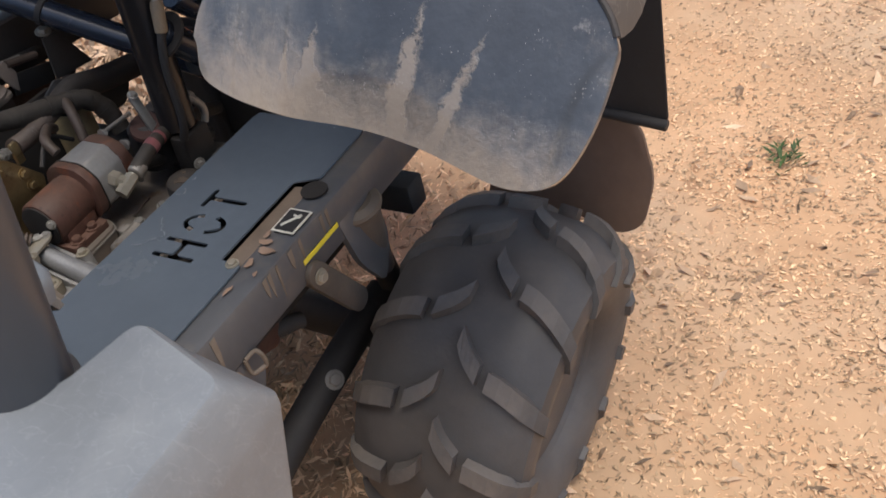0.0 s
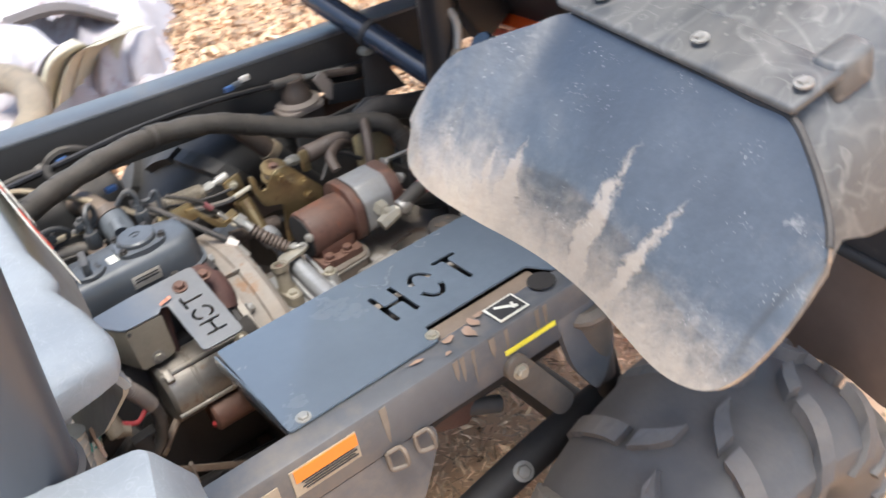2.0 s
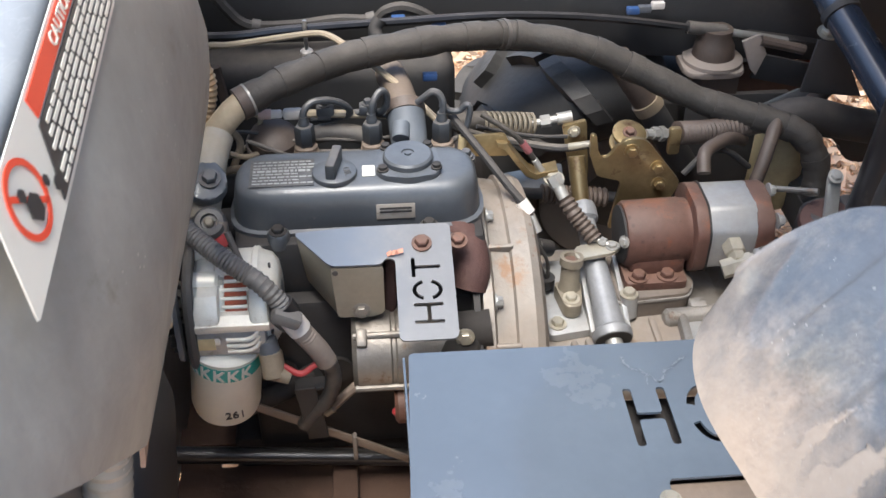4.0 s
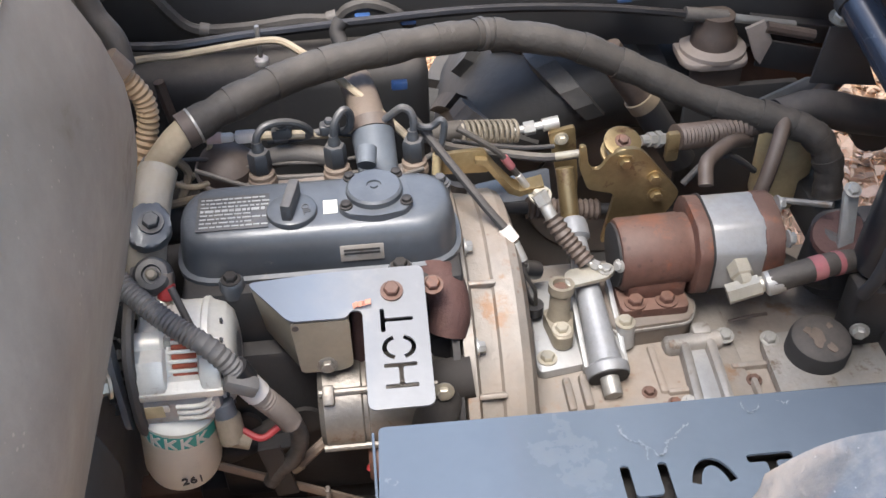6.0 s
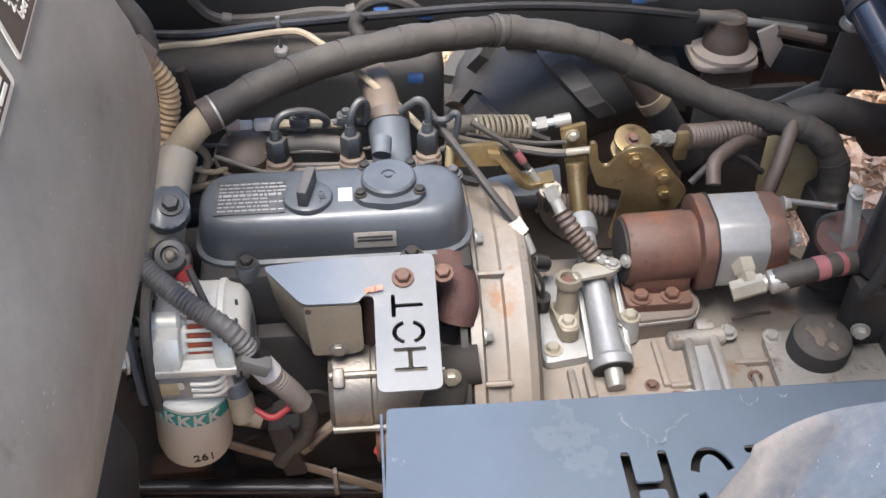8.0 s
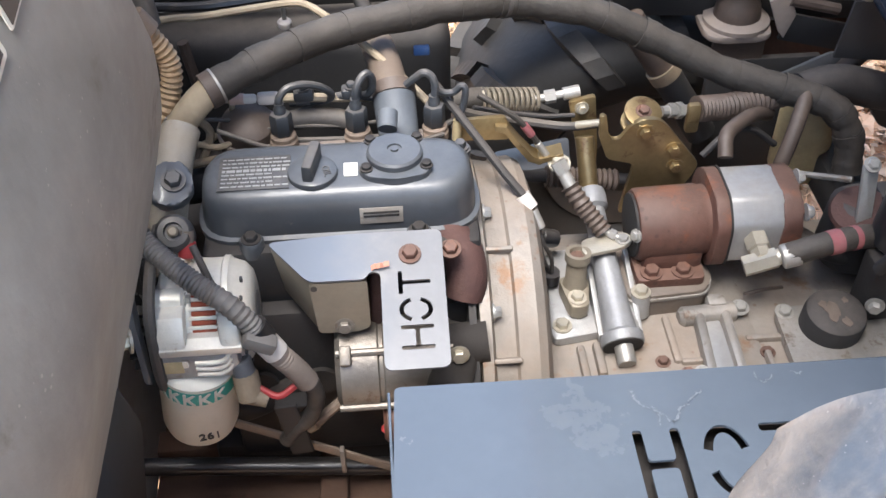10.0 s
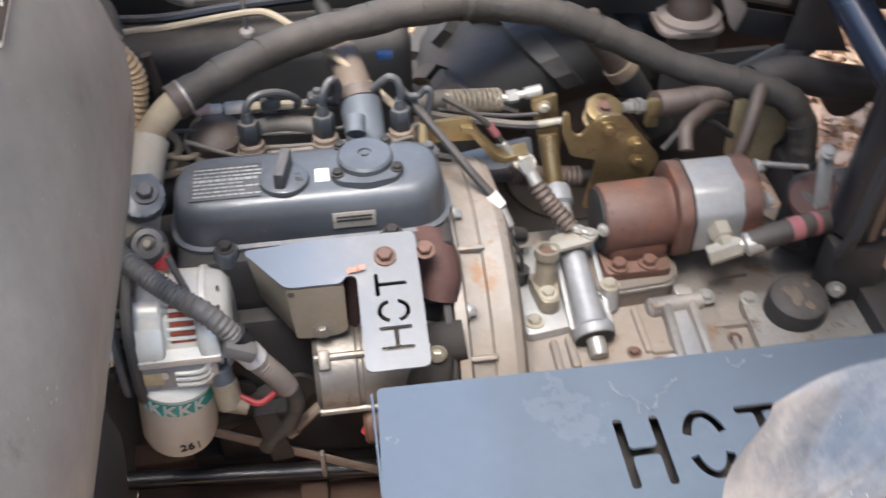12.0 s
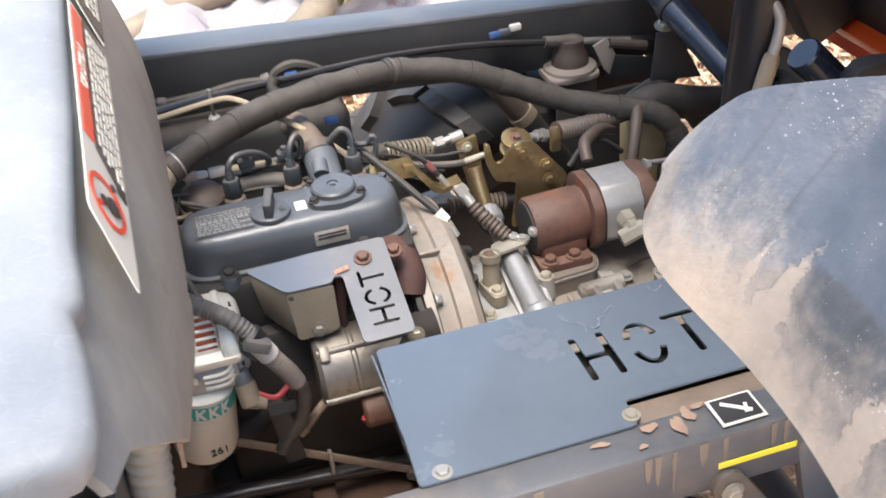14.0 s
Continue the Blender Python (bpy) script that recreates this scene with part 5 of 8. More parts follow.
    bolt(bm, (-0.064, 0.3422, 0.727), (0, -1, 0.1), 0.0075, 0.007)
    part("bolt", bm, M_STARTER, guard)
    bm = B()
    lathe(bm, [(0.0035, 0), (0.0035, 0.0008)], Matrix.Translation((-0.0915, 0.3420, 0.785)) @ basis((0, -1, 0)), 12)
    part("hole", bm, M_DECAL_K, guard)


def build_guard_bits():
    bm = B()
    cyl(bm, (-0.0245, 0.372, 0.790), (-0.0335, 0.372, 0.668), 0.0085, None, 16)
    tagged(part("exhaust_stay", bm, M_RUST_DARK), "dark maroon rusted stay behind the exhaust guard", "stay")
    rnd = random.Random(41)
    root = thing("leaf_scraps", "dry pinkish leaf scraps caught on the exhaust guard", "leaf", (-0.022, 0.351, 0.800))
    for k in range(4):
        bm = B()
        o = V(-0.031 + 0.004 * k, 0.350 + rnd.uniform(-0.002, 0.002), 0.797 + rnd.uniform(0, 0.008))
        d = V(rnd.uniform(0.004, 0.009), rnd.uniform(-0.004, 0.002), rnd.uniform(0.002, 0.008))
        w = V(rnd.uniform(-0.003, 0.003), 0.003, 0.003)
        prism(bm, [(0, 0), (0.006, -0.002), (0.008, 0.003), (0.002, 0.005)], plane_frame(o, d, w), 0.0006)
        part("scrap", bm, M_SCRAP, root)


build_engine()
build_guard_bits()


def build_alternator():
    root = thing("alternator", "silver alternator with a black fan belt", "alternator", (-0.215, 0.36, 0.66))
    cy, cz, R = 0.372, 0.731, 0.0605
    m = Matrix.Translation((-0.264, cy, cz)) @ basis((1, 0, 0))

    def at(a, x, r):
        return V(x, cy + r * math.cos(radians(a)), cz + r * math.sin(radians(a)))

    bm = B()
    lathe(bm, [(0.030, 0.008), (0.050, 0.010), (0.055, 0.014), (0.0565, 0.034), (0.0610, 0.037), (0.0610, 0.045), (0.0592, 0.047), (0.0592, 0.076), (0.0610, 0.078), (0.0610, 0.084), (0.057, 0.087), (0.053, 0.098), (0.043, 0.105), (0.030, 0.107)], m, 44)
    housing = part("housing", bm, M_SILVER, root, "", 40)
    for a in (70, 121, 186, 320):
        bm = B()
        lathe(bm, [(0.010, 0), (0.013, 0.002), (0.013, 0.028), (0.010, 0.031)], Matrix.Translation(at(a, -0.254, R - 0.003)) @ basis((1, 0, 0)), 14)
        part("lug", bm, M_SILVER, housing)
        bm = B()
        bolt(bm, at(a, -0.223, R - 0.001), (1, 0, 0), 0.0052, 0.006)
        part("bolt", bm, M_BRASS, housing)
    # ventilation slots with the copper windings behind
    copper = mat("copper_winding", (0.34, 0.07, 0.03), 0.6, 0.2, 0.1, (0.2, 0.1, 0.05), 60, 0.4, 0.3)
    for k in range(6):
        a = 108 + 9.2 * k
        bm = B()
        box(bm, at(a, -0.2045, R - 0.0012), (0.025, 0.0056, 0.0030), 0.0012, Matrix.Rotation(radians(a + 90), 4, "X"))
        part("vent_slot", bm, copper, housing, "slot showing copper windings")
        bm = B()
        box(bm, at(a + 4.6, -0.2045, R + 0.0000), (0.031, 0.0042, 0.0036), 0.0012, Matrix.Rotation(radians(a + 94.6), 4, "X"))
        part("vent_rib", bm, M_SILVER, housing)
    # lower casting: a shelf, and below it a dull band with fins and a sticker
    bm = B()
    prism(bm, [(0.303, 0.738), (0.300, 0.742), (0.300, 0.750), (0.3095, 0.7575), (0.335, 0.7575), (0.335, 0.738)], plane_frame((-0.211, 0, 0), (0, 1, 0), (0, 0, 1)), 0.088, 0.002)
    part("cast_shelf", bm, M_SILVER, housing)
    for x, wide in ((-0.2375, 0.030), (-0.178, 0.022)):
        bm = B()
        prism(bm, [(0.3005, 0.745), (0.304, 0.768), (0.316, 0.782), (0.340, 0.786), (0.345, 0.745)], plane_frame((x, 0, 0), (0, 1, 0), (0, 0, 1)), wide, 0.004)
        part("cast_pad", bm, M_SILVER, housing)
    bm = B()
    box(bm, (-0.216, 0.327, 0.721), (0.086, 0.048, 0.040), 0.005)
    band = part("lower_casting", bm, M_ALU_CLEAN, housing, "dull lower casting with fins")
    for k in range(3):
        bm = B()
        tube(bm, [(-0.218, 0.302, 0.728 - 0.0085 * k), (-0.196, 0.301, 0.728 - 0.0085 * k), (-0.186, 0.302, 0.732 - 0.0085 * k), (-0.181, 0.304, 0.740 - 0.0085 * k)], 0.0026, 8, 4)
        part("fin", bm, M_SILVER, band)
    bm = B()
    box(bm, (-0.242, 0.3025, 0.722), (0.022, 0.0015, 0.017), 0.0004)
    part("rating_sticker", bm, M_YFILTER, band, "faded olive sticker")
    bm = B()
    lathe(bm, [(0.052, 0), (0.057, 0.003), (0.053, 0.012), (0.045, 0.020), (0.02, 0.024)], Matrix.Translation((-0.181, cy, cz)) @ basis((1, 0, 0)), 32)
    cover = part("rear_cover", bm, M_ALU_CLEAN, root, "pressed end cover with slots")
    for k in range(7):
        a = 100 + 22 * k
        bm = B()
        box(bm, at(a, -0.167, 0.050), (0.003, 0.016, 0.005), 0.001, Matrix.Rotation(radians(a), 4, "X"))
        part("cover_slot", bm, M_DECAL_K, cover)
    bm = B()
    lathe(bm, [(0.028, -0.02), (0.034, -0.012), (0.026, -0.004), (0.034, 0.004), (0.028, 0.010)], m, 24)
    pulley = part("pulley", bm, M_ZINC, root, "dark pulley")
    for k in range(16):
        a = radians(360 / 16 * k)
        bm = B()
        box(bm, (-0.278, cy + 0.046 * math.cos(a), cz + 0.046 * math.sin(a)), (0.014, 0.030, 0.003), 0, Matrix.Rotation(a, 4, "X"))
        part("fan_blade", bm, M_BLOCK, pulley)
    bm = B()
    tube(bm, [(-0.254, 0.42, 0.812), (-0.254, 0.360, 0.812), (-0.2545, 0.316, 0.79), (-0.256, 0.302, 0.735), (-0.258, 0.308, 0.690), (-0.260, 0.335, 0.660)], 0.0062, 8, 5)
    part("belt", bm, M_GREYHOSE, root)
    bm = B()
    prism(bm, rounded([(0.300, 0.700), (0.312, 0.690), (0.334, 0.83), (0.380, 0.852), (0.375, 0.865), (0.322, 0.845), (0.306, 0.78)], 0.006), plane_frame((-0.271, 0, 0), (0, 1, 0), (0, 0, 1)), 0.006, 0.002)
    part("front_bracket", bm, M_FOGGED, root, "grey steel front bracket")
    bm = B()
    bolt(bm, (-0.276, 0.306, 0.766), (-1, -0.4, 0.2), 0.010, 0.012)
    part("bolt", bm, M_BRASS, root)
    bm = B()
    cyl(bm, (-0.172, 0.31, 0.70), (-0.168, 0.295, 0.672), 0.014, None, 14, 0.002)
    cyl(bm, (-0.168, 0.297, 0.678), (-0.150, 0.292, 0.672), 0.011, 0.008, 12)
    part("terminal_boot", bm, M_TAN, root, "dusty rubber terminal boot")
    bm = B()
    cyl(bm, (-0.176, 0.315, 0.716), (-0.172, 0.308, 0.698), 0.0125, None, 14, 0.002)
    part("terminal_cap", bm, M_FOGGED, root, "grey terminal cap")


build_alternator()


def build_oil_filter():
    root = thing("oil_filter", "white spin-on oil filter with a teal band", "oil filter", (-0.246, 0.346, 0.540))
    top, bot = V(-0.222, 0.334, 0.722), V(-0.240, 0.344, 0.577)
    m = Matrix.Translation(bot) @ basis(top - bot)
    bm = B()
    lathe(bm, [(0.0, 0.002), (0.022, 0.0), (0.024, 0.003), (0.029, 0.003), (0.0395, 0.010), (0.0425, 0.022), (0.0425, 0.118), (0.0435, 0.121), (0.036, 0.126)], m, 32)
    part("can", bm, M_WHITE, root)
    bm = B()
    lathe(bm, [(0.0428, 0.094), (0.0428, 0.115)], m, 32)
    part("band", bm, M_TEAL, root, "teal printed band")
    axis = (top - bot).normalized()
    q = m @ V(0, 0, 0.034)
    eye = V(0.02, -0.43, 1.55)
    out = (eye - q) - axis * (eye - q).dot(axis)
    out.normalize()
    f = plane_frame(q + out * 0.0427, axis.cross(out), axis)
    bm = text_mesh("261", 0.017, f @ pose(0.006, 0, 0.001, 0, 0, 6), 0.0007)
    part("ink_marks", bm, M_DECAL_K, root, "handwritten 261 in black marker")
    bm = B()
    for k in range(5):
        o = Matrix.Rotation(radians(-62 + 22 * k), 4, axis) @ out
        g = plane_frame(m @ V(0, 0, 0.1045) + o * 0.0431, axis.cross(o), axis)
        prism(bm, [(-0.006, -0.009), (-0.003, -0.009), (-0.003, -0.002), (0.004, -0.009), (0.007, -0.008), (0.0005, 0.0), (0.007, 0.008), (0.004, 0.009), (-0.003, 0.002), (-0.003, 0.009), (-0.006, 0.009)], g, 0.0008)
    pieces("chevron", bm, M_DECAL_W, root)


build_oil_filter()


def build_starter():
    root = thing("starter_motor", "dull aluminium starter motor bolted below the exhaust", "starter motor", (0.0, 0.34, 0.60))
    m = Matrix.Translation((-0.078, 0.352, 0.655)) @ basis((1, 0, 0))
    bm = B()
    lathe(bm, [(0.044, 0), (0.052, 0.006), (0.052, 0.046), (0.049, 0.048), (0.049, 0.052), (0.051, 0.054), (0.051, 0.12), (0.04, 0.13), (0.03, 0.165)], m, 32)
    case = part("motor_case", bm, M_STARTER, root)
    for a in (120, 200, 260):
        c = V(0, 0.053 * math.cos(radians(a)), 0.053 * math.sin(radians(a))) + V(0, 0.352, 0.655)
        bm = B()
        cyl(bm, c + V(-0.076, 0, 0), c + V(0.05, 0, 0), 0.0042, None, 8)
        part("through_bolt", bm, M_STARTER, case)
    bm = B()
    box(bm, (-0.066, 0.322, 0.700), (0.013, 0.022, 0.014), 0.003, pose(0, 0, 0, 35))
    part("case_ear", bm, M_STARTER, case)
    bm = B()
    m2 = Matrix.Translation((-0.03, 0.312, 0.60)) @ basis((1, 0, 0))
    lathe(bm, [(0.022, 0), (0.026, 0.004), (0.026, 0.08), (0.02, 0.09)], m2, 24)
    part("solenoid", bm, M_RUST, root)
    bm = B()
    lathe(bm, [(0.008, 0), (0.009, 0.010), (0.007, 0.014)], Matrix.Translation((-0.020, 0.312, 0.590)) @ basis((-0.6, -0.6, -0.4)), 14)
    part("terminal_cap", bm, M_RED, root, "red rubber terminal cap")
    bm = B()
    lathe(bm, [(0.024, 0), (0.024, 0.05)], Matrix.Translation((0.04, 0.340, 0.685)) @ basis((1, 0, 0.1)), 20)
    nose = part("nose", bm, M_SHADE_STEEL, root)
    bm = B()
    bolt(bm, (0.055, 0.31, 0.705), (0, -1, 0.2), 0.008, 0.008)
    part("bolt", bm, M_BRASS, nose)


build_starter()


# ---- transmission side ----
def build_transmission():
    root = thing("transmission", "dusty cast aluminium transmission case", "transmission", (0.35, 0.47, 0.42))
    c = V(0, 0.50, 0.52)

    def wheel(bm, xs):
        lathe(bm, [(r, x) for r, x in xs], Matrix.Translation((0, c.y, c.z)) @ basis((1, 0, 0)), 56)

    bm = B()
    wheel(bm, [(0.20, 0.080), (0.243, 0.082), (0.243, 0.094), (0.231, 0.098), (0.2275, 0.118), (0.2275, 0.121), (0.233, 0.124), (0.2335, 0.146), (0.228, 0.156), (0.21, 0.163), (0.16, 0.168), (0.10, 0.172)])
    bell = part("bell_housing", bm, M_BELL, root, "tan-dusted bell housing", 30)
    for a in (96, 126, 152, 168):
        bm = B()
        bolt(bm, V(0.096, c.y + 0.238 * math.cos(radians(a)), c.z + 0.238 * math.sin(radians(a))), (1, 0, 0), 0.007, 0.010)
        part("bolt", bm, M_ZINC, bell)
    for a in (108, 139, 160):
        bm = B()
        box(bm, (0, 0, 0), (0.034, 0.006, 0.012), 0.002)
        bm.transform(pose(0.109, c.y + 0.233 * math.cos(radians(a)), c.z + 0.233 * math.sin(radians(a)), a - 90, 0, 0))
        part("cast_ridge", bm, M_BELL, bell)
    bm = B()
    wheel(bm, [(0.20, 0.069), (0.246, 0.070), (0.246, 0.078), (0.20, 0.079)])
    part("engine_plate", bm, M_BLOCK, root)
    bm = B()
    box(bm, (0.41, 0.47, 0.50), (0.54, 0.30, 0.18), 0.02)
    case = part("case", bm, M_BELL, root)
    bm = B()
    box(bm, (0.30, 0.43, 0.58), (0.26, 0.22, 0.03), 0.008)
    part("top_cover", bm, M_BELL, case)
    bm = B()
    prism(bm, rounded([(0.452, 0.33), (0.456, 0.436), (0.60, 0.446), (0.60, 0.33)], 0.012), Matrix.Translation((0, 0, 0.600)), 0.012, 0.002)
    part("filler_pad", bm, M_ALU, case, "pale machined pad below the filler cap")
    for (ax, ay), (bx, by) in (((0.362, 0.442), (0.353, 0.33)), ((0.394, 0.442), (0.389, 0.33))):
        bm = B()
        d = V(bx - ax, by - ay, 0)
        box(bm, ((ax + bx) / 2, (ay + by) / 2, 0.601), (0.013, d.length, 0.020), 0.005, pose(0, 0, 0, 0, 0, math.degrees(math.atan2(d.y, d.x)) - 90))
        part("rib", bm, M_ALU, case)
    bm = B()
    box(bm, (0.374, 0.386, 0.594), (0.026, 0.115, 0.014), 0.003)
    part("rib_web", bm, M_ALU_CLEAN, case)
    bm = B()
    cyl(bm, (0.337, 0.436, 0.600), (0.412, 0.441, 0.600), 0.013, None, 14, 0.005)
    part("cross_rib", bm, M_ALU, case)
    bm = B()
    box(bm, (0.386, 0.450, 0.603), (0.024, 0.020, 0.026), 0.005)
    part("boss", bm, M_ALU, case)
    bm = B()
    box(bm, (0.437, 0.40, 0.590), (0.05, 0.008, 0.016), 0.002)
    part("step", bm, M_BELL, case)
    bm = B()
    tube(bm, [(0.425, 0.462, 0.607), (0.45, 0.463, 0.612), (0.475, 0.466, 0.611)], 0.0022, 6, 3)
    part("twig", bm, M_BOOT, case, "dry twig caught on the case")
    for p in ((0.414, 0.440, 0.606), (0.466, 0.428, 0.606), (0.345, 0.345, 0.60)):
        bm = B()
        bolt(bm, p, (0, -0.2, 1), 0.008, 0.008)
        part("bolt", bm, M_ZINC, root)
    for x, y, sx, sy, h in ((0.209, 0.376, 0.010, 0.050, 0.012), (0.229, 0.378, 0.011, 0.050, 0.014), (0.322, 0.405, 0.010, 0.075, 0.008), (0.345, 0.368, 0.040, 0.008, 0.009), (0.430, 0.345, 0.008, 0.060, 0.012)):
        bm = B()
        box(bm, (x, y, 0.594), (sx, sy, h * 1.6), 0.0035, None, 2)
        part("cast_rib", bm, M_BELL, case)
    for x, y in ((0.304, 0.372), (0.330, 0.352), (0.432, 0.376)):
        bm = B()
        bolt(bm, (x, y, 0.594), (0, 0, 1), 0.0065, 0.007)
        part("bolt", bm, M_RUST, case)
    # selector cover plate
    bm = B()
    prism(bm, rounded([(0.176, 0.405), (0.246, 0.416), (0.248, 0.434), (0.266, 0.50), (0.285, 0.505), (0.285, 0.56), (0.19, 0.56)], 0.012), Matrix.Translation((0, 0, 0.602)), 0.012, 0.0015)
    plate = part("selector_plate", bm, M_ALU_CLEAN, root)
    for p in ((0.191, 0.427, 0.608), (0.290, 0.452, 0.632)):
        bm = B()
        bolt(bm, p, (0, 0, 1), 0.0085, 0.009)
        part("bolt", bm, M_BRASS, plate)
    # selector shaft tube
    bm = B()
    p0, p1 = V(0.257, 0.390, 0.614), V(0.2465, 0.600, 0.688)
    m = Matrix.Translation(p0) @ basis(p1 - p0)
    lathe(bm, [(0.016, -0.004), (0.025, -0.004), (0.0262, 0.0), (0.0262, 0.008), (0.0205, 0.013), (0.0178, 0.040), (0.0165, 0.08), (0.0140, 0.14), (0.0132, 0.180), (0.0185, 0.184), (0.0190, 0.200), (0.0175, 0.208), (0.0110, 0.212)], m, 28)
    tube_part = part("selector_tube", bm, M_TUBE_CAST, root, "grey cast selector tube")
    bm = B()
    box(bm, (0.260, 0.45, 0.605), (0.05, 0.10, 0.03), 0.012)
    part("web", bm, M_ALU_CLEAN, tube_part)
    for sx in (-1, 1):
        bm = B()
        prism(bm, [(0.405, 0.600), (0.405, 0.612), (0.46, 0.628), (0.52, 0.645), (0.52, 0.600)], plane_frame((0.2585 + sx * 0.024, 0, 0), (0, 1, 0), (0, 0, 1)), 0.006, 0.001)
        part("gusset", bm, M_ALU_CLEAN, tube_part)
    bm = B()
    cyl(bm, (0.290, 0.448, 0.60), (0.290, 0.452, 0.632), 0.013, 0.012, 14)
    part("boss", bm, M_ALU_CLEAN, tube_part)
    bm = B()
    lathe(bm, [(0.0105, -0.028), (0.0115, -0.026), (0.0115, 0.02)], m, 16)
    part("selector_shaft", bm, M_ZINC, root, "bright worn shaft end")
    bm = B()
    lathe(bm, [(0.0165, -0.0055), (0.024, -0.0055), (0.024, -0.0046), (0.0165, -0.0046)], m, 28)
    part("seal", bm, M_BLOCK, root)
    # clamp lever
    bm = B()
    m = Matrix.Translation((0.213, 0.475, 0.612)) @ basis((0.03, 0.12, 1))
    lathe(bm, [(0.0165, 0), (0.0155, 0.018), (0.0130, 0.024), (0.0130, 0.052), (0.0158, 0.055), (0.0158, 0.066), (0.0108, 0.066), (0.0100, 0.058)], m, 20)
    lever = part("clamp_lever", bm, M_LEVER, root, "dusty plated clamp lever")
    bm = B()
    prism(bm, rounded([(-0.019, 0.02), (-0.011, -0.034), (0.011, -0.034), (0.019, 0.018)], 0.009), Matrix.Translation((0.213, 0.470, 0.620)), 0.020, 0.002)
    part("foot", bm, M_LEVER, lever)
    bm = B()
    prism(bm, rounded([(0.220, 0.478), (0.272, 0.488), (0.287, 0.500), (0.280, 0.516), (0.222, 0.506)], 0.009), Matrix.Translation((0, 0, 0.6735)), 0.005, 0.001)
    part("link_plate", bm, M_BRASS, lever, "pale plated link plate")
    bm = B()
    bolt(bm, (0.273, 0.501, 0.676), (0, 0, 1), 0.0065, 0.006)
    part("bolt", bm, M_ZINC, lever)
    bm = B()
    bolt(bm, (0.212, 0.452, 0.630), (0, -0.1, 1), 0.008, 0.008)
    part("bolt", bm, M_BRASS, lever)
    bm = B()
    lathe(bm, [(0.0096, 0), (0.0096, 0.004), (0, 0.004)], Matrix.Translation((0.213, 0.475, 0.612)) @ basis((0.03, 0.12, 1)) @ Matrix.Translation((0, 0, 0.057)), 18)
    part("rusty_core", bm, M_RUST, lever)
    # round black breather cap
    bm = B()
    cap_m = Matrix.Translation((0.514, 0.402, 0.600)) @ basis((0, -0.12, 1))
    lathe(bm, [(0.0355, 0), (0.037, 0.004), (0.037, 0.028), (0.035, 0.035), (0.030, 0.039), (0.015, 0.041), (0, 0.0415)], cap_m, 32)
    cap = part("filler_cap", bm, M_RUBBER, root, "muddy black round filler cap")
    for cx, cy, s in ((-0.006, -0.004, 0.015), (0.006, -0.018, 0.008), (-0.016, 0.008, 0.007), (0.012, 0.012, 0.005)):
        bm = B()
        rim = []
        for k in range(22):
            a = 2 * math.pi * k / 22
            q = s * (0.8 + 0.45 * noise.noise(V(cx * 90 + 1.4 * math.cos(a), cy * 90 + 1.4 * math.sin(a), s * 40)))
            rim.append((cx + q * math.cos(a) * 0.8, cy + q * math.sin(a)))
        prism(bm, rim, cap_m @ Matrix.Translation((0, 0, 0.0412)), 0.0008)
        part("dried_mud", bm, M_CAPMUD, cap)
    # sensor with lead
    bm = B()
    lathe(bm, [(0.011, 0), (0.012, 0.004), (0.012, 0.022), (0.008, 0.026)], Matrix.Translation((0.20, 0.548, 0.64)) @ basis((-0.9, -0.2, 0.4)), 16)
    sensor = part("sensor", bm, M_BLACKPIPE, root)
    bm = B()
    tube(bm, [(0.185, 0.545, 0.655), (0.175, 0.53, 0.66), (0.178, 0.505, 0.645), (0.186, 0.495, 0.63)], 0.003, 8, 4)
    part("lead", bm, M_BLACKPIPE, sensor)
    bm = B()
    lathe(bm, [(0.012, 0), (0.012, 0.014)], Matrix.Translation((0.186, 0.497, 0.618)), 14)
    part("grommet", bm, M_BLACKPIPE, sensor)


build_transmission()


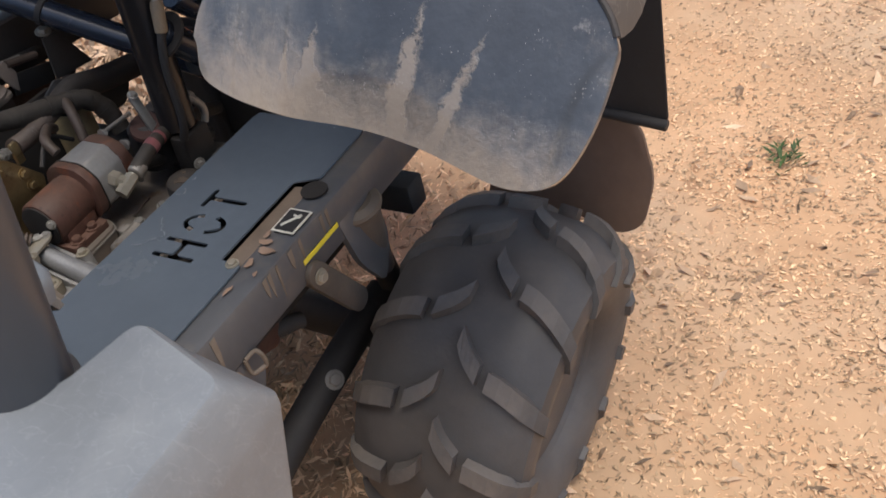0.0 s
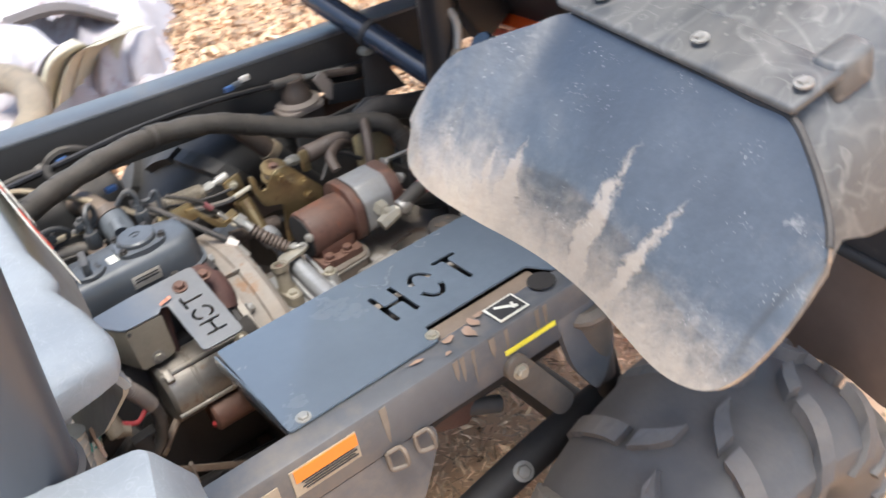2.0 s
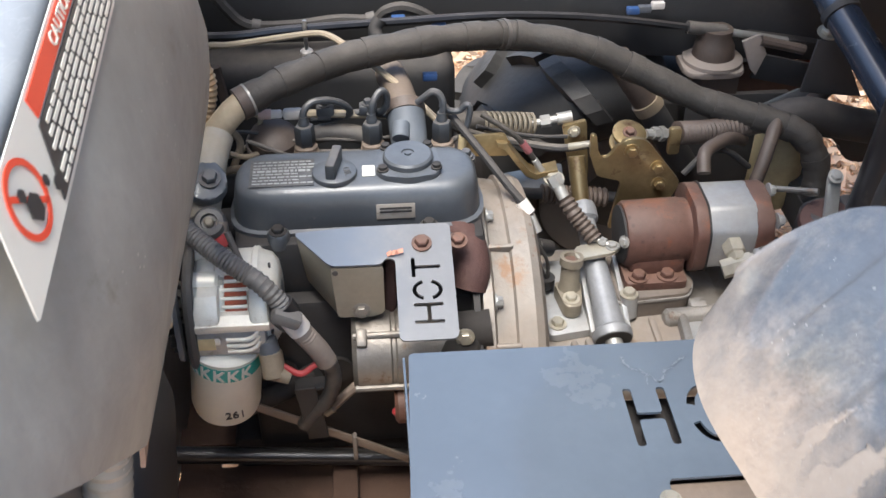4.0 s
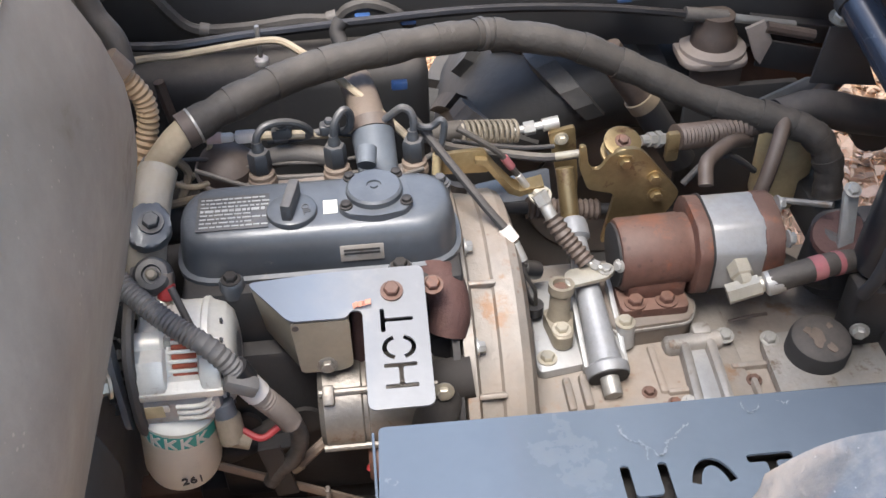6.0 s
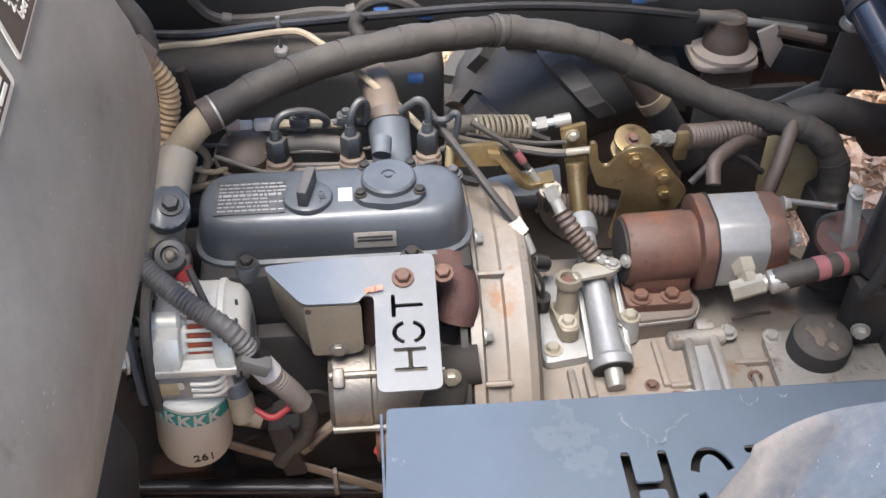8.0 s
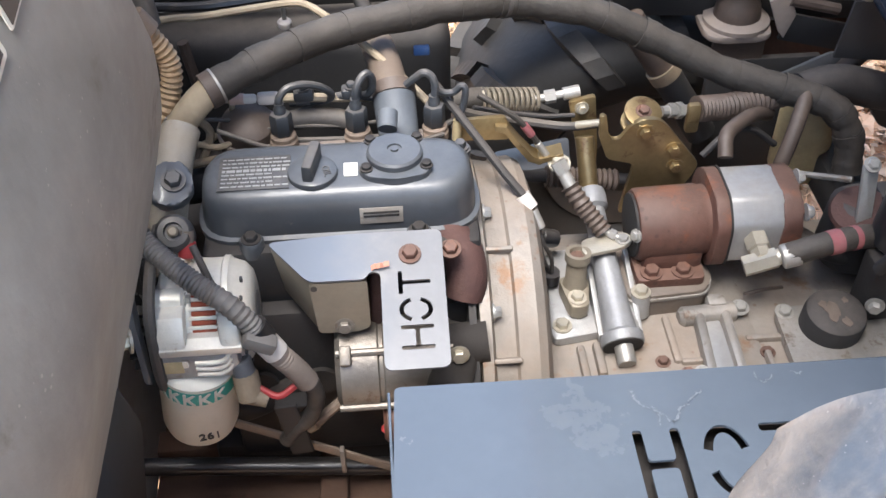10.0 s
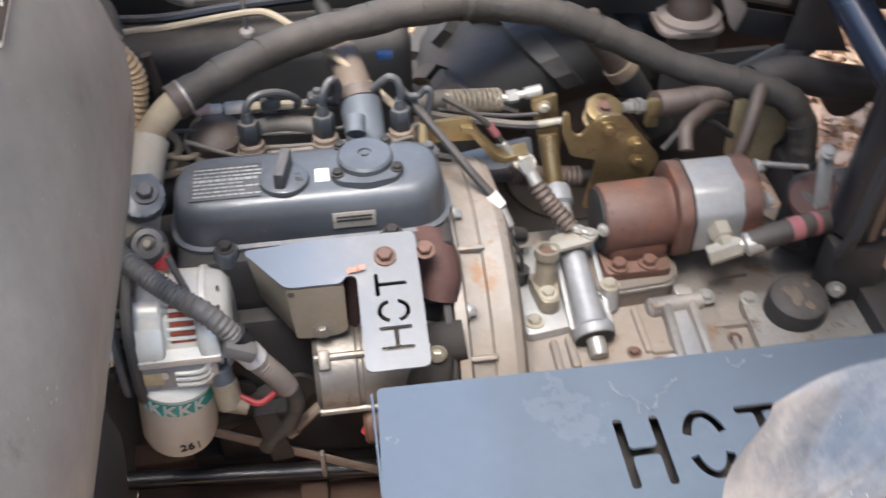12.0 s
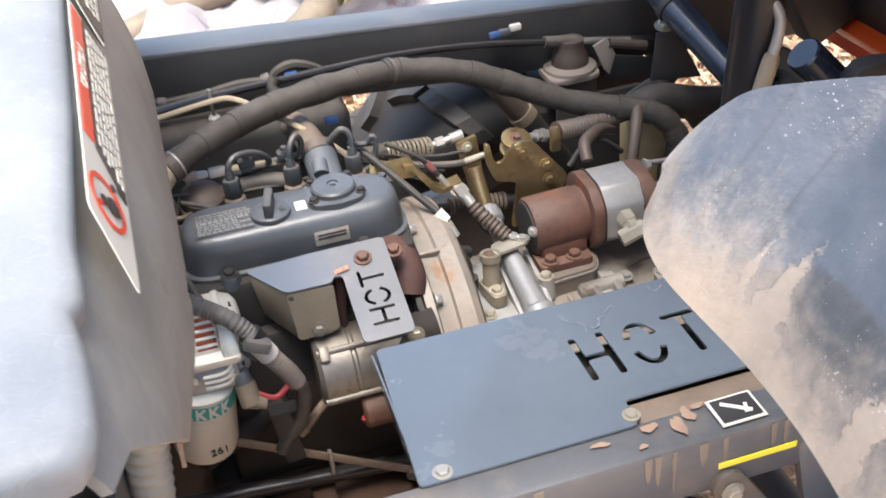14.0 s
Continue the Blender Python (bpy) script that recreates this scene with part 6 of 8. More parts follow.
def build_pump():
    root = thing("hydraulic_pump", "rusty cast hydraulic pump with a bright aluminium body", "hydraulic pump", (0.39, 0.51, 0.62))
    axis = V(1, 0.02, 0.015).normalized()
    o = V(0.288, 0.524, 0.682)
    m = Matrix.Translation(o - V(0, 0, 0.003)) @ basis(axis)
    bm = B()
    lathe(bm, [(0.036, 0), (0.043, 0.002), (0.0455, 0.006), (0.0455, 0.080), (0.044, 0.083), (0.044, 0.090)], m @ Matrix.Translation((0, 0, 0)), 40)
    part("adaptor", bm, M_RUST, root, "rust-brown cast adaptor drum")
    bm = B()
    box(bm, (0.335, 0.512, 0.650), (0.075, 0.06, 0.035), 0.008)
    part("saddle", bm, M_RUST, root)
    bm = B()
    prism(bm, rounded([(0.288, 0.462), (0.372, 0.462), (0.372, 0.52), (0.288, 0.52)], 0.008), Matrix.Translation((0, 0, 0.634)), 0.014, 0.002)
    part("foot_plate", bm, M_RUST, root)
    bm = B()
    lathe(bm, [(0.034, -0.003), (0.040, -0.002), (0.040, 0.001)], m, 32)
    part("drum_face", bm, M_BLOCK, root)
    bm = B()
    f = plane_frame(o + axis * 0.098, (0, 1, 0), (0, 0, 1))
    flange = rounded([(-0.058, -0.028), (-0.03, -0.053), (0.03, -0.053), (0.058, -0.028), (0.058, 0.03), (0.03, 0.056), (-0.03, 0.056), (-0.058, 0.03)], 0.012, 4)
    prism(bm, flange, f, 0.018, 0.003)
    part("flange", bm, M_RUST, root)
    bm = B()
    f2 = plane_frame(o + axis * 0.183, (0, 1, 0), (0, 0, 1))
    prism(bm, [(x * 0.95, y * 0.95) for x, y in flange], f2, 0.024, 0.004)
    part("end_cover", bm, M_RUST, root)
    bm = B()
    f3 = plane_frame(o + axis * 0.139, (0, 1, 0), (0, 0, 1))
    prism(bm, rounded([(-0.052, -0.03), (-0.028, -0.050), (0.028, -0.050), (0.052, -0.03), (0.052, 0.026), (0.030, 0.053), (-0.030, 0.053), (-0.052, 0.026)], 0.006, 3), f3, 0.066, 0.002)
    part("pump_body", bm, M_ALU_CLEAN, root, "bright aluminium gear body")
    for y, z in ((-0.046, -0.036), (-0.046, 0.036), (0.0, 0.052)):
        bm = B()
        bolt(bm, o + axis * 0.196 + V(0, y, z), axis, 0.0075, 0.010)
        part("bolt", bm, M_ZINC, root)
    bm = B()
    prism(bm, [(x * 1.02, y * 1.02) for x, y in flange], plane_frame(o + axis * 0.1065, (0, 1, 0), (0, 0, 1)), 0.0025)
    part("gasket", bm, M_BLOCK, root)
    for x, y in ((0.307, 0.475), (0.346, 0.475)):
        bm = B()
        bolt(bm, (x, y, 0.641), (0, 0, 1), 0.0095, 0.010)
        part("bolt", bm, M_RUST, root)
    bm = B()
    bolt(bm, (0.286, 0.490, 0.692), (-1, -0.6, 0.3), 0.006, 0.006)
    part("bolt", bm, M_ZINC, root)
    bm = B()
    pad = rounded([(0.276, 0.445), (0.372, 0.452), (0.384, 0.475), (0.384, 0.54), (0.272, 0.54), (0.270, 0.47)], 0.016, 5)
    prism(bm, [(0.328 + (x - 0.328) * 1.035, 0.49 + (y - 0.49) * 1.045) for x, y in pad], Matrix.Translation((0, 0, 0.6225)), 0.004, 0.001)
    part("pad_edge", bm, M_ALU, root, "bare bright pad edge")
    bm = B()
    prism(bm, pad, Matrix.Translation((0, 0, 0.611)), 0.036, 0.003)
    part("mounting_pad", bm, M_LINK, root, "grey-brown cast mounting pad")
    # elbow and hose
    bm = B()
    lathe(bm, [(0.015, 0), (0.015, 0.018), (0.012, 0.020), (0.012, 0.032)], Matrix.Translation((0.428, 0.478, 0.690)) @ basis((0.05, -1, -0.25)), 6)
    part("union_nut", bm, M_BRASS, root)
    bm = B()
    lathe(bm, [(0.013, 0), (0.013, 0.040)], Matrix.Translation((0.408, 0.446, 0.672)) @ basis((1, -0.02, 0.35)), 6)
    lathe(bm, [(0.010, 0.04), (0.010, 0.052)], Matrix.Translation((0.408, 0.446, 0.672)) @ basis((1, -0.02, 0.35)), 14)
    part("elbow", bm, M_BRASS, root, "pale brass elbow fitting")


build_pump()


def build_pressure_hose():
    root = thing("pressure_hose", "dusty black pressure hose with red bands", "hose", (0.55, 0.46, 0.69))
    path = [(0.455, 0.440, 0.693), (0.50, 0.440, 0.708), (0.545, 0.45, 0.706), (0.60, 0.465, 0.690), (0.68, 0.49, 0.66), (0.76, 0.52, 0.62)]
    bm = B()
    tube(bm, path, 0.0145, 14)
    part("hose", bm, M_TAPE, root)
    bm = B()
    lathe(bm, [(0.0125, 0), (0.0150, 0.002), (0.0152, 0.018), (0.0145, 0.021)], Matrix.Translation((0.448, 0.440, 0.690)) @ basis((1, 0, 0.3)), 20)
    part("ferrule", bm, M_ZINC, root)
    s = smooth_path(path)
    for k, n in ((6, 3), (10, 2)):
        bm = B()
        tube(bm, s[k:k + n], 0.0150, 14, 1)
        part("band", bm, M_REDBAND, root, "dusty red band")


build_pressure_hose()


def build_linkage():
    root = thing("control_linkage", "yellow-plated control linkage with levers and brackets", "linkage", (0.28, 0.62, 0.62))
    bm = B()
    f = plane_frame((0, 0.605, 0), (1, 0, 0), (0, 0, 1))
    prism(bm, rounded([(0.254, 0.790), (0.262, 0.789), (0.267, 0.757), (0.276, 0.750), (0.284, 0.756), (0.290, 0.768), (0.305, 0.781), (0.326, 0.780), (0.337, 0.772), (0.388, 0.706), (0.382, 0.688), (0.361, 0.650), (0.292, 0.628), (0.304, 0.712), (0.268, 0.722), (0.255, 0.757)], 0.006), f, 0.007, 0.001)
    part("bellcrank", bm, M_GOLD, root)
    for x, z in ((0.312, 0.762), (0.352, 0.733), (0.357, 0.706)):
        bm = B()
        bolt(bm, (x, 0.6015, z), (0, -1, 0), 0.0075, 0.008)
        part("bolt", bm, M_GOLD, root)
    bm = B()
    rm = Matrix.Translation((0.311, 0.630, 0.754)) @ basis((0.05, -0.35, 1))
    lathe(bm, [(0.0165, 0), (0.0165, 0.024)], rm, 28)
    roller = part("roller", bm, M_ZINC, root, "bright worn roller")
    for h in (0.0, 0.022):
        bm = B()
        lathe(bm, [(0.018, h - 0.001), (0.0235, h), (0.0235, h + 0.004), (0.018, h + 0.005)], rm, 28)
        part("roller_flange", bm, M_GOLD, roller)
    bm = B()
    bolt(bm, rm @ V(0, 0, 0.026), rm.to_3x3() @ V(0, 0, 1), 0.007, 0.007)
    part("roller_bolt", bm, M_RUST, roller)
    bm = B()
    prism(bm, rounded([(0.228, 0.764), (0.262, 0.772), (0.271, 0.690), (0.272, 0.660), (0.248, 0.660), (0.243, 0.690)], 0.004), plane_frame((0, 0.672, 0), (1, 0, 0), (0, 0, 1)), 0.007, 0.001)
    part("lever_plate", bm, M_GOLD, root)
    bm = B()
    cyl(bm, (0.2465, 0.594, 0.686), (0.2428, 0.628, 0.740), 0.0120, None, 20, 0.001)
    part("lever_post", bm, M_GOLD, root)
    bm = B()
    prism(bm, rounded([(0.375, 0.772), (0.391, 0.772), (0.391, 0.730), (0.375, 0.730)], 0.003), plane_frame((0, 0.640, 0), (1, 0, 0), (0, 0, 1)), 0.008, 0.001)
    part("clevis", bm, M_GOLD, root, "yellow plated clevis plate")
    bm = B()
    bolt(bm, (0.245, 0.6685, 0.755), (0, -1, 0), 0.0065, 0.007)
    part("bolt", bm, M_BRASS, root)
    bm = B()
    f = plane_frame((0, 0.60, 0), (1, 0, 0), (0, 0, 1))
    prism(bm, [(0.124, 0.792), (0.138, 0.790), (0.152, 0.768), (0.170, 0.743), (0.180, 0.737), (0.209, 0.746), (0.210, 0.741), (0.180, 0.729), (0.166, 0.735), (0.147, 0.763), (0.136, 0.782), (0.124, 0.784)], f, 0.022, 0.0012)
    bracket = part("cable_bracket", bm, M_GOLD, root)
    bm = B()
    prism(bm, rounded([(0.080, 0.798), (0.136, 0.800), (0.142, 0.785), (0.142, 0.766), (0.080, 0.768)], 0.004), plane_frame((0, 0.600, 0), (1, 0, 0), (0, 0, 1)), 0.006, 0.001)
    part("bracket_plate", bm, M_GOLD, bracket)
    bm = B()
    bolt(bm, (0.205, 0.590, 0.728), (0, -0.3, 1), 0.010, 0.012)
    part("nut", bm, M_BRASS, bracket)
    for c in ((0.108, 0.5995, 0.780), (0.128, 0.5995, 0.780)):
        bm = B()
        lathe(bm, [(0.0028, 0), (0.0028, 0.0012)], Matrix.Translation(c) @ basis((0, -1, 0)), 10)
        part("hole", bm, M_DECAL_K, root)
    # springs and boots
    bm = B()
    tube(bm, [(0.075, 0.66, 0.782), (0.118, 0.67, 0.777)], 0.015, 14)
    part("spring_seat", bm, M_TAPE, root)
    bm = B()
    spring(bm, (0.112, 0.668, 0.777), (0.19, 0.68, 0.764), 0.0138, 0.0025, 11)
    part("return_spring", bm, M_LEVER, root, "dusty coil spring on a cable end")
    bm = B()
    cyl(bm, (0.186, 0.68, 0.764), (0.242, 0.682, 0.772), 0.0055, None, 10)
    cyl(bm, (0.198, 0.68, 0.766), (0.212, 0.68, 0.768), 0.009, None, 6)
    cyl(bm, (0.222, 0.681, 0.769), (0.243, 0.682, 0.772), 0.0085, None, 12)
    pieces("rod_end", bm, M_ZINC, root)
    bm = B()
    tube(bm, [(0.213, 0.553, 0.723), (0.226, 0.538, 0.706), (0.251, 0.514, 0.680)], 0.0124, 16, 6, 0.0026, 0.0054)
    part("rubber_boot", bm, M_BOOT, root, "brown ribbed rubber boot")
    bm = B()
    cyl(bm, (0.199, 0.572, 0.747), (0.206, 0.564, 0.736), 0.0105, None, 6)
    cyl(bm, (0.205, 0.565, 0.737), (0.214, 0.552, 0.722), 0.0082, None, 12)
    cyl(bm, (0.250, 0.515, 0.681), (0.270, 0.502, 0.678), 0.0042, None, 10)
    cyl(bm, (0.258, 0.510, 0.680), (0.265, 0.505, 0.679), 0.0068, None, 6)
    pieces("rod_end", bm, M_ZINC, root)
    # case top cover; its slate colour paints in the reflected sky
    bm = B()
    prism(bm, rounded([(0.137, 0.708), (0.245, 0.733), (0.238, 0.672), (0.139, 0.660)], 0.006), Matrix.Translation((0, 0, 0.655)), 0.008, 0.0015)
    part("sky_tint_cover", bm, M_FOGGED, root, "flat case cover, sky reflection painted slate-grey")
    bm = B()
    tube(bm, [(0.390, 0.652, 0.755), (0.45, 0.67, 0.745), (0.55, 0.70, 0.742)], 0.0175, 16, 10, 0.003, 0.0056)
    part("rubber_boot", bm, M_BOOT, root, "long brown ribbed rubber boot")
    bm = B()
    cyl(bm, (0.34, 0.638, 0.765), (0.378, 0.649, 0.757), 0.007, None, 10)
    cyl(bm, (0.350, 0.640, 0.764), (0.358, 0.643, 0.762), 0.0095, None, 6)
    cyl(bm, (0.361, 0.643, 0.761), (0.369, 0.646, 0.759), 0.011, None, 6)
    pieces("rod_end", bm, M_ZINC, root)
    # inner brown levers
    bm = B()
    cyl(bm, (0.14, 0.62, 0.690), (0.33, 0.62, 0.668), 0.008, None, 12)
    part("cross_shaft", bm, M_BLOCK, root)
    bm = B()
    tube(bm, [(0.195, 0.620, 0.684), (0.290, 0.620, 0.672)], 0.0145, 12, 4, 0.003, 0.007)
    part("shaft_boot", bm, M_BOOT, root)
    bm = B()
    tube(bm, [(0.105, 0.615, 0.822), (0.134, 0.605, 0.806), (0.155, 0.60, 0.790), (0.178, 0.598, 0.757)], 0.0040, 10)
    lead = part("sensor_lead", bm, M_TAPE, root)
    bm = B()
    tube(bm, [(0.160, 0.60, 0.784), (0.170, 0.599, 0.769)], 0.0052, 12)
    part("sleeve", bm, M_REDBAND, lead, "dusty red sleeve")
    bm = B()
    cyl(bm, (0.177, 0.598, 0.758), (0.196, 0.596, 0.728), 0.0048, None, 12, 0.001)
    part("lead_tip", bm, M_ZINC, lead)


build_linkage()


def cable(name, label, pts, r, material, ends=(), category="cable", ribs=0.0, pitch=0.006):
    bm = B()
    tube(bm, pts, r, 14 if r > 0.009 else 8, 6, ribs, pitch)
    ob = part(name, bm, material)
    tagged(ob, label, category)
    for a, b, rr, m in ends:
        e = B()
        cyl(e, a, b, rr, None, 12)
        part("end_fitting", e, m, ob)
    return ob


def build_hoses():
    # taped main loom
    path = [(-0.205, 0.568, 0.878), (-0.196, 0.573, 0.8805), (-0.143, 0.60, 0.894), (-0.064, 0.65, 0.896), (0.04, 0.69, 0.894), (0.128, 0.72, 0.884), (0.171, 0.732, 0.876), (0.261, 0.73, 0.856),
            (0.337, 0.72, 0.823), (0.436, 0.70, 0.778), (0.522, 0.68, 0.756), (0.578, 0.66, 0.738), (0.602, 0.645, 0.70), (0.605, 0.63, 0.655)]
    root = thing("heater_hose", "thick dusty black hose wrapped in tape arching over the engine", "hose", (0.17, 0.7, 0.86))
    bm = B()
    tube(bm, path, 0.0192, 18, 9, 0, 0.005, 0.0014)
    part("hose", bm, M_TAPE, root)
    s = smooth_path(path)
    for k in range(7, len(s) - 4, 4):
        bm = B()
        tube(bm, [s[k], s[k].lerp(s[k + 1], 0.5), s[k + 1], s[k + 1].lerp(s[k + 2], 0.4)], 0.0199 + 0.0004 * (k % 3), 18, 2, 0, 0.005, 0.0003)
        part("tape_turn", bm, M_TAPE, root)
    bm = B()
    tube(bm, s[32:34], 0.0218, 16, 1)
    part("strap", bm, M_GREYHOSE, root)
    bm = B()
    o, d = V(-0.198, 0.572, 0.880), V(0.86, 0.44, 0.22).normalized()
    tube(bm, [o - d * 0.009, o + d * 0.004], 0.0212, 18, 1)
    part("clamp", bm, M_BOOT, root, "brown rubber sleeve clamp")
    bm = B()
    tube(bm, [o + d * 0.0045, o + d * 0.0072], 0.0216, 18, 1)
    part("clamp_band", bm, M_ZINC, root, "dull plated clamp band")
    bm = B()
    tube(bm, [o, (-0.215, 0.566, 0.868), (-0.236, 0.558, 0.846), (-0.252, 0.552, 0.823), (-0.270, 0.535, 0.79)], 0.0168, 16)
    part("hose_end", bm, M_TANHOSE, root, "dusty tan hose end")
    bm = B()
    tube(bm, [(-0.238, 0.557, 0.843), (-0.246, 0.554, 0.832)], 0.0190, 16, 2)
    clip = part("hose_clip", bm, M_ZINC, root)
    bm = B()
    cyl(bm, (-0.236, 0.540, 0.848), (-0.222, 0.540, 0.836), 0.0062, None, 8)
    part("clip_screw", bm, M_ZINC, clip)
    bm = B()
    box(bm, (-0.231, 0.541, 0.843), (0.012, 0.010, 0.016), 0.002, pose(0, 0, 0, 0, 40, 0))
    part("clip_lug", bm, M_ZINC, clip)

    root = thing("wiring_conduit", "ribbed dusty grey wiring conduit beside the alternator", "conduit", (-0.15, 0.3, 0.7))
    bm = B()
    tube(bm, [(-0.276, 0.390, 0.869), (-0.257, 0.372, 0.840), (-0.230, 0.345, 0.830), (-0.201, 0.322, 0.820), (-0.174, 0.308, 0.806), (-0.156, 0.300, 0.787), (-0.150, 0.298, 0.775)], 0.0118, 14, 8, 0.0014, 0.0042)
    part("conduit", bm, M_CONDUIT, root)
    bm = B()
    tube(bm, [(-0.152, 0.30, 0.780), (-0.144, 0.30, 0.762)], 0.0148, 14)
    part("conduit_end", bm, M_BLACKPIPE, root)
    bm = B()
    box(bm, (-0.146, 0.288, 0.770), (0.034, 0.018, 0.017), 0.004, pose(0, 0, 0, 0, 28, 0))
    part("connector", bm, M_CONDUIT, root, "grey plastic conduit connector")
    bm = B()
    tube(bm, [(-0.145, 0.299, 0.763), (-0.134, 0.299, 0.741)], 0.0138, 14)
    part("tape_band", bm, M_WHITEPL, root, "pale tape band")
    bm = B()
    tube(bm, [(-0.135, 0.299, 0.742), (-0.117, 0.303, 0.707), (-0.108, 0.307, 0.682)], 0.0128, 14, 6, 0.0008, 0.0045)
    part("conduit", bm, M_DUSTED, root, "conduit wrapped in beige dusty tape")
    bm = B()
    tube(bm, [(-0.110, 0.308, 0.690), (-0.103, 0.312, 0.665), (-0.103, 0.316, 0.635), (-0.114, 0.322, 0.600), (-0.132, 0.327, 0.575), (-0.145, 0.330, 0.55)], 0.0098, 14, 6, 0, 0.005, 0.0006)
    part("conduit", bm, M_GREYHOSE, root, "dusty grey taped end of the conduit")
    bm = B()
    tube(bm, [(-0.158, 0.30, 0.684), (-0.138, 0.292, 0.678), (-0.120, 0.300, 0.684)], 0.0038, 8)
    part("red_wire", bm, M_RED, root)
    bm = B()
    tube(bm, [(-0.21, 0.37, 0.83), (-0.19, 0.34, 0.79), (-0.165, 0.31, 0.752), (-0.15, 0.305, 0.735)], 0.004, 8)
    part("wire", bm, M_GREYHOSE, root)
    bm = B()
    box(bm, (0, 0, 0), (0.026, 0.006, 0.098), 0.002)
    box(bm, (0.006, 0.008, 0.044), (0.038, 0.020, 0.006), 0.002)
    bm.transform(pose(-0.133, 0.323, 0.578, 4, -6, 0))
    pieces("bracket", bm, M_FRAME_DARK, root, "black hanging bracket")

    cable("throttle_cable", "black throttle cable with white end fitting", [(0.055, 0.625, 0.832), (0.097, 0.56, 0.802), (0.127, 0.52, 0.776), (0.149, 0.50, 0.755)], 0.0055, M_RUBBER,
          (((0.146, 0.502, 0.757), (0.156, 0.493, 0.744), 0.009, M_WHITEPL), ((0.157, 0.492, 0.742), (0.166, 0.482, 0.722), 0.0065, M_ZINC)))
    cable("inner_cable", "thin bare steel cable", [(0.164, 0.484, 0.724), (0.170, 0.48, 0.70), (0.182, 0.482, 0.672), (0.186, 0.488, 0.64)], 0.0025, M_GREYHOSE)
    cable("shift_cable", "dusty grey shift cable", [(0.06, 0.63, 0.80), (0.10, 0.645, 0.772), (0.145, 0.658, 0.752), (0.22, 0.655, 0.737), (0.262, 0.64, 0.750)], 0.006, M_GREYHOSE,
          (((0.236, 0.650, 0.741), (0.266, 0.638, 0.752), 0.0055, M_BRASS),))
    cable("long_cable", "long black cable along the far rail", [(-0.55, 0.80, 0.905), (-0.279, 0.74, 0.889), (-0.137, 0.75, 0.889), (0.008, 0.78, 0.880), (0.159, 0.80, 0.874), (0.317, 0.82, 0.853), (0.482, 0.826, 0.824)], 0.0062, M_BLACKPIPE,
          (((0.44, 0.825, 0.832), (0.50, 0.826, 0.822), 0.010, M_GREYHOSE), ((0.50, 0.826, 0.822), (0.60, 0.826, 0.802), 0.006, M_ZINC)))
    cable("rear_loom", "black wiring loom clipped to the far rail", [(-0.33, 0.74, 0.945), (-0.291, 0.80, 0.941), (-0.261, 0.80, 0.931), (-0.238, 0.80, 0.899), (-0.220, 0.80, 0.878), (-0.196, 0.80, 0.870), (-0.140, 0.80, 0.870), (-0.080, 0.80, 0.876), (-0.032, 0.80, 0.874), (-0.013, 0.80, 0.887), (0.010, 0.80, 0.892), (0.035, 0.80, 0.884), (0.057, 0.80, 0.868), (0.068, 0.80, 0.848)], 0.0088, M_TAPE, (((-0.204, 0.80, 0.872), (-0.192, 0.80, 0.8695), 0.0100, M_GREYHOSE), ((-0.040, 0.80, 0.874), (-0.028, 0.80, 0.877), 0.0105, M_GREYHOSE)), "cable", 0.0004, 0.006)
    cable("loom_branch", "black wiring branch dropping behind the engine", [(-0.022, 0.772, 0.888), (-0.03, 0.765, 0.875), (-0.02, 0.745, 0.85), (-0.015, 0.73, 0.80)], 0.010, M_RUBBER)
    cable("tan_hose", "thin tan vacuum hose", [(-0.42, 0.70, 0.87), (-0.272, 0.72, 0.882), (-0.228, 0.725, 0.881), (-0.164, 0.73, 0.886), (-0.114, 0.73, 0.891), (-0.093, 0.725, 0.889), (-0.072, 0.71, 0.882), (-0.049, 0.70, 0.869), (-0.019, 0.66, 0.861), (0.014, 0.63, 0.844), (0.049, 0.60, 0.82)], 0.0048, M_TANHOSE)
    for k, pts in enumerate(([(-0.262, 0.62, 0.935), (-0.268, 0.63, 0.965), (-0.285, 0.64, 0.99), (-0.292, 0.65, 1.02), (-0.275, 0.68, 1.05)], [(-0.290, 0.61, 0.925), (-0.300, 0.63, 0.955), (-0.306, 0.64, 0.985), (-0.318, 0.66, 1.01)])):
        cable("filler_hose", "grey rubber hose curving behind the panel", pts, 0.0125, M_GREYHOSE, (), "hose")
    cable("ribbed_hose", "tan ribbed hose beside the panel", [(-0.266, 0.60, 0.942), (-0.256, 0.60, 0.926), (-0.247, 0.60, 0.907), (-0.245, 0.598, 0.888), (-0.249, 0.594, 0.866), (-0.256, 0.585, 0.845), (-0.266, 0.575, 0.82)], 0.0130, M_RIBTAN, (((-0.276, 0.60, 0.958), (-0.262, 0.60, 0.937), 0.0165, M_DUCT),), "hose", 0.0022, 0.0058)
    cable("lead_sheath", "tan sheathed lead behind the injectors", [(-0.129, 0.60, 0.843), (-0.10, 0.601, 0.841), (-0.063, 0.602, 0.838), (-0.02, 0.61, 0.83)], 0.0055, M_TANHOSE, (((-0.110, 0.600, 0.842), (-0.094, 0.601, 0.841), 0.009, M_FOGGED), ((-0.186, 0.600, 0.8445), (-0.170, 0.600, 0.844), 0.0068, M_PINK)))
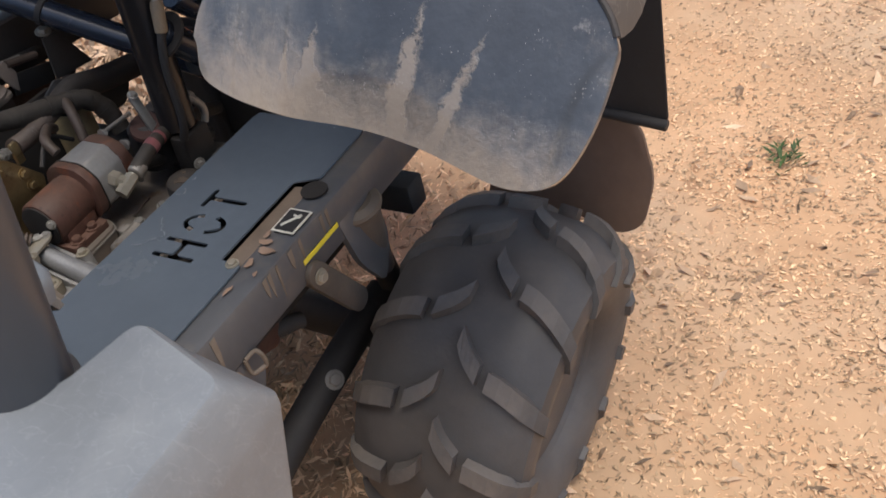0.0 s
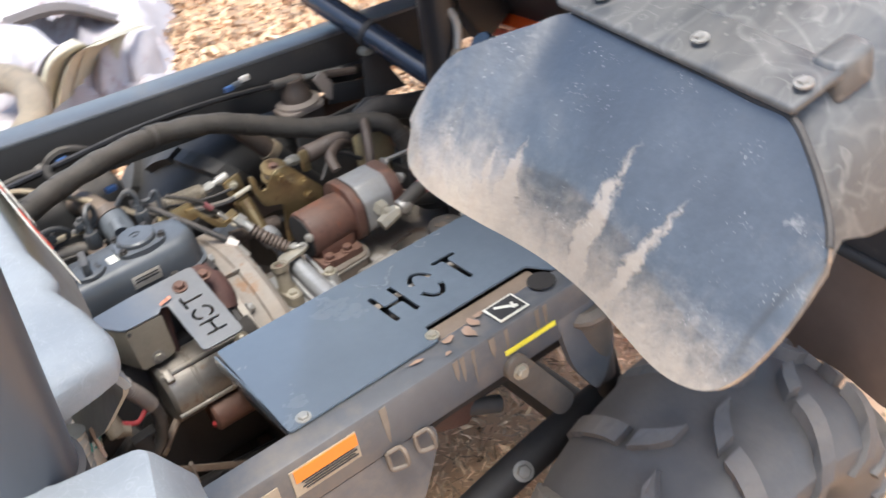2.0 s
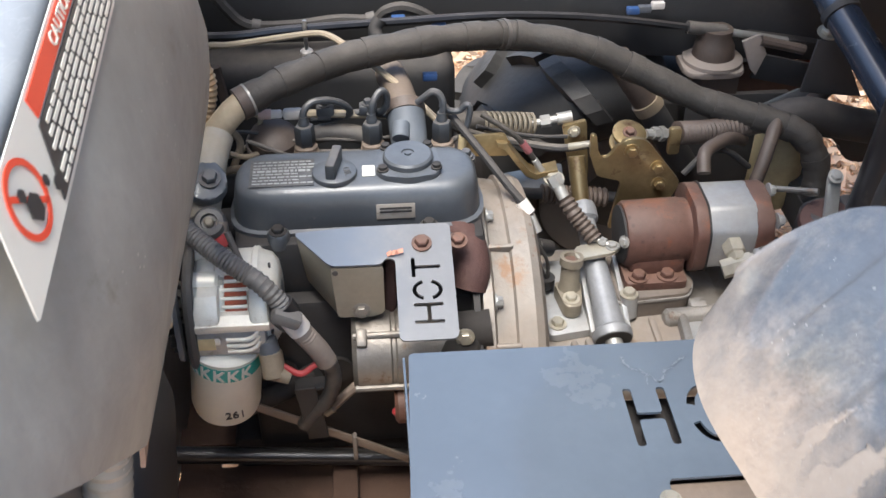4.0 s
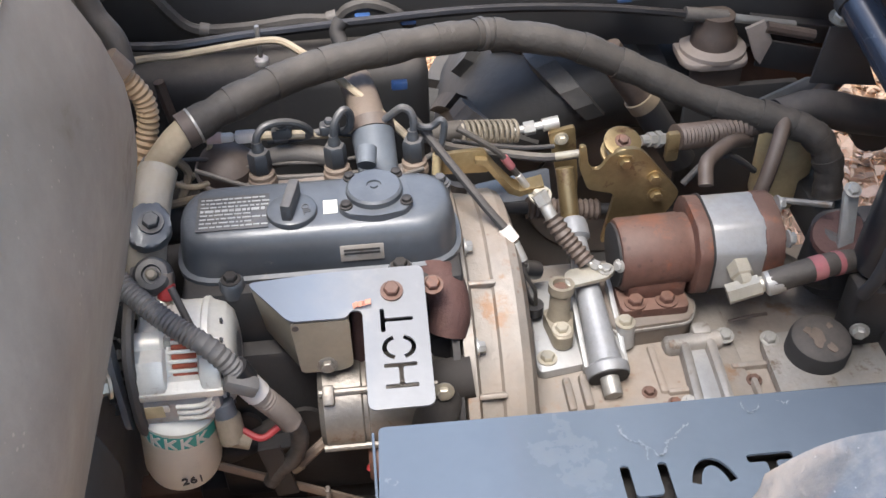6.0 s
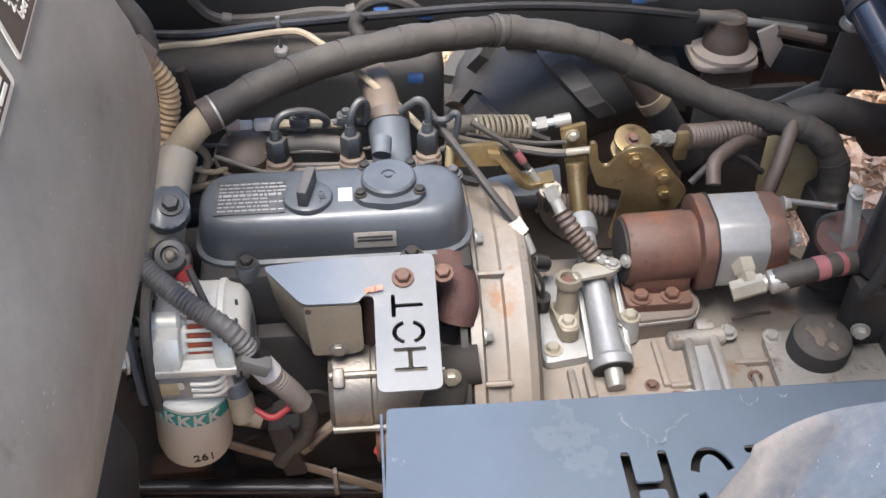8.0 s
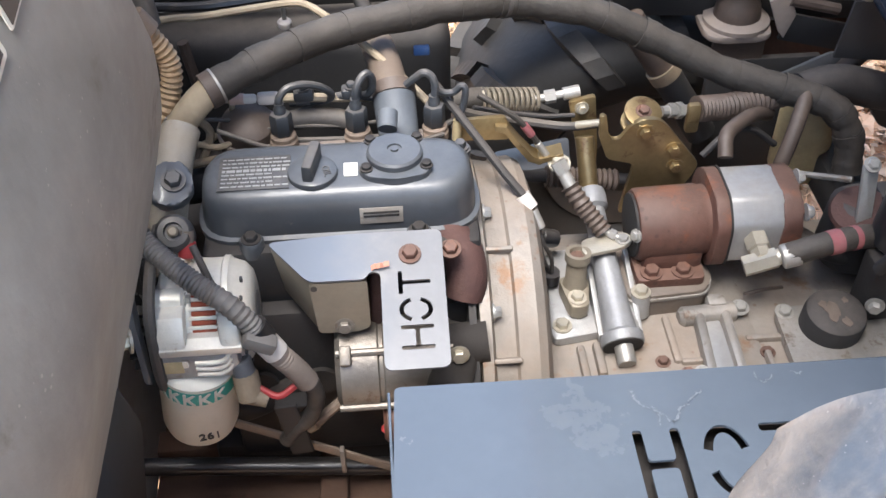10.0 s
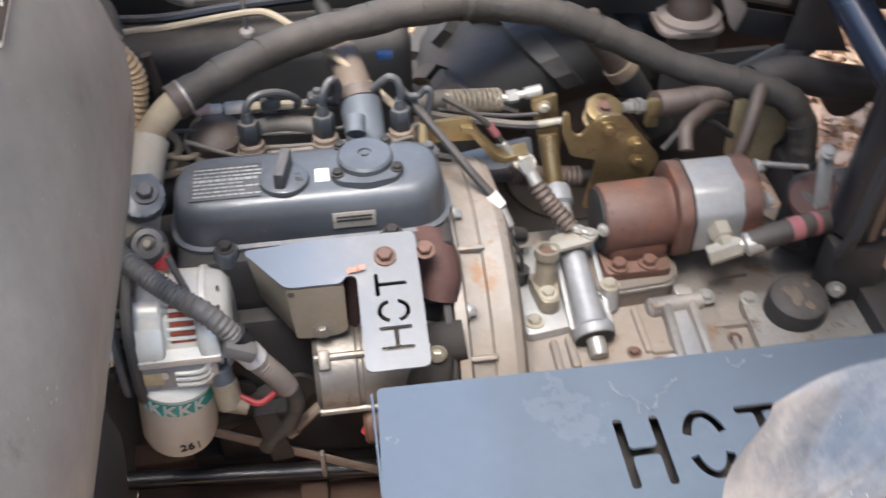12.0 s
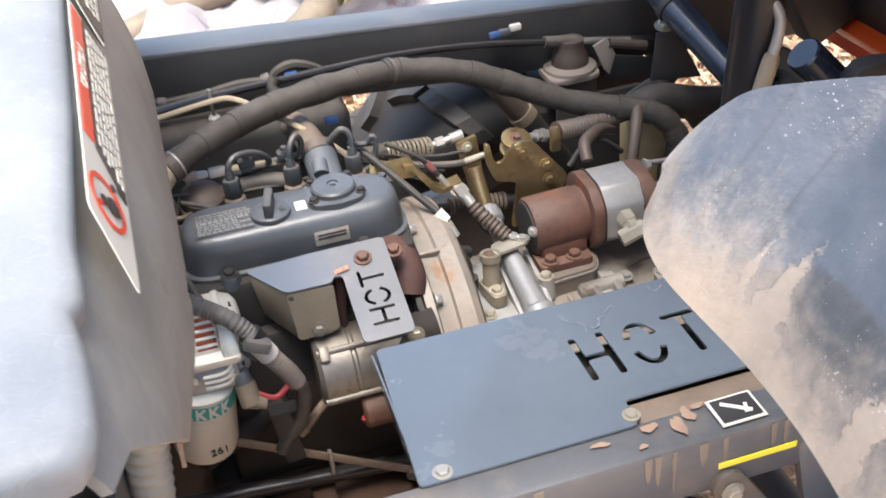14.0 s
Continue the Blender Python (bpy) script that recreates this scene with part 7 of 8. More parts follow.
    for pts, r, m_, lab in (([(-0.225, 0.575, 0.835), (-0.19, 0.585, 0.826), (-0.15, 0.580, 0.815), (-0.10, 0.585, 0.812), (-0.04, 0.59, 0.806), (0.03, 0.60, 0.81)], 0.0026, M_GREYHOSE, "thin grey wire behind the injectors"),
                            ([(-0.205, 0.58, 0.86), (-0.185, 0.60, 0.84), (-0.195, 0.60, 0.81), (-0.215, 0.59, 0.795), (-0.235, 0.57, 0.80)], 0.0034, M_TANHOSE, "loose tan wire behind the engine"),
                            ([(-0.23, 0.56, 0.815), (-0.205, 0.565, 0.803), (-0.18, 0.57, 0.806), (-0.15, 0.575, 0.798)], 0.0036, M_TANHOSE, "loose tan wire behind the engine"),
                            ([(0.10, 0.62, 0.80), (0.14, 0.63, 0.783), (0.19, 0.635, 0.77), (0.23, 0.64, 0.765)], 0.0030, M_RUBBER, "thin black wire above the linkage"),
                            ([(0.39, 0.60, 0.72), (0.42, 0.61, 0.745), (0.46, 0.63, 0.735), (0.50, 0.64, 0.70)], 0.0045, M_RUBBER, "black wire behind the pump")):
        cable("wire", lab, pts, r, m_)
    cable("stay_rod", "thin rusty stay rod behind the engine", [(-0.248, 0.70, 0.862), (-0.240, 0.70, 0.795)], 0.007, M_BOOT, (), "rod")
    root = thing("tie_strip", "straight dusty tan steel strip low in the engine bay", "strip", (-0.10, 0.335, 0.52))
    bm = B()
    p, q = V(-0.262, 0.335, 0.620), V(0.09, 0.335, 0.402)
    box(bm, (0, 0, 0), ((q - p).length, 0.004, 0.0125), 0.0012)
    bm.transform(plane_frame((p + q) / 2, q - p, (0, 1, 0)))
    part("strip", bm, M_DUCT, root)
    bm = B()
    box(bm, (-0.083, 0.330, 0.503), (0.006, 0.010, 0.045), 0.002)
    part("strip_clip", bm, M_DUSTED, root)
    bm = B()
    box(bm, (0.045, 0.326, 0.430), (0.055, 0.012, 0.016), 0.003, pose(0, 0, 0, 0, 30, 0))
    part("strip_sleeve", bm, M_GREYHOSE, root)
    cable("low_pipe", "black pipe running low along the near side", [(-0.42, 0.362, 0.480), (-0.25, 0.36, 0.466), (-0.1, 0.357, 0.453), (0.05, 0.354, 0.440), (0.20, 0.35, 0.43)], 0.0115, M_BLACKPIPE, (), "pipe")
    cable("drain_hose", "short black hose behind the oil filter", [(-0.125, 0.372, 0.600), (-0.15, 0.37, 0.586), (-0.178, 0.37, 0.568), (-0.215, 0.375, 0.545), (-0.25, 0.39, 0.51)], 0.014, M_RUBBER, (), "hose")
    cable("starter_lead", "dusty tan lead to the starter motor", [(-0.118, 0.328, 0.574), (-0.105, 0.33, 0.582), (-0.085, 0.333, 0.602), (-0.06, 0.34, 0.62)], 0.0062, M_DUCT, (((-0.118, 0.328, 0.574), (-0.108, 0.33, 0.580), 0.0085, M_TAN),))
    cable("suction_hose", "dusty grey suction hose", [(0.404, 0.56, 0.748), (0.408, 0.58, 0.765), (0.425, 0.60, 0.765), (0.462, 0.64, 0.75), (0.50, 0.68, 0.72)], 0.0095, M_BOOT, (), "hose")
    cable("return_hose", "dusty grey return hose", [(0.49, 0.60, 0.66), (0.51, 0.62, 0.71), (0.53, 0.65, 0.75), (0.545, 0.68, 0.76)], 0.010, M_BOOT, (), "hose")
    cable("lower_hose", "dusty black hose below the pump", [(0.48, 0.50, 0.675), (0.526, 0.475, 0.66), (0.60, 0.48, 0.632), (0.70, 0.5, 0.60)], 0.013, M_TAPE, (), "hose")
    cable("rear_hose", "thick black hose running to the rear", [(0.545, 0.70, 0.738), (0.60, 0.71, 0.742), (0.68, 0.72, 0.715), (0.80, 0.74, 0.68)], 0.026, M_RUBBER, (), "hose")
    cable("tan_wire", "loose tan wire behind the engine", [(-0.245, 0.535, 0.80), (-0.20, 0.56, 0.79), (-0.16, 0.565, 0.785), (-0.10, 0.56, 0.775)], 0.005, M_TAN)
    cable("tan_wire", "loose tan wire behind the engine", [(-0.22, 0.56, 0.85), (-0.21, 0.57, 0.82), (-0.222, 0.56, 0.79)], 0.005, M_TAN)
    for c, s in (((-0.166, 0.60, 0.844), (0.022, 0.010, 0.011)), ((-0.142, 0.60, 0.8435), (0.026, 0.012, 0.0145))):
        bm = B()
        box(bm, c, s, 0.004)
        tagged(part("plug_connector", bm, M_WHITEPL), "pale plastic plug connector on a wire", "connector")
    for c, m in (((0.004, 0.79, 0.879), M_BLUE), ((0.062, 0.79, 0.872), M_BLUE), ((0.042, 0.69, 0.84), M_BLUE), ((0.355, 0.83, 0.860), M_BLUE), ((0.372, 0.83, 0.862), M_FOGGED), ((0.392, 0.832, 0.866), M_WHITEPL)):
        bm = B()
        box(bm, c, (0.020, 0.010, 0.011), 0.002)
        tagged(part("plug", bm, m), {M_BLUE: "blue plastic connector on the loom", M_FOGGED: "grey plastic connector on the loom"}.get(m, "white plastic connector on the loom"), "connector")
    bm = B()
    cyl(bm, (-0.126, 0.742, 0.905), (-0.126, 0.742, 0.86), 0.003, None, 8)
    clip = tagged(part("cable_clip", bm, M_ZINC), "plated cable clip hanging from the loom", "clip")
    bm = B()
    lathe(bm, [(0.007, 0), (0.009, 0.003), (0.009, 0.009), (0.006, 0.012)], Matrix.Translation((-0.126, 0.742, 0.850)), 14)
    part("clip_head", bm, M_WHITEPL, clip, "pale plastic clip head")


build_hoses()


def build_rear_bits():
    # rubber engine mount on the far side
    root = thing("engine_mount", "dusty grey mount with a round rubber block", "mount", (0.49, 0.83, 0.72))
    bm = B()
    lathe(bm, [(0.030, 0), (0.033, 0.01), (0.030, 0.03), (0.024, 0.04), (0.024, 0.055)], Matrix.Translation((0.488, 0.828, 0.772)), 24)
    part("rubber_block", bm, M_BOOT, root)
    bm = B()
    prism(bm, rounded([(0.438, 0.785), (0.532, 0.785), (0.532, 0.87), (0.438, 0.87)], 0.024, 6), Matrix.Translation((0, 0, 0.768)), 0.010, 0.003)
    part("top_plate", bm, M_DUSTED, root, "dust-covered rounded plate")
    bm = B()
    box(bm, (0.488, 0.80, 0.722), (0.075, 0.008, 0.085), 0.003)
    part("bracket", bm, M_BOOT, root)
    bm = B()
    lathe(bm, [(0.020, 0), (0.046, 0.001), (0.046, 0.007), (0.034, 0.012)], Matrix.Translation((0.488, 0.828, 0.772)), 28)
    part("washer", bm, M_DUSTED, root)
    # far shock absorber
    root = thing("shock_absorber", "dusty brown shock absorber below the far rail", "shock absorber", (0.4, 0.78, 0.6))
    bm = B()
    cyl(bm, (0.328, 0.794, 0.805), (0.380, 0.785, 0.728), 0.020, None, 18)
    part("body", bm, M_BOOT, root)
    bm = B()
    cyl(bm, (0.378, 0.785, 0.731), (0.388, 0.783, 0.717), 0.0235, None, 18)
    part("collar", bm, M_TAN, root)
    bm = B()
    cyl(bm, (0.386, 0.783, 0.72), (0.45, 0.775, 0.62), 0.022, None, 16)
    part("rod_cover", bm, M_RUBBER, root)
    # yellow filter
    root = thing("hydraulic_filter", "dull yellow canister filter behind the pump", "filter", (0.56, 0.72, 0.56))
    bm = B()
    lathe(bm, [(0.036, 0), (0.040, 0.01), (0.040, 0.12), (0.036, 0.13), (0.018, 0.135)], Matrix.Translation((0.585, 0.735, 0.575)), 28)
    part("canister", bm, M_YFILTER, root)
    # valve block with lever at the rear
    root = thing("control_valve", "black control valve with a small plated lever", "valve", (0.56, 0.5, 0.62))
    bm = B()
    lathe(bm, [(0.04, 0), (0.045, 0.01), (0.040, 0.08), (0.03, 0.09)], Matrix.Translation((0.565, 0.50, 0.63)), 20)
    body = part("body", bm, M_RUBBER, root)
    bm = B()
    box(bm, (0.60, 0.49, 0.70), (0.05, 0.06, 0.07), 0.01)
    part("head", bm, M_RUBBER, body)
    bm = B()
    lathe(bm, [(0.035, 0), (0.032, 0.006)], Matrix.Translation((0.552, 0.485, 0.715)) @ basis((-0.3, -0.3, 1)), 20)
    part("cover", bm, M_RUST_DARK, root)
    bm = B()
    prism(bm, rounded([(-0.009, -0.045), (0.009, -0.045), (0.010, 0.04), (-0.008, 0.04)], 0.005), plane_frame((0.551, 0.48, 0.745), (1, 0, 0), (0.0, 0.35, 1)), 0.005, 0.001)
    lever = part("lever", bm, M_ZINC, root)
    bm = B()
    bolt(bm, (0.552, 0.490, 0.782), (0, -0.6, 1), 0.007, 0.007)
    part("bolt", bm, M_ZINC, lever)
    bm = B()
    cyl(bm, (0.485, 0.545, 0.73), (0.54, 0.50, 0.752), 0.0042, None, 10)
    part("rod", bm, M_STARTER, root)
    bm = B()
    box(bm, (0.585, 0.425, 0.65), (0.07, 0.04, 0.09), 0.006)
    side = part("side_block", bm, M_BLOCK, root)
    bm = B()
    bolt(bm, (0.56, 0.40, 0.64), (-0.4, -1, 0), 0.008, 0.01)
    part("bolt", bm, M_ZINC, side)
    # brackets on the far rail
    root = thing("rail_bracket", "folded dark steel bracket on the far rail", "bracket", (0.58, 0.8, 0.8))
    bm = B()
    f = plane_frame((0, 0.80, 0), (1, 0, 0), (0, 0, 1))
    prism(bm, [(0.519, 0.818), (0.544, 0.829), (0.560, 0.796), (0.549, 0.760), (0.540, 0.770)], f, 0.006, 0.001)
    part("cable_stop", bm, M_DUSTED, root, "dusty folded cable stop")
    bm = B()
    box(bm, (0.605, 0.822, 0.752), (0.10, 0.006, 0.042), 0.001, pose(0, 0, 0, 0, 14, 0))
    part("web", bm, M_FRAME_DARK, root)
    bm = B()
    box(bm, (0.60, 0.845, 0.800), (0.12, 0.03, 0.006), 0.001, pose(0, 0, 0, 0, 10, 0))
    part("lip", bm, M_FRAME_DARK, root)
    bm = B()
    prism(bm, [(0.612, 0.842), (0.648, 0.840), (0.70, 0.745), (0.603, 0.757)], plane_frame((0, 0.75, 0), (1, 0, 0), (0, 0, 1)), 0.005, 0.001)
    part("gusset", bm, M_FRAME_DARK, root, "black triangular gusset plate")
    bm = B()
    bolt(bm, (0.630, 0.762, 0.846), (0, -0.3, 1), 0.011, 0.010)
    part("bolt", bm, M_BRASS, root)
    bm = B()
    cyl(bm, (0.548, 0.80, 0.818), (0.618, 0.80, 0.800), 0.008, None, 10)
    part("cable_end", bm, M_BOOT, root)
    root = thing("splash_guard", "rust-brown dusty panel behind the transmission", "guard", (0.60, 0.87, 0.65))
    bm = B()
    box(bm, (0.595, 0.868, 0.690), (0.17, 0.006, 0.11), 0.002)
    part("panel", bm, M_PAN, root)
    bm = B()
    prism(bm, rounded([(0.545, 0.706), (0.618, 0.742), (0.655, 0.728), (0.600, 0.676)], 0.004), plane_frame((0, 0.785, 0), (1, 0, 0), (0, 0, 1)), 0.005, 0.001)
    part("grey_strip", bm, M_FOGGED, root, "flat grey steel strip")
    bm = B()
    cyl(bm, (0.600, 0.762, 0.690), (0.665, 0.77, 0.762), 0.013, None, 12)
    part("stay", bm, M_BOOT, root)
    root = thing("rear_sill", "red painted steel sill across the rear", "sill", (0.97, 0.78, 0.745))
    bm = B()
    box(bm, (0.985, 0.80, 0.775), (0.05, 0.30, 0.050), 0.004)
    part("bar", bm, M_DECAL_R, root)
    # lift cylinder
    root = thing("lift_cylinder", "black hydraulic lift cylinder raising the cargo bed", "hydraulic cylinder", (0.59, 0.44, 0.72))
    bm = B()
    cyl(bm, (0.588, 0.445, 0.70), (0.60, 0.42, 1.16), 0.034, None, 24, 0.004)
    part("barrel", bm, M_BLACKPIPE, root)
    bm = B()
    cyl(bm, (0.60, 0.42, 1.14), (0.606, 0.41, 1.42), 0.018, None, 18)
    part("piston_rod", bm, M_ZINC, root)
    bm = B()
    tube(bm, [(0.548, 0.40, 0.70), (0.553, 0.388, 0.745), (0.558, 0.385, 0.835), (0.569, 0.385, 0.88), (0.582, 0.385, 0.908)], 0.0078, 12)
    part("hose", bm, M_RUBBER, root)
    bm = B()
    lathe(bm, [(0.0085, 0), (0.0115, 0.002), (0.0118, 0.045), (0.0105, 0.052), (0.0078, 0.056)], Matrix.Translation((0.580, 0.385, 0.902)) @ basis((0.26, 0, 1)), 18)
    part("ferrule", bm, M_TAN, root, "dusty plated hose ferrule")
    bm = B()
    tube(bm, [(0.594, 0.385, 0.955), (0.602, 0.388, 0.985), (0.603, 0.392, 1.005), (0.597, 0.40, 1.022)], 0.0075, 12)
    part("hose_fitting", bm, M_ZINC, root, "dusty plated hose elbow")
    bm = B()
    tube(bm, [(0.606, 0.43, 0.764), (0.625, 0.43, 0.738), (0.642, 0.43, 0.712), (0.644, 0.43, 0.695), (0.636, 0.43, 0.678)], 0.0075, 12)
    elbow = part("lower_elbow", bm, M_ZINC, root, "bright plated elbow fitting")
    for p, q, r in (((0.600, 0.43, 0.772), (0.609, 0.43, 0.760), 0.0115), ((0.616, 0.43, 0.750), (0.626, 0.43, 0.737), 0.0115)):
        bm = B()
        cyl(bm, p, q, r, None, 6, 0.001)
        part("nut", bm, M_ZINC, elbow)


build_rear_bits()


# ---- wheels ----
def build_wheel(c, side, label, R=0.315, foot=0.0, rubber=None, block=None, lean=0.11):
    rubber, block = rubber or M_TYRE, block or M_LUG
    root = thing("wheel", label, "wheel", (c[0], c[1], foot), "rear wheels")
    w = 0.28
    m = Matrix.Translation(c) @ basis((0, side, side * lean))
    bm = B()
    def crown(z):
        return R - 0.024 - 0.030 * (abs(z) / 0.135) ** 4

    zs = [-0.132 + 0.264 * k / 16 for k in range(17)]
    wall = [(0.150, 0.104), (0.158, 0.122), (0.178, 0.140), (0.208, 0.151), (0.235, 0.152), (0.254, 0.146)]
    prof = [(r, -z) for r, z in wall] + [(crown(z), z) for z in zs] + wall[::-1]
    lathe(bm, prof, m, 72)
    tyre = part("tyre", bm, rubber, root, "muddy black tyre with chunky lugs")

    def lug_mesh(s, shoulder):
        """A curved block of rubber: the inner ones on the crown, the shoulder ones folding down the side wall."""
        bm = B()
        rows = []
        if shoulder:
            line = [(0.066, crown(0.066) + 0.020), (0.086, crown(0.086) + 0.020), (0.106, crown(0.106) + 0.020), (0.126, crown(0.126) + 0.020), (0.146, R - 0.046), (0.160, R - 0.072), (0.161, R - 0.100)]
            foot_line = [(z, crown(z) - 0.008) for z, _ in line[:4]] + [(0.132, R - 0.066), (0.140, R - 0.080), (0.146, R - 0.104)]
        else:
            line = [(z, crown(z) + 0.020) for z in (0.006, 0.016, 0.026, 0.038, 0.050)]
            foot_line = [(z, crown(z) - 0.008) for z, _ in line]
        for i, ((z, top), (zb, base)) in enumerate(zip(line, foot_line)):
            t = i / (len(line) - 1)
            a, half = (0.12 + 0.20 * t ** 1.5, 0.062 + 0.012 * t) if shoulder else (-0.05 + 0.15 * t ** 0.8, 0.062)
            ring = []
            for r, da, zz in ((base, -half, zb), (top, -half * 0.80, z), (top, half * 0.80, z), (base, half, zb)):
                ring.append(bm.verts.new((r * math.cos(a + da), r * math.sin(a + da), s * zz)))
            rows.append(ring)
        for p, q in zip(rows, rows[1:]):
            for j in range(3):
                bm.faces.new((p[j], p[j + 1], q[j + 1], q[j]))
        bm.faces.new(rows[0])
        bm.faces.new(rows[-1][::-1])
        bmesh.ops.recalc_face_normals(bm, faces=bm.faces)
        me = bpy.data.meshes.new("lug")
        bm.to_mesh(me)
        bm.free()
        me.materials.append(block)
        return me

    n = 13
    for s in (-1, 1):
        for shoulder in (False, True):
            me = lug_mesh(s, shoulder)
            for k in range(n):
                ob = new("lug", me)
                ob.parent = tyre
                ob.matrix_world = m @ Matrix.Rotation(2 * math.pi * (k + (0.5 if s > 0 else 0)) / n, 4, "Z")
    bm = B()
    lathe(bm, [(0.03, 0.05), (0.085, 0.05), (0.105, 0.03), (0.132, 0.03), (0.142, 0.09), (0.148, 0.108), (0.156, 0.114), (0.158, 0.108), (0.151, 0.09), (0.146, -w / 2 + 0.03), (0.02, -w / 2 + 0.04)], m, 48)
    rim = part("rim", bm, M_TYRE, root, "muddy dark steel rim")
    for k in range(4):
        a = math.pi / 2 * k + 0.4
        bm = B()
        bolt(bm, m @ V(0.055 * math.cos(a), 0.055 * math.sin(a), 0.05), m.to_3x3() @ V(0, 0, 1), 0.010, 0.014)
        part("wheel_nut", bm, M_ZINC, rim)


build_wheel((0.515, -0.190, 0.318), -1, "muddy rear tyre with chunky lugs on a dark rim", lean=0.19)
build_wheel((0.40, 1.035, 0.455), 1, "black rear tyre with chunky lugs under the far rail", 0.325, 0.13, M_TYRE_DARK, M_LUG_DARK)


def build_suspension():
    root = thing("trailing_arm", "dusty black suspension arm behind the near tyre", "suspension arm", (0.4, 0.0, 0.4))
    bm = B()
    tube(bm, [(0.52, 0.02, 0.45), (0.43, 0.03, 0.43), (0.27, 0.05, 0.376), (0.10, 0.06, 0.32)], 0.030, 14)
    part("arm", bm, M_FRAME_DARK, root)
    bm = B()
    bolt(bm, (0.33, 0.018, 0.415), (-0.3, -0.8, 0.6), 0.012, 0.01)
    part("bolt", bm, M_ZINC, root)
    bm = B()
    cyl(bm, (0.47, -0.01, 0.70), (0.50, -0.02, 0.50), 0.024, 0.022, 18)
    part("bump_stop", bm, M_FRAME_DARK, root)
    bm = B()
    cyl(bm, (0.54, -0.05, 0.315), (0.54, 0.92, 0.36), 0.04, None, 18)
    part("axle", bm, M_FRAME_DARK, root)
    bm = B()
    lathe(bm, [(0.03, -0.08), (0.10, -0.06), (0.11, 0), (0.10, 0.06), (0.03, 0.08)], Matrix.Translation((0.54, 0.45, 0.34)) @ basis((0, 1, 0)), 24)
    part("differential", bm, M_FRAME_DARK, root)


build_suspension()


# ---- mud flap and fender ----
FLAP_N = V(-0.78, 0, 0.63).normalized()
FLAP_V = V(0.63, 0, 0.78).normalized()


def flap_point(y, v, lift=0.0):
    return FLAP_N * (0.56 + lift) + FLAP_V * v + V(0, y, 0)


def flap_surface(u, t):
    """The flap's face: u from its inner end (0) to its outer end (1), t from the lower edge (0) to the joint (1)."""
    lo = [(-0.086, 0.990), (-0.094, 0.966), (-0.112, 0.952), (-0.150, 0.944), (-0.21, 0.943), (-0.28, 0.944), (-0.34, 0.941), (-0.40, 0.931), (-0.446, 0.918), (-0.485, 0.907), (-0.515, 0.905), (-0.542, 0.912), (-0.562, 0.932), (-0.580, 0.975), (-0.592, 1.035)]
    hi = [(-0.084, 1.000), (-0.087, 1.025), (-0.096, 1.050), (-0.113, 1.076), (-0.150, 1.103), (-0.20, 1.137), (-0.25, 1.166), (-0.33, 1.160), (-0.42, 1.149), (-0.475, 1.141), (-0.515, 1.136), (-0.545, 1.112), (-0.566, 1.090), (-0.583, 1.068), (-0.593, 1.045)]
    k = min(int(u * 14), 13)
    f = u * 14 - k

    def curve(pts):
        p = [Vector(pts[max(0, min(14, k + j))]) for j in (-1, 0, 1, 2)]
        return 0.5 * (2 * p[1] + (p[2] - p[0]) * f + (2 * p[0] - 5 * p[1] + 4 * p[2] - p[3]) * f * f + (3 * p[1] - p[0] - 3 * p[2] + p[3]) * f ** 3)

    (ya, va), (yb, vb) = curve(lo), curve(hi)
    y, v = ya + (yb - ya) * t, va + (vb - va) * t
    bow = 0.018 * math.sin(math.pi * t) * math.sin(math.pi * min(1, max(0, (y + 0.085) / -0.508))) - 0.006 * (1 - t)
    bow += 0.002 * noise.noise(V(y * 9, v * 9, 0))
    flat_y = y
    p = flap_point(y, v, bow)
    # the inner end curls forwards
    w = max(0.0, min(1.0, (y + 0.27) / 0.17))
    p += V(-0.354, -0.627, 0.461) * (0.106 * w * w * (3 - 2 * w))
    return p, v, flat_y


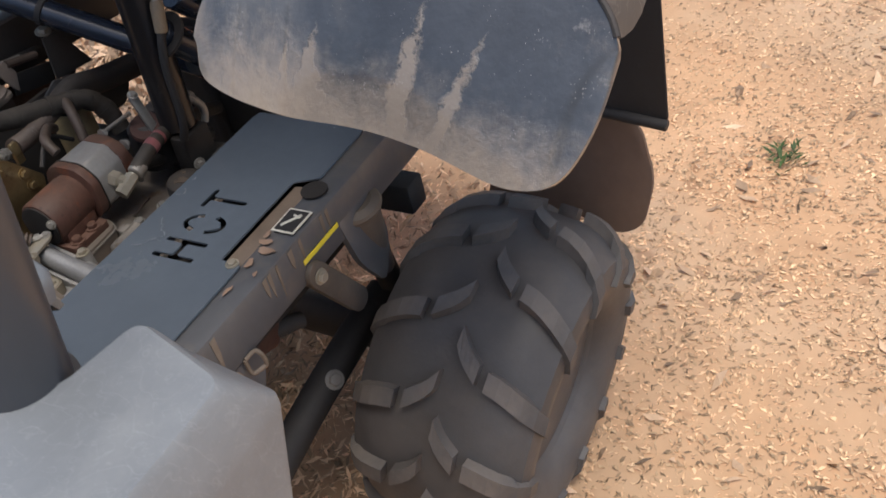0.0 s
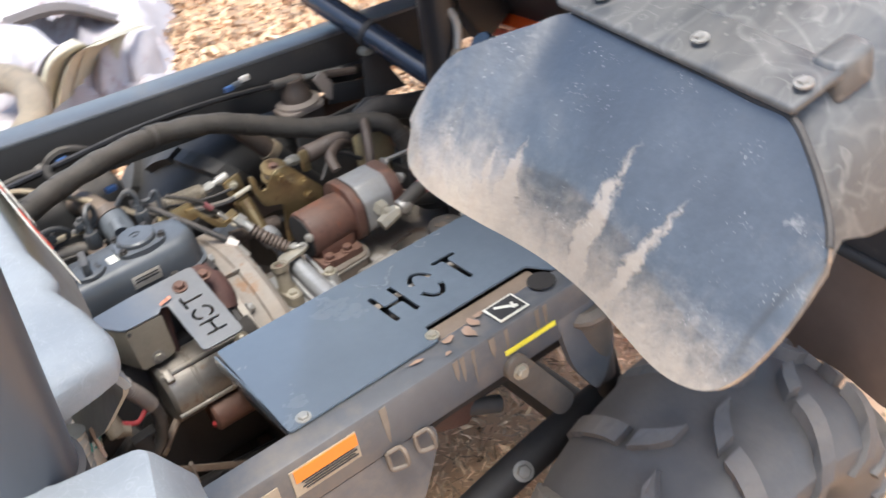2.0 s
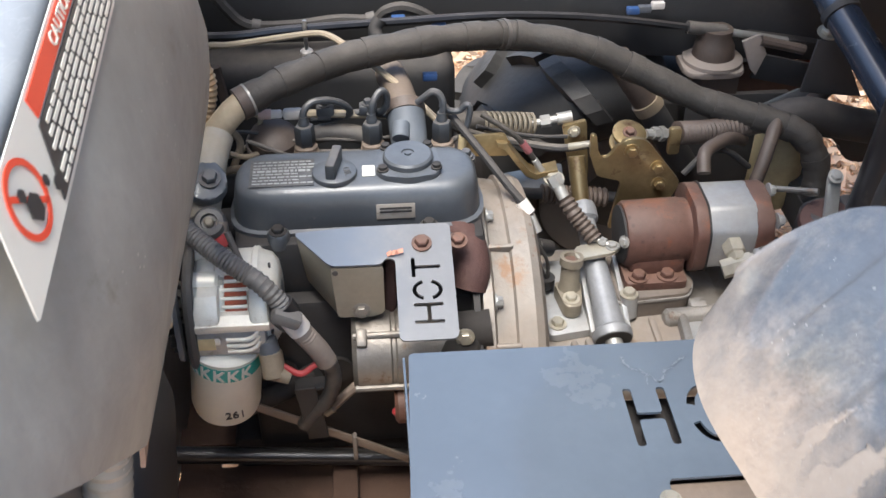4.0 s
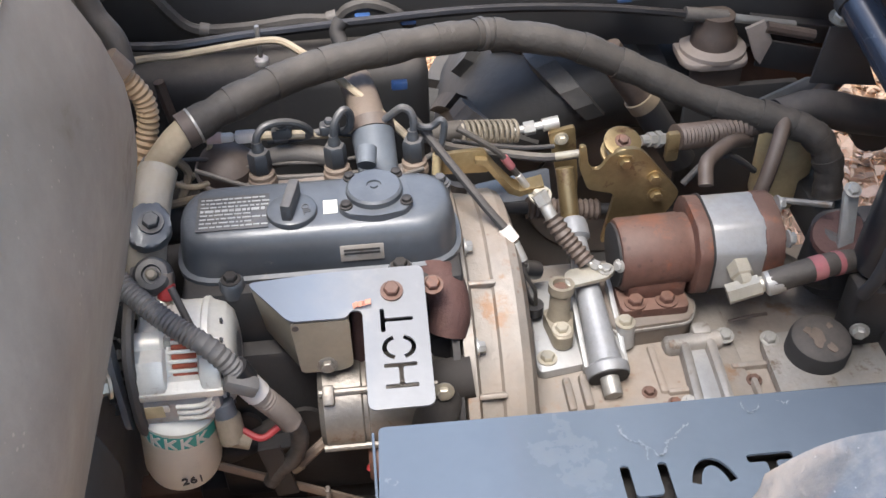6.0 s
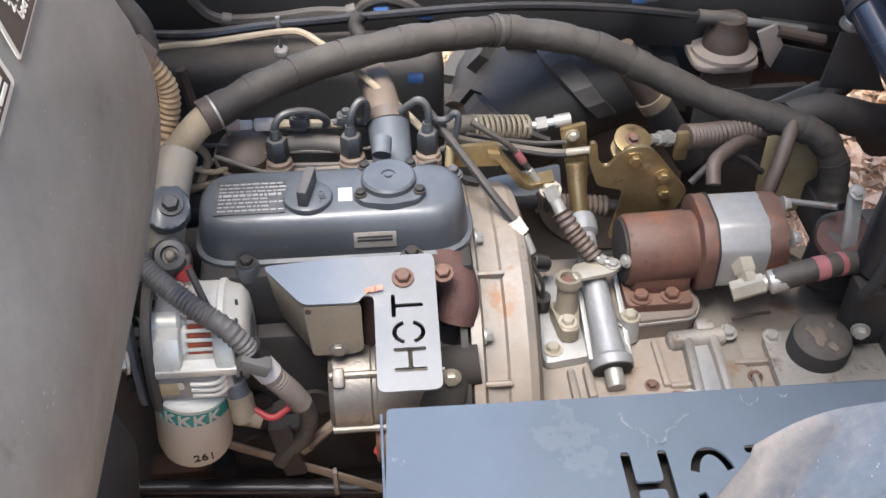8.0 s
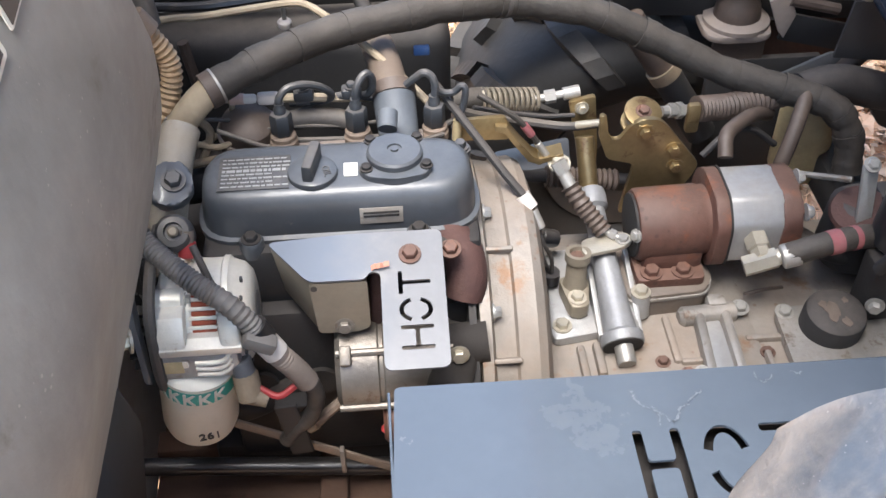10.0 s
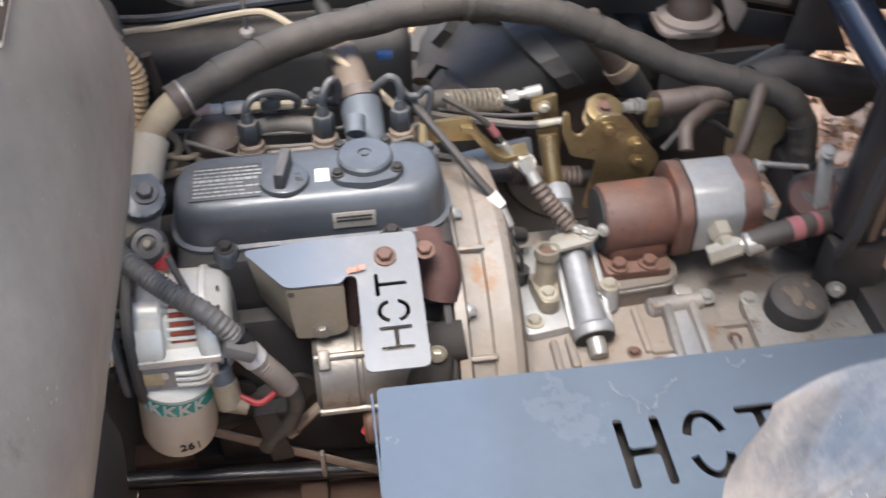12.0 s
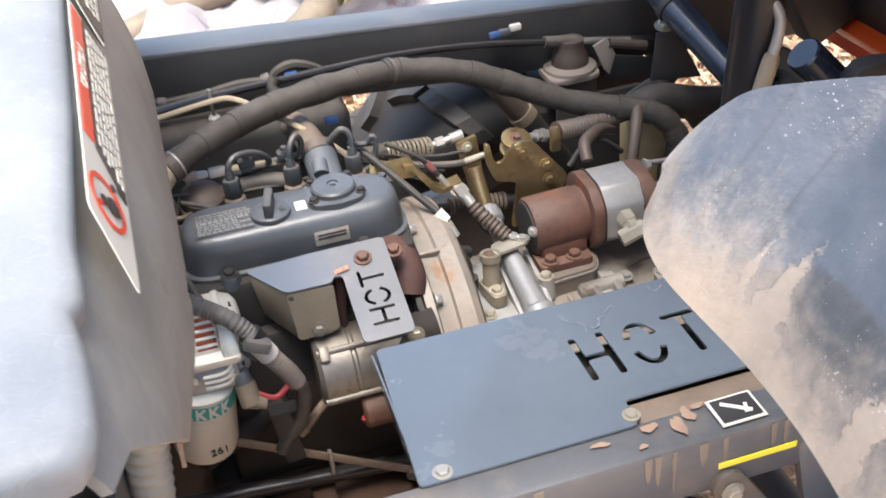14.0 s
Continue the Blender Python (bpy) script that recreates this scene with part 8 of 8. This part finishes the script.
def build_fender():
    root = thing("rear_fender", "faded black plastic fender with a muddy rubber flap", "fender", (0.5, -0.35, 1.1))
    rows, flat = [], []
    for i in range(17):
        row, frow = [], []
        for k in range(85):
            p, v, y0 = flap_surface(k / 84, i / 16)
            row.append(p)
            frow.append(((y0 + 0.085) / -0.508, (v - 0.905) / 0.262))
        rows.append(row)
        flat += frow
    bm = B()
    grid_sheet(bm, rows, 0.006, FLAP_N)
    lay = bm.loops.layers.uv.new("flat")
    bm.verts.index_update()
    for face in bm.faces:
        for loop in face.loops:
            loop[lay].uv = flat[loop.vert.index % len(flat)]
    part("mud_flap", bm, M_FLAP, root, "black rubber flap streaked with dried mud", 60)
    bm = B()
    tube(bm, [flap_surface(0.44 + 0.022 * k, 1.0)[0] + FLAP_N * 0.002 for k in range(25)], 0.0036, 8, 2)
    part("piping", bm, M_RUBBER, root, "black rubber piping along the joint")
    # fender: an arch going back from the top of the flap
    prof = [(0.285, 1.232), (0.30, 1.250), (0.335, 1.262), (0.42, 1.285), (0.52, 1.295), (0.62, 1.285), (0.72, 1.25), (0.80, 1.19), (0.85, 1.11)]
    prof = [(p.x, p.y) for p in smooth_path([(x, z, 0) for x, z in prof], 3)]
    rows = []
    for x, z in prof:
        row = []
        for y, dz in ((-0.22, -0.012), (-0.25, 0.0), (-0.33, 0.006), (-0.42, 0.004), (-0.475, -0.004), (-0.515, -0.022), (-0.540, -0.055), (-0.550, -0.10)):
            t = max(0.0, min(1.0, (x - 0.30) / 0.35))
            skirt = 1.0 if dz > -0.05 else 1.25 + 0.45 * math.sin(math.pi * min(1.0, t * 2)) - 0.6 * max(0.0, t - 0.3)
            row.append(V(x, y, z + dz * skirt))
        rows.append(row)
    bm = B()
    grid_sheet(bm, rows, 0.005, V(0, 0, 1))
    part("arch", bm, M_FENDER, root, "faded black plastic arch", 50)
    # reinforcing bracket along the joint
    a, b = flap_point(-0.245, 1.166, 0.012), flap_point(-0.530, 1.134, 0.012)
    f = plane_frame((a + b) / 2 + V(0.022, 0, 0.016), b - a, V(1, 0, 0.2))
    bm = B()
    box(bm, (-0.008, 0.010, -0.009), ((b - a).length + 0.002, 0.065, 0.010), 0.004, None, 3)
    box(bm, ((b - a).length / 2 - 0.022, 0.052, -0.020), (0.030, 0.048, 0.040), 0.008, None, 3)
    bm.transform(f)
    pieces("joint_bar", bm, M_FENDER, root)
    for y in (-0.28, -0.405, -0.515):
        bm = B()
        c = flap_point(y, 1.158 - 0.11 * (-0.28 - y), 0.012) + V(0.025, 0, 0.020)
        lathe(bm, [(0.008, 0), (0.008, 0.002)], Matrix.Translation(c) @ basis((-0.2, 0, 1)), 14)
        lathe(bm, [(0.0048, 0.002), (0.0048, 0.005)], Matrix.Translation(c) @ basis((-0.2, 0, 1)), 6)
        part("bolt", bm, M_ZINC, root)
    # rear flap and the liner above it
    bm = B()
    f = plane_frame((0.768, 0, 0), (0, 1, 0), (0.15, 0, 1))
    prism(bm, rounded([(-0.03, 0.44), (-0.082, 0.555), (-0.165, 0.653), (-0.253, 0.650), (-0.345, 0.640), (-0.372, 0.530), (-0.350, 0.430), (-0.305, 0.405), (-0.197, 0.440), (-0.105, 0.43)], 0.03, 5), f, 0.008, 0.002)
    part("rear_flap", bm, M_BROWNFLAP, root, "dusty brown inner face of the rear flap")
    bm = B()
    prism(bm, rounded([(-0.16, 0.69), (-0.228, 0.735), (-0.282, 0.83), (-0.42, 0.91), (-0.42, 0.68), (-0.292, 0.690)], 0.01, 3), plane_frame((0.800, 0, 0), (0, 1, 0), (0, 0, 1)), 0.006, 0.001)
    part("inner_liner", bm, M_RUBBER, root, "black inner liner")
    bm = B()
    cyl(bm, (0.795, -0.20, 0.704), (0.795, -0.42, 0.676), 0.010, None, 12, 0.002)
    part("flap_bar", bm, M_FRAME_DARK, root, "dark steel bar holding the flap")


build_fender()


# ---- raised cargo bed ----
def build_bed():
    root = thing("cargo_bed", "raised orange steel cargo bed, tipped up at its rear hinge", "cargo bed", (0.97, 0.42, 0.78))
    tilt = Matrix.Translation((0.965, 0.42, 0.785)) @ pose(0, 0, 0, 0, 60, 0)
    # local: x from the hinge (0) to the front (-1.38), y across, z up from the floor

    def bed_part(name, bm, material, label=""):
        bm.transform(tilt)
        return part(name, bm, material, root, label)

    bm = B()
    box(bm, (-0.69, 0, 0.02), (1.38, 1.50, 0.012), 0.003)
    bed_part("floor_panel", bm, M_FRAME_DARK, "dark painted underside")
    for y in (-0.30, 0.30):
        bm = B()
        box(bm, (-0.69, y, -0.03), (1.30, 0.06, 0.09), 0.005)
        bed_part("floor_beam", bm, M_FRAME_DARK)
    for x in (-0.25, -0.7, -1.15):
        bm = B()
        box(bm, (x, 0, -0.005), (0.05, 1.44, 0.04), 0.004)
        bed_part("cross_beam", bm, M_FRAME_DARK)
    bm = B()
    box(bm, (-0.01, 0, 0.01), (0.03, 1.50, 0.05), 0.005)
    bed_part("rear_sill", bm, M_ORANGE, "red-orange rear sill")
    for y in (-0.755, 0.755):
        bm = B()
        box(bm, (-0.69, y, 0.175), (1.40, 0.03, 0.30), 0.010)
        bed_part("side_panel", bm, M_ORANGE, "glossy orange side panel")
        bm = B()
        box(bm, (-0.69, y, 0.335), (1.42, 0.05, 0.035), 0.010)
        bed_part("top_rail", bm, M_ORANGE)
        bm = B()
        box(bm, (-0.69, y, 0.012), (1.38, 0.035, 0.030), 0.004)
        bed_part("side_sill", bm, M_RAIL, "dusty black sill")
    bm = B()
    box(bm, (-1.40, 0, 0.175), (0.03, 1.50, 0.30), 0.012)
    bed_part("front_panel", bm, M_ORANGE, "glossy orange front panel")
    bm = B()
    box(bm, (0.01, 0, 0.175), (0.03, 1.50, 0.29), 0.012)
    bed_part("tailgate", bm, M_ORANGE)
    bm = B()
    box(bm, (-1.16, -0.7725, 0.09), (0.05, 0.003, 0.085))
    lab = bed_part("no_step_label", bm, M_DECAL_K, "black label with white words")
    f = plane_frame((-1.16, -0.7748, 0.105), (1, 0, 0), (0, 0, 1))
    bm = text_mesh("NO", 0.026, f)
    bm.transform(tilt)
    part("words", bm, M_DECAL_W, lab)
    bm = text_mesh("STEP", 0.020, plane_frame((-1.16, -0.7748, 0.070), (1, 0, 0), (0, 0, 1)))
    bm.transform(tilt)
    part("words", bm, M_DECAL_W, lab)
    for k in range(6):
        bm = B()
        box(bm, (-1.0 + 0.085 * k, -0.773, 0.215), (0.06, 0.004, 0.10), 0.002, pose(0, 0, 0, 0, 6, 0))
        bed_part("badge", bm, M_CHROME, "plain silver badge shape")
    bm = B()
    tube(bm, [(-1.34, -0.74, 0.0), (-1.34, -0.76, -0.10), (-1.30, -0.765, -0.14), (-1.14, -0.765, -0.14), (-1.10, -0.76, -0.10), (-1.10, -0.74, 0.0)], 0.013, 12, 5)
    bed_part("grab_handle", bm, M_PLASTIC, "worn grey tubular handle")
    bm = B()
    tube(bm, [(-0.12, -0.74, 0.0), (-0.12, -0.76, -0.06), (-0.09, -0.765, -0.08), (-0.04, -0.76, -0.06), (-0.04, -0.74, 0.0)], 0.010, 12, 4)
    bed_part("tie_loop", bm, M_PLASTIC)


build_bed()


# ---- seat-back moulding, post and seat ----
def build_moulding():
    root = thing("seat_back_moulding", "faded grey plastic moulding behind the seats with warning decals", "plastic moulding", (-0.35, 0.3, 0.9))

    def rise(y):
        return 0.155 * max(-0.02, min(0.45, y + 0.15))

    # pale top, a thick sheet with a rolled lip, from the far side to the notch at the post
    rows = []
    for y, xr, z in ((1.10, -0.234, 1.262), (0.60, -0.234, 1.262), (0.20, -0.232, 1.260), (-0.05, -0.234, 1.256), (-0.185, -0.240, 1.252), (-0.225, -0.2365, 1.249), (-0.240, -0.237, 1.248), (-0.250, -0.243, 1.247),
                     (-0.29, -0.236, 1.245), (-0.335, -0.233, 1.243), (-0.350, -0.236, 1.241), (-0.358, -0.243, 1.238), (-0.361, -0.260, 1.236), (-0.364, -0.288, 1.234), (-0.405, -0.298, 1.230), (-0.435, -0.300, 1.226)):
        z += rise(y)
        front = -0.305 if y > -0.17 else -0.305 - 0.085 * min(1.0, (-0.17 - y) / 0.19)
        row = [V(xr + 0.002, y, z - 0.016), V(xr + 0.003, y, z - 0.009), V(xr - 0.001, y, z - 0.003), V(xr - 0.009, y, z)]
        row += [V(xr - 0.009 + (front - xr + 0.009) * k / 5, y, z + 0.004 * math.sin(math.pi * k / 5) - 0.01 * (k / 5) ** 2) for k in range(1, 6)]
        row += [V(front - 0.01, y, z - 0.06)]
        rows.append(row)
    bm = B()
    grid_sheet(bm, rows, 0.006, V(0.3, 0, 1).normalized())
    part("ledge", bm, M_PLASTIC_L, root, "sun-bleached pale grey top ledge", 60)
    # near corner cap round the post: flat top, bevelled rear edge, darker brown-grey flank
    top = rounded([(-0.318, -0.446), (-0.253, -0.458), (-0.281, -0.549), (-0.43, -0.549), (-0.47, -0.50), (-0.44, -0.36), (-0.335, -0.345), (-0.330, -0.40)], 0.013, 5)
    mid = rounded([(-0.310, -0.436), (-0.236, -0.450), (-0.251, -0.551), (-0.43, -0.556), (-0.475, -0.50), (-0.445, -0.36), (-0.330, -0.345), (-0.320, -0.40)], 0.010, 5)
    low = rounded([(-0.310, -0.436), (-0.262, -0.450), (-0.285, -0.540), (-0.43, -0.545), (-0.475, -0.50), (-0.445, -0.36), (-0.330, -0.345), (-0.320, -0.40)], 0.010, 5)
    bm = B()
    loft(bm, [[(x, y, z) for x, y in ring] for ring, z in ((low, 1.03), (mid, 1.185), (mid, 1.193), (top, 1.231), ([(-0.36 + (x + 0.36) * 0.96, -0.47 + (y + 0.47) * 0.96) for x, y in top], 1.236))])
    bmesh.ops.triangulate(bm, faces=[f for f in bm.faces if len(f.verts) > 4])
    bm.normal_update()
    # steep faces towards -y take the darker, browner material
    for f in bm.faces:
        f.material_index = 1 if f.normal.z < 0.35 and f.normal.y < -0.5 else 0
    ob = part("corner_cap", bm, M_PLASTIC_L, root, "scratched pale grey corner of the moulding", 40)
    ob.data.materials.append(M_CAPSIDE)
    # dark upper band and rear face
    prof = [(1.25, -0.2345), (1.205, -0.2145), (1.195, -0.211), (1.16, -0.202), (1.12, -0.194), (1.07, -0.192), (1.03, -0.201), (0.98, -0.215), (0.93, -0.228), (0.88, -0.242), (0.80, -0.262)]

    def face_x(z):
        for (za, xa), (zb, xb) in zip(prof, prof[1:]):
            if z >= zb:
                return xa + (xb - xa) * max(0.0, min(1.0, (za - z) / (za - zb)))
        return prof[-1][1]

    rows = []
    for k in range(17):
        s = k / 16
        row = []
        for j in range(30):
            y = -0.345 + 0.05 * j
            top = 1.246 - 0.05 * max(0.0, -0.10 - y)
            low = min(1.20, 0.905 + 0.93 * max(0.0, -y))
            z = top - s * (top - low)
            yy = min(y, 0.235 + (1.20 - z) * 0.66 if z > 0.98 else 0.38 - (0.98 - z) * 0.7) if z < 1.20 else y
            row.append(V(face_x(z) - 0.022 * max(0.0, min(1.0, (-0.05 - y) / 0.12)), yy, z + rise(yy) * max(0.0, min(1.0, (z - 1.0) / 0.19))))
        rows.append(row)
    bm = B()
    grid_sheet(bm, rows, 0.006, V(1, 0, 0.15).normalized())
    part("rear_face", bm, M_PLASTIC, root, "matt dark grey rear face", 60)
    bm = B()
    box(bm, (-0.335, 0.37, 0.79), (0.012, 1.42, 0.78), 0.004)
    part("bulkhead", bm, M_PLASTIC, root)
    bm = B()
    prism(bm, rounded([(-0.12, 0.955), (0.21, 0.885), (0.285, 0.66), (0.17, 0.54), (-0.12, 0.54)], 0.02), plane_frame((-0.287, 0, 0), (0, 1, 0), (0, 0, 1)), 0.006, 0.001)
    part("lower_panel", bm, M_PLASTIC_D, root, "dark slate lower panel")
    # rusty notch at the lower corner
    bm = B()
    prism(bm, [(-0.02, 0.0), (0.012, 0.006), (0.0, 0.03)], plane_frame((-0.233, -0.01, 0.905), (0, 1, 0), (0, 0, 1)), 0.004)
    part("tab", bm, M_COPPER, root, "bent brown tab")
    # warning decals on the upper band
    f = plane_frame((-0.2205, 0.06, 1.2640), (0, -1, -0.155), (-0.28, 0, 1))
    # u runs towards the near side, v upwards; the face looks to the rear

    def rect(u, v, du, dv):
        return [(u - du / 2, v - dv / 2), (u + du / 2, v - dv / 2), (u + du / 2, v + dv / 2), (u - du / 2, v + dv / 2)]

    def flat(name, pts, material, lift, label=""):
        bm = B()
        prism(bm, pts, f @ Matrix.Translation((0, 0, lift * SIDE)), 0.0008)
        return part(name, bm, material, root, label)

    SIDE = 1.0 if (f.to_3x3() @ V(0, 0, 1)).x > 0 else -1.0
    flat("decal", rounded([(-0.022, -0.029), (0.255, -0.029), (0.225, 0.026), (-0.030, 0.026)], 0.004, 3), M_DECAL_W, 0.003, "cream warning decal")
    flat("decal_band", rect(0.062, 0.0175, 0.165, 0.013), M_DECAL_R, 0.0042, "red caution band")
    flat("decal_panel", [(-0.016, -0.025), (0.172, -0.025), (0.148, 0.009), (-0.022, 0.009)], M_DECAL_K, 0.0042, "black text panel")
    flat("decal", rounded([(-0.42, -0.029), (-0.038, -0.029), (-0.052, 0.026), (-0.42, 0.026)], 0.004, 3), M_DECAL_W, 0.003, "cream warning decal")
    flat("decal_band", rect(-0.24, 0.0185, 0.35, 0.011), M_DECAL_O, 0.0042, "orange caution band")
    flat("decal_panel", [(-0.41, -0.0265), (-0.042, -0.0265), (-0.052, 0.0115), (-0.41, 0.0115)], M_DECAL_K, 0.0042, "black text panel")
    bm = B()
    for k in range(6):
        u, j = -0.012, 0
        while u < 0.155 - 0.004 * (5 - k):
            du = 0.012 + 0.008 * ((j * 5 + k * 3) % 4) / 3
            prism(bm, rect(u + du / 2, 0.005 - 0.0052 * k, du - 0.003, 0.0026), f @ Matrix.Translation((0, 0, 0.0052 * SIDE)), 0.0006)
            u += du
            j += 1
    tagged(part("decal_print", bm, M_DECAL_W, root), "illegible print as bars", kind="stuff")
    turn = pose(0, 0, 0, 0, 180, 0) if SIDE < 0 else Matrix()
    for words, u, v in (("1. Do not carry", -0.094, 0.0060), ("cargo bed", -0.080, -0.0020), ("2. Do not travel", -0.094, -0.0100), ("bed in the raised", -0.098, -0.0180)):
        bm = text_mesh(words, 0.0098, f @ Matrix.Translation((u, v, 0.0052 * SIDE)) @ turn, 0.0004)
        part("words", bm, M_DECAL_W, root)
    bm = text_mesh("CAUTION", 0.012, f @ Matrix.Translation((0.06, 0.0175, 0.0052 * SIDE)) @ turn, 0.0004)
    part("words", bm, M_DECAL_W, root)
    bm = B()
    ring_m = f @ Matrix.Translation((0.198, 0.002, 0.0042 * SIDE))
    lathe(bm, [(0.0180, -0.0003), (0.0218, -0.0003), (0.0218, 0.0003), (0.0180, 0.0003), (0.0180, -0.0003)], Matrix(), 32)
    bmesh.ops.delete(bm, geom=[f for f in bm.faces if len(f.verts) > 8], context="FACES_ONLY")
    bmesh.ops.remove_doubles(bm, verts=bm.verts, dist=1e-6)
    box(bm, (0, 0, 0), (0.040, 0.0035, 0.0006), 0, pose(0, 0, 0, 0, 0, 45))
    bm.transform(ring_m)
    part("prohibition_ring", bm, M_DECAL_R, root, "red ring with a bar")
    bm = B()
    for u, v, s in ((0.0, -0.006, 0.012), (0.004, 0.006, 0.006), (-0.03, -0.018, 0.007), (-0.022, -0.008, 0.005)):
        prism(bm, [(u + s * 0.7 * math.cos(k), v + s * 0.7 * math.sin(k)) for k in (0, 1, 2, 3, 4, 5)], ring_m @ Matrix.Translation((0, 0, 0.0008 * SIDE)), 0.0006)
    pieces("decal_symbol", bm, M_DECAL_K, root, "black pictogram shape")
    # tube below the panel
    bm = B()
    tube(bm, [(-0.258, -0.012, 0.945), (-0.272, -0.025, 0.85), (-0.300, -0.04, 0.70), (-0.315, -0.05, 0.55)], 0.021, 16, 8, 0.002, 0.010)
    part("support_tube", bm, M_PLASTIC, root, "dusty grey support tube")


build_moulding()


def build_post():
    root = thing("roll_bar_post", "thick grey painted roll bar post through the moulding", "roll bar", (-0.320, -0.413, 1.2))
    d = V(0.03, -0.19, 1.0).normalized()
    p = V(-0.320, -0.413, 1.222)
    bm = B()
    cyl(bm, p - d * 0.12, p + d * 0.85, 0.0297, None, 40)
    part("post", bm, M_POST, root)
    bm = B()
    lathe(bm, [(0.034, -0.02), (0.034, 0.004), (0.030, 0.006)], Matrix.Translation(p) @ basis(d), 32)
    part("grommet", bm, M_RUBBER, root)


build_post()


def build_seat():
    root = thing("driver_seat", "seat back in a camouflage cloth cover", "seat", (-0.45, -0.1, 0.75))
    bm = B()
    box(bm, (-0.46, -0.13, 0.98), (0.15, 0.46, 0.46), 0.05, pose(0, 0, 0, 0, -6, 0), 4)
    part("seat_back", bm, M_CAMO, root)
    bm = B()
    box(bm, (-0.74, -0.13, 0.80), (0.5, 0.5, 0.14), 0.05, None, 4)
    part("seat_cushion", bm, M_CAMO, root)


build_seat()
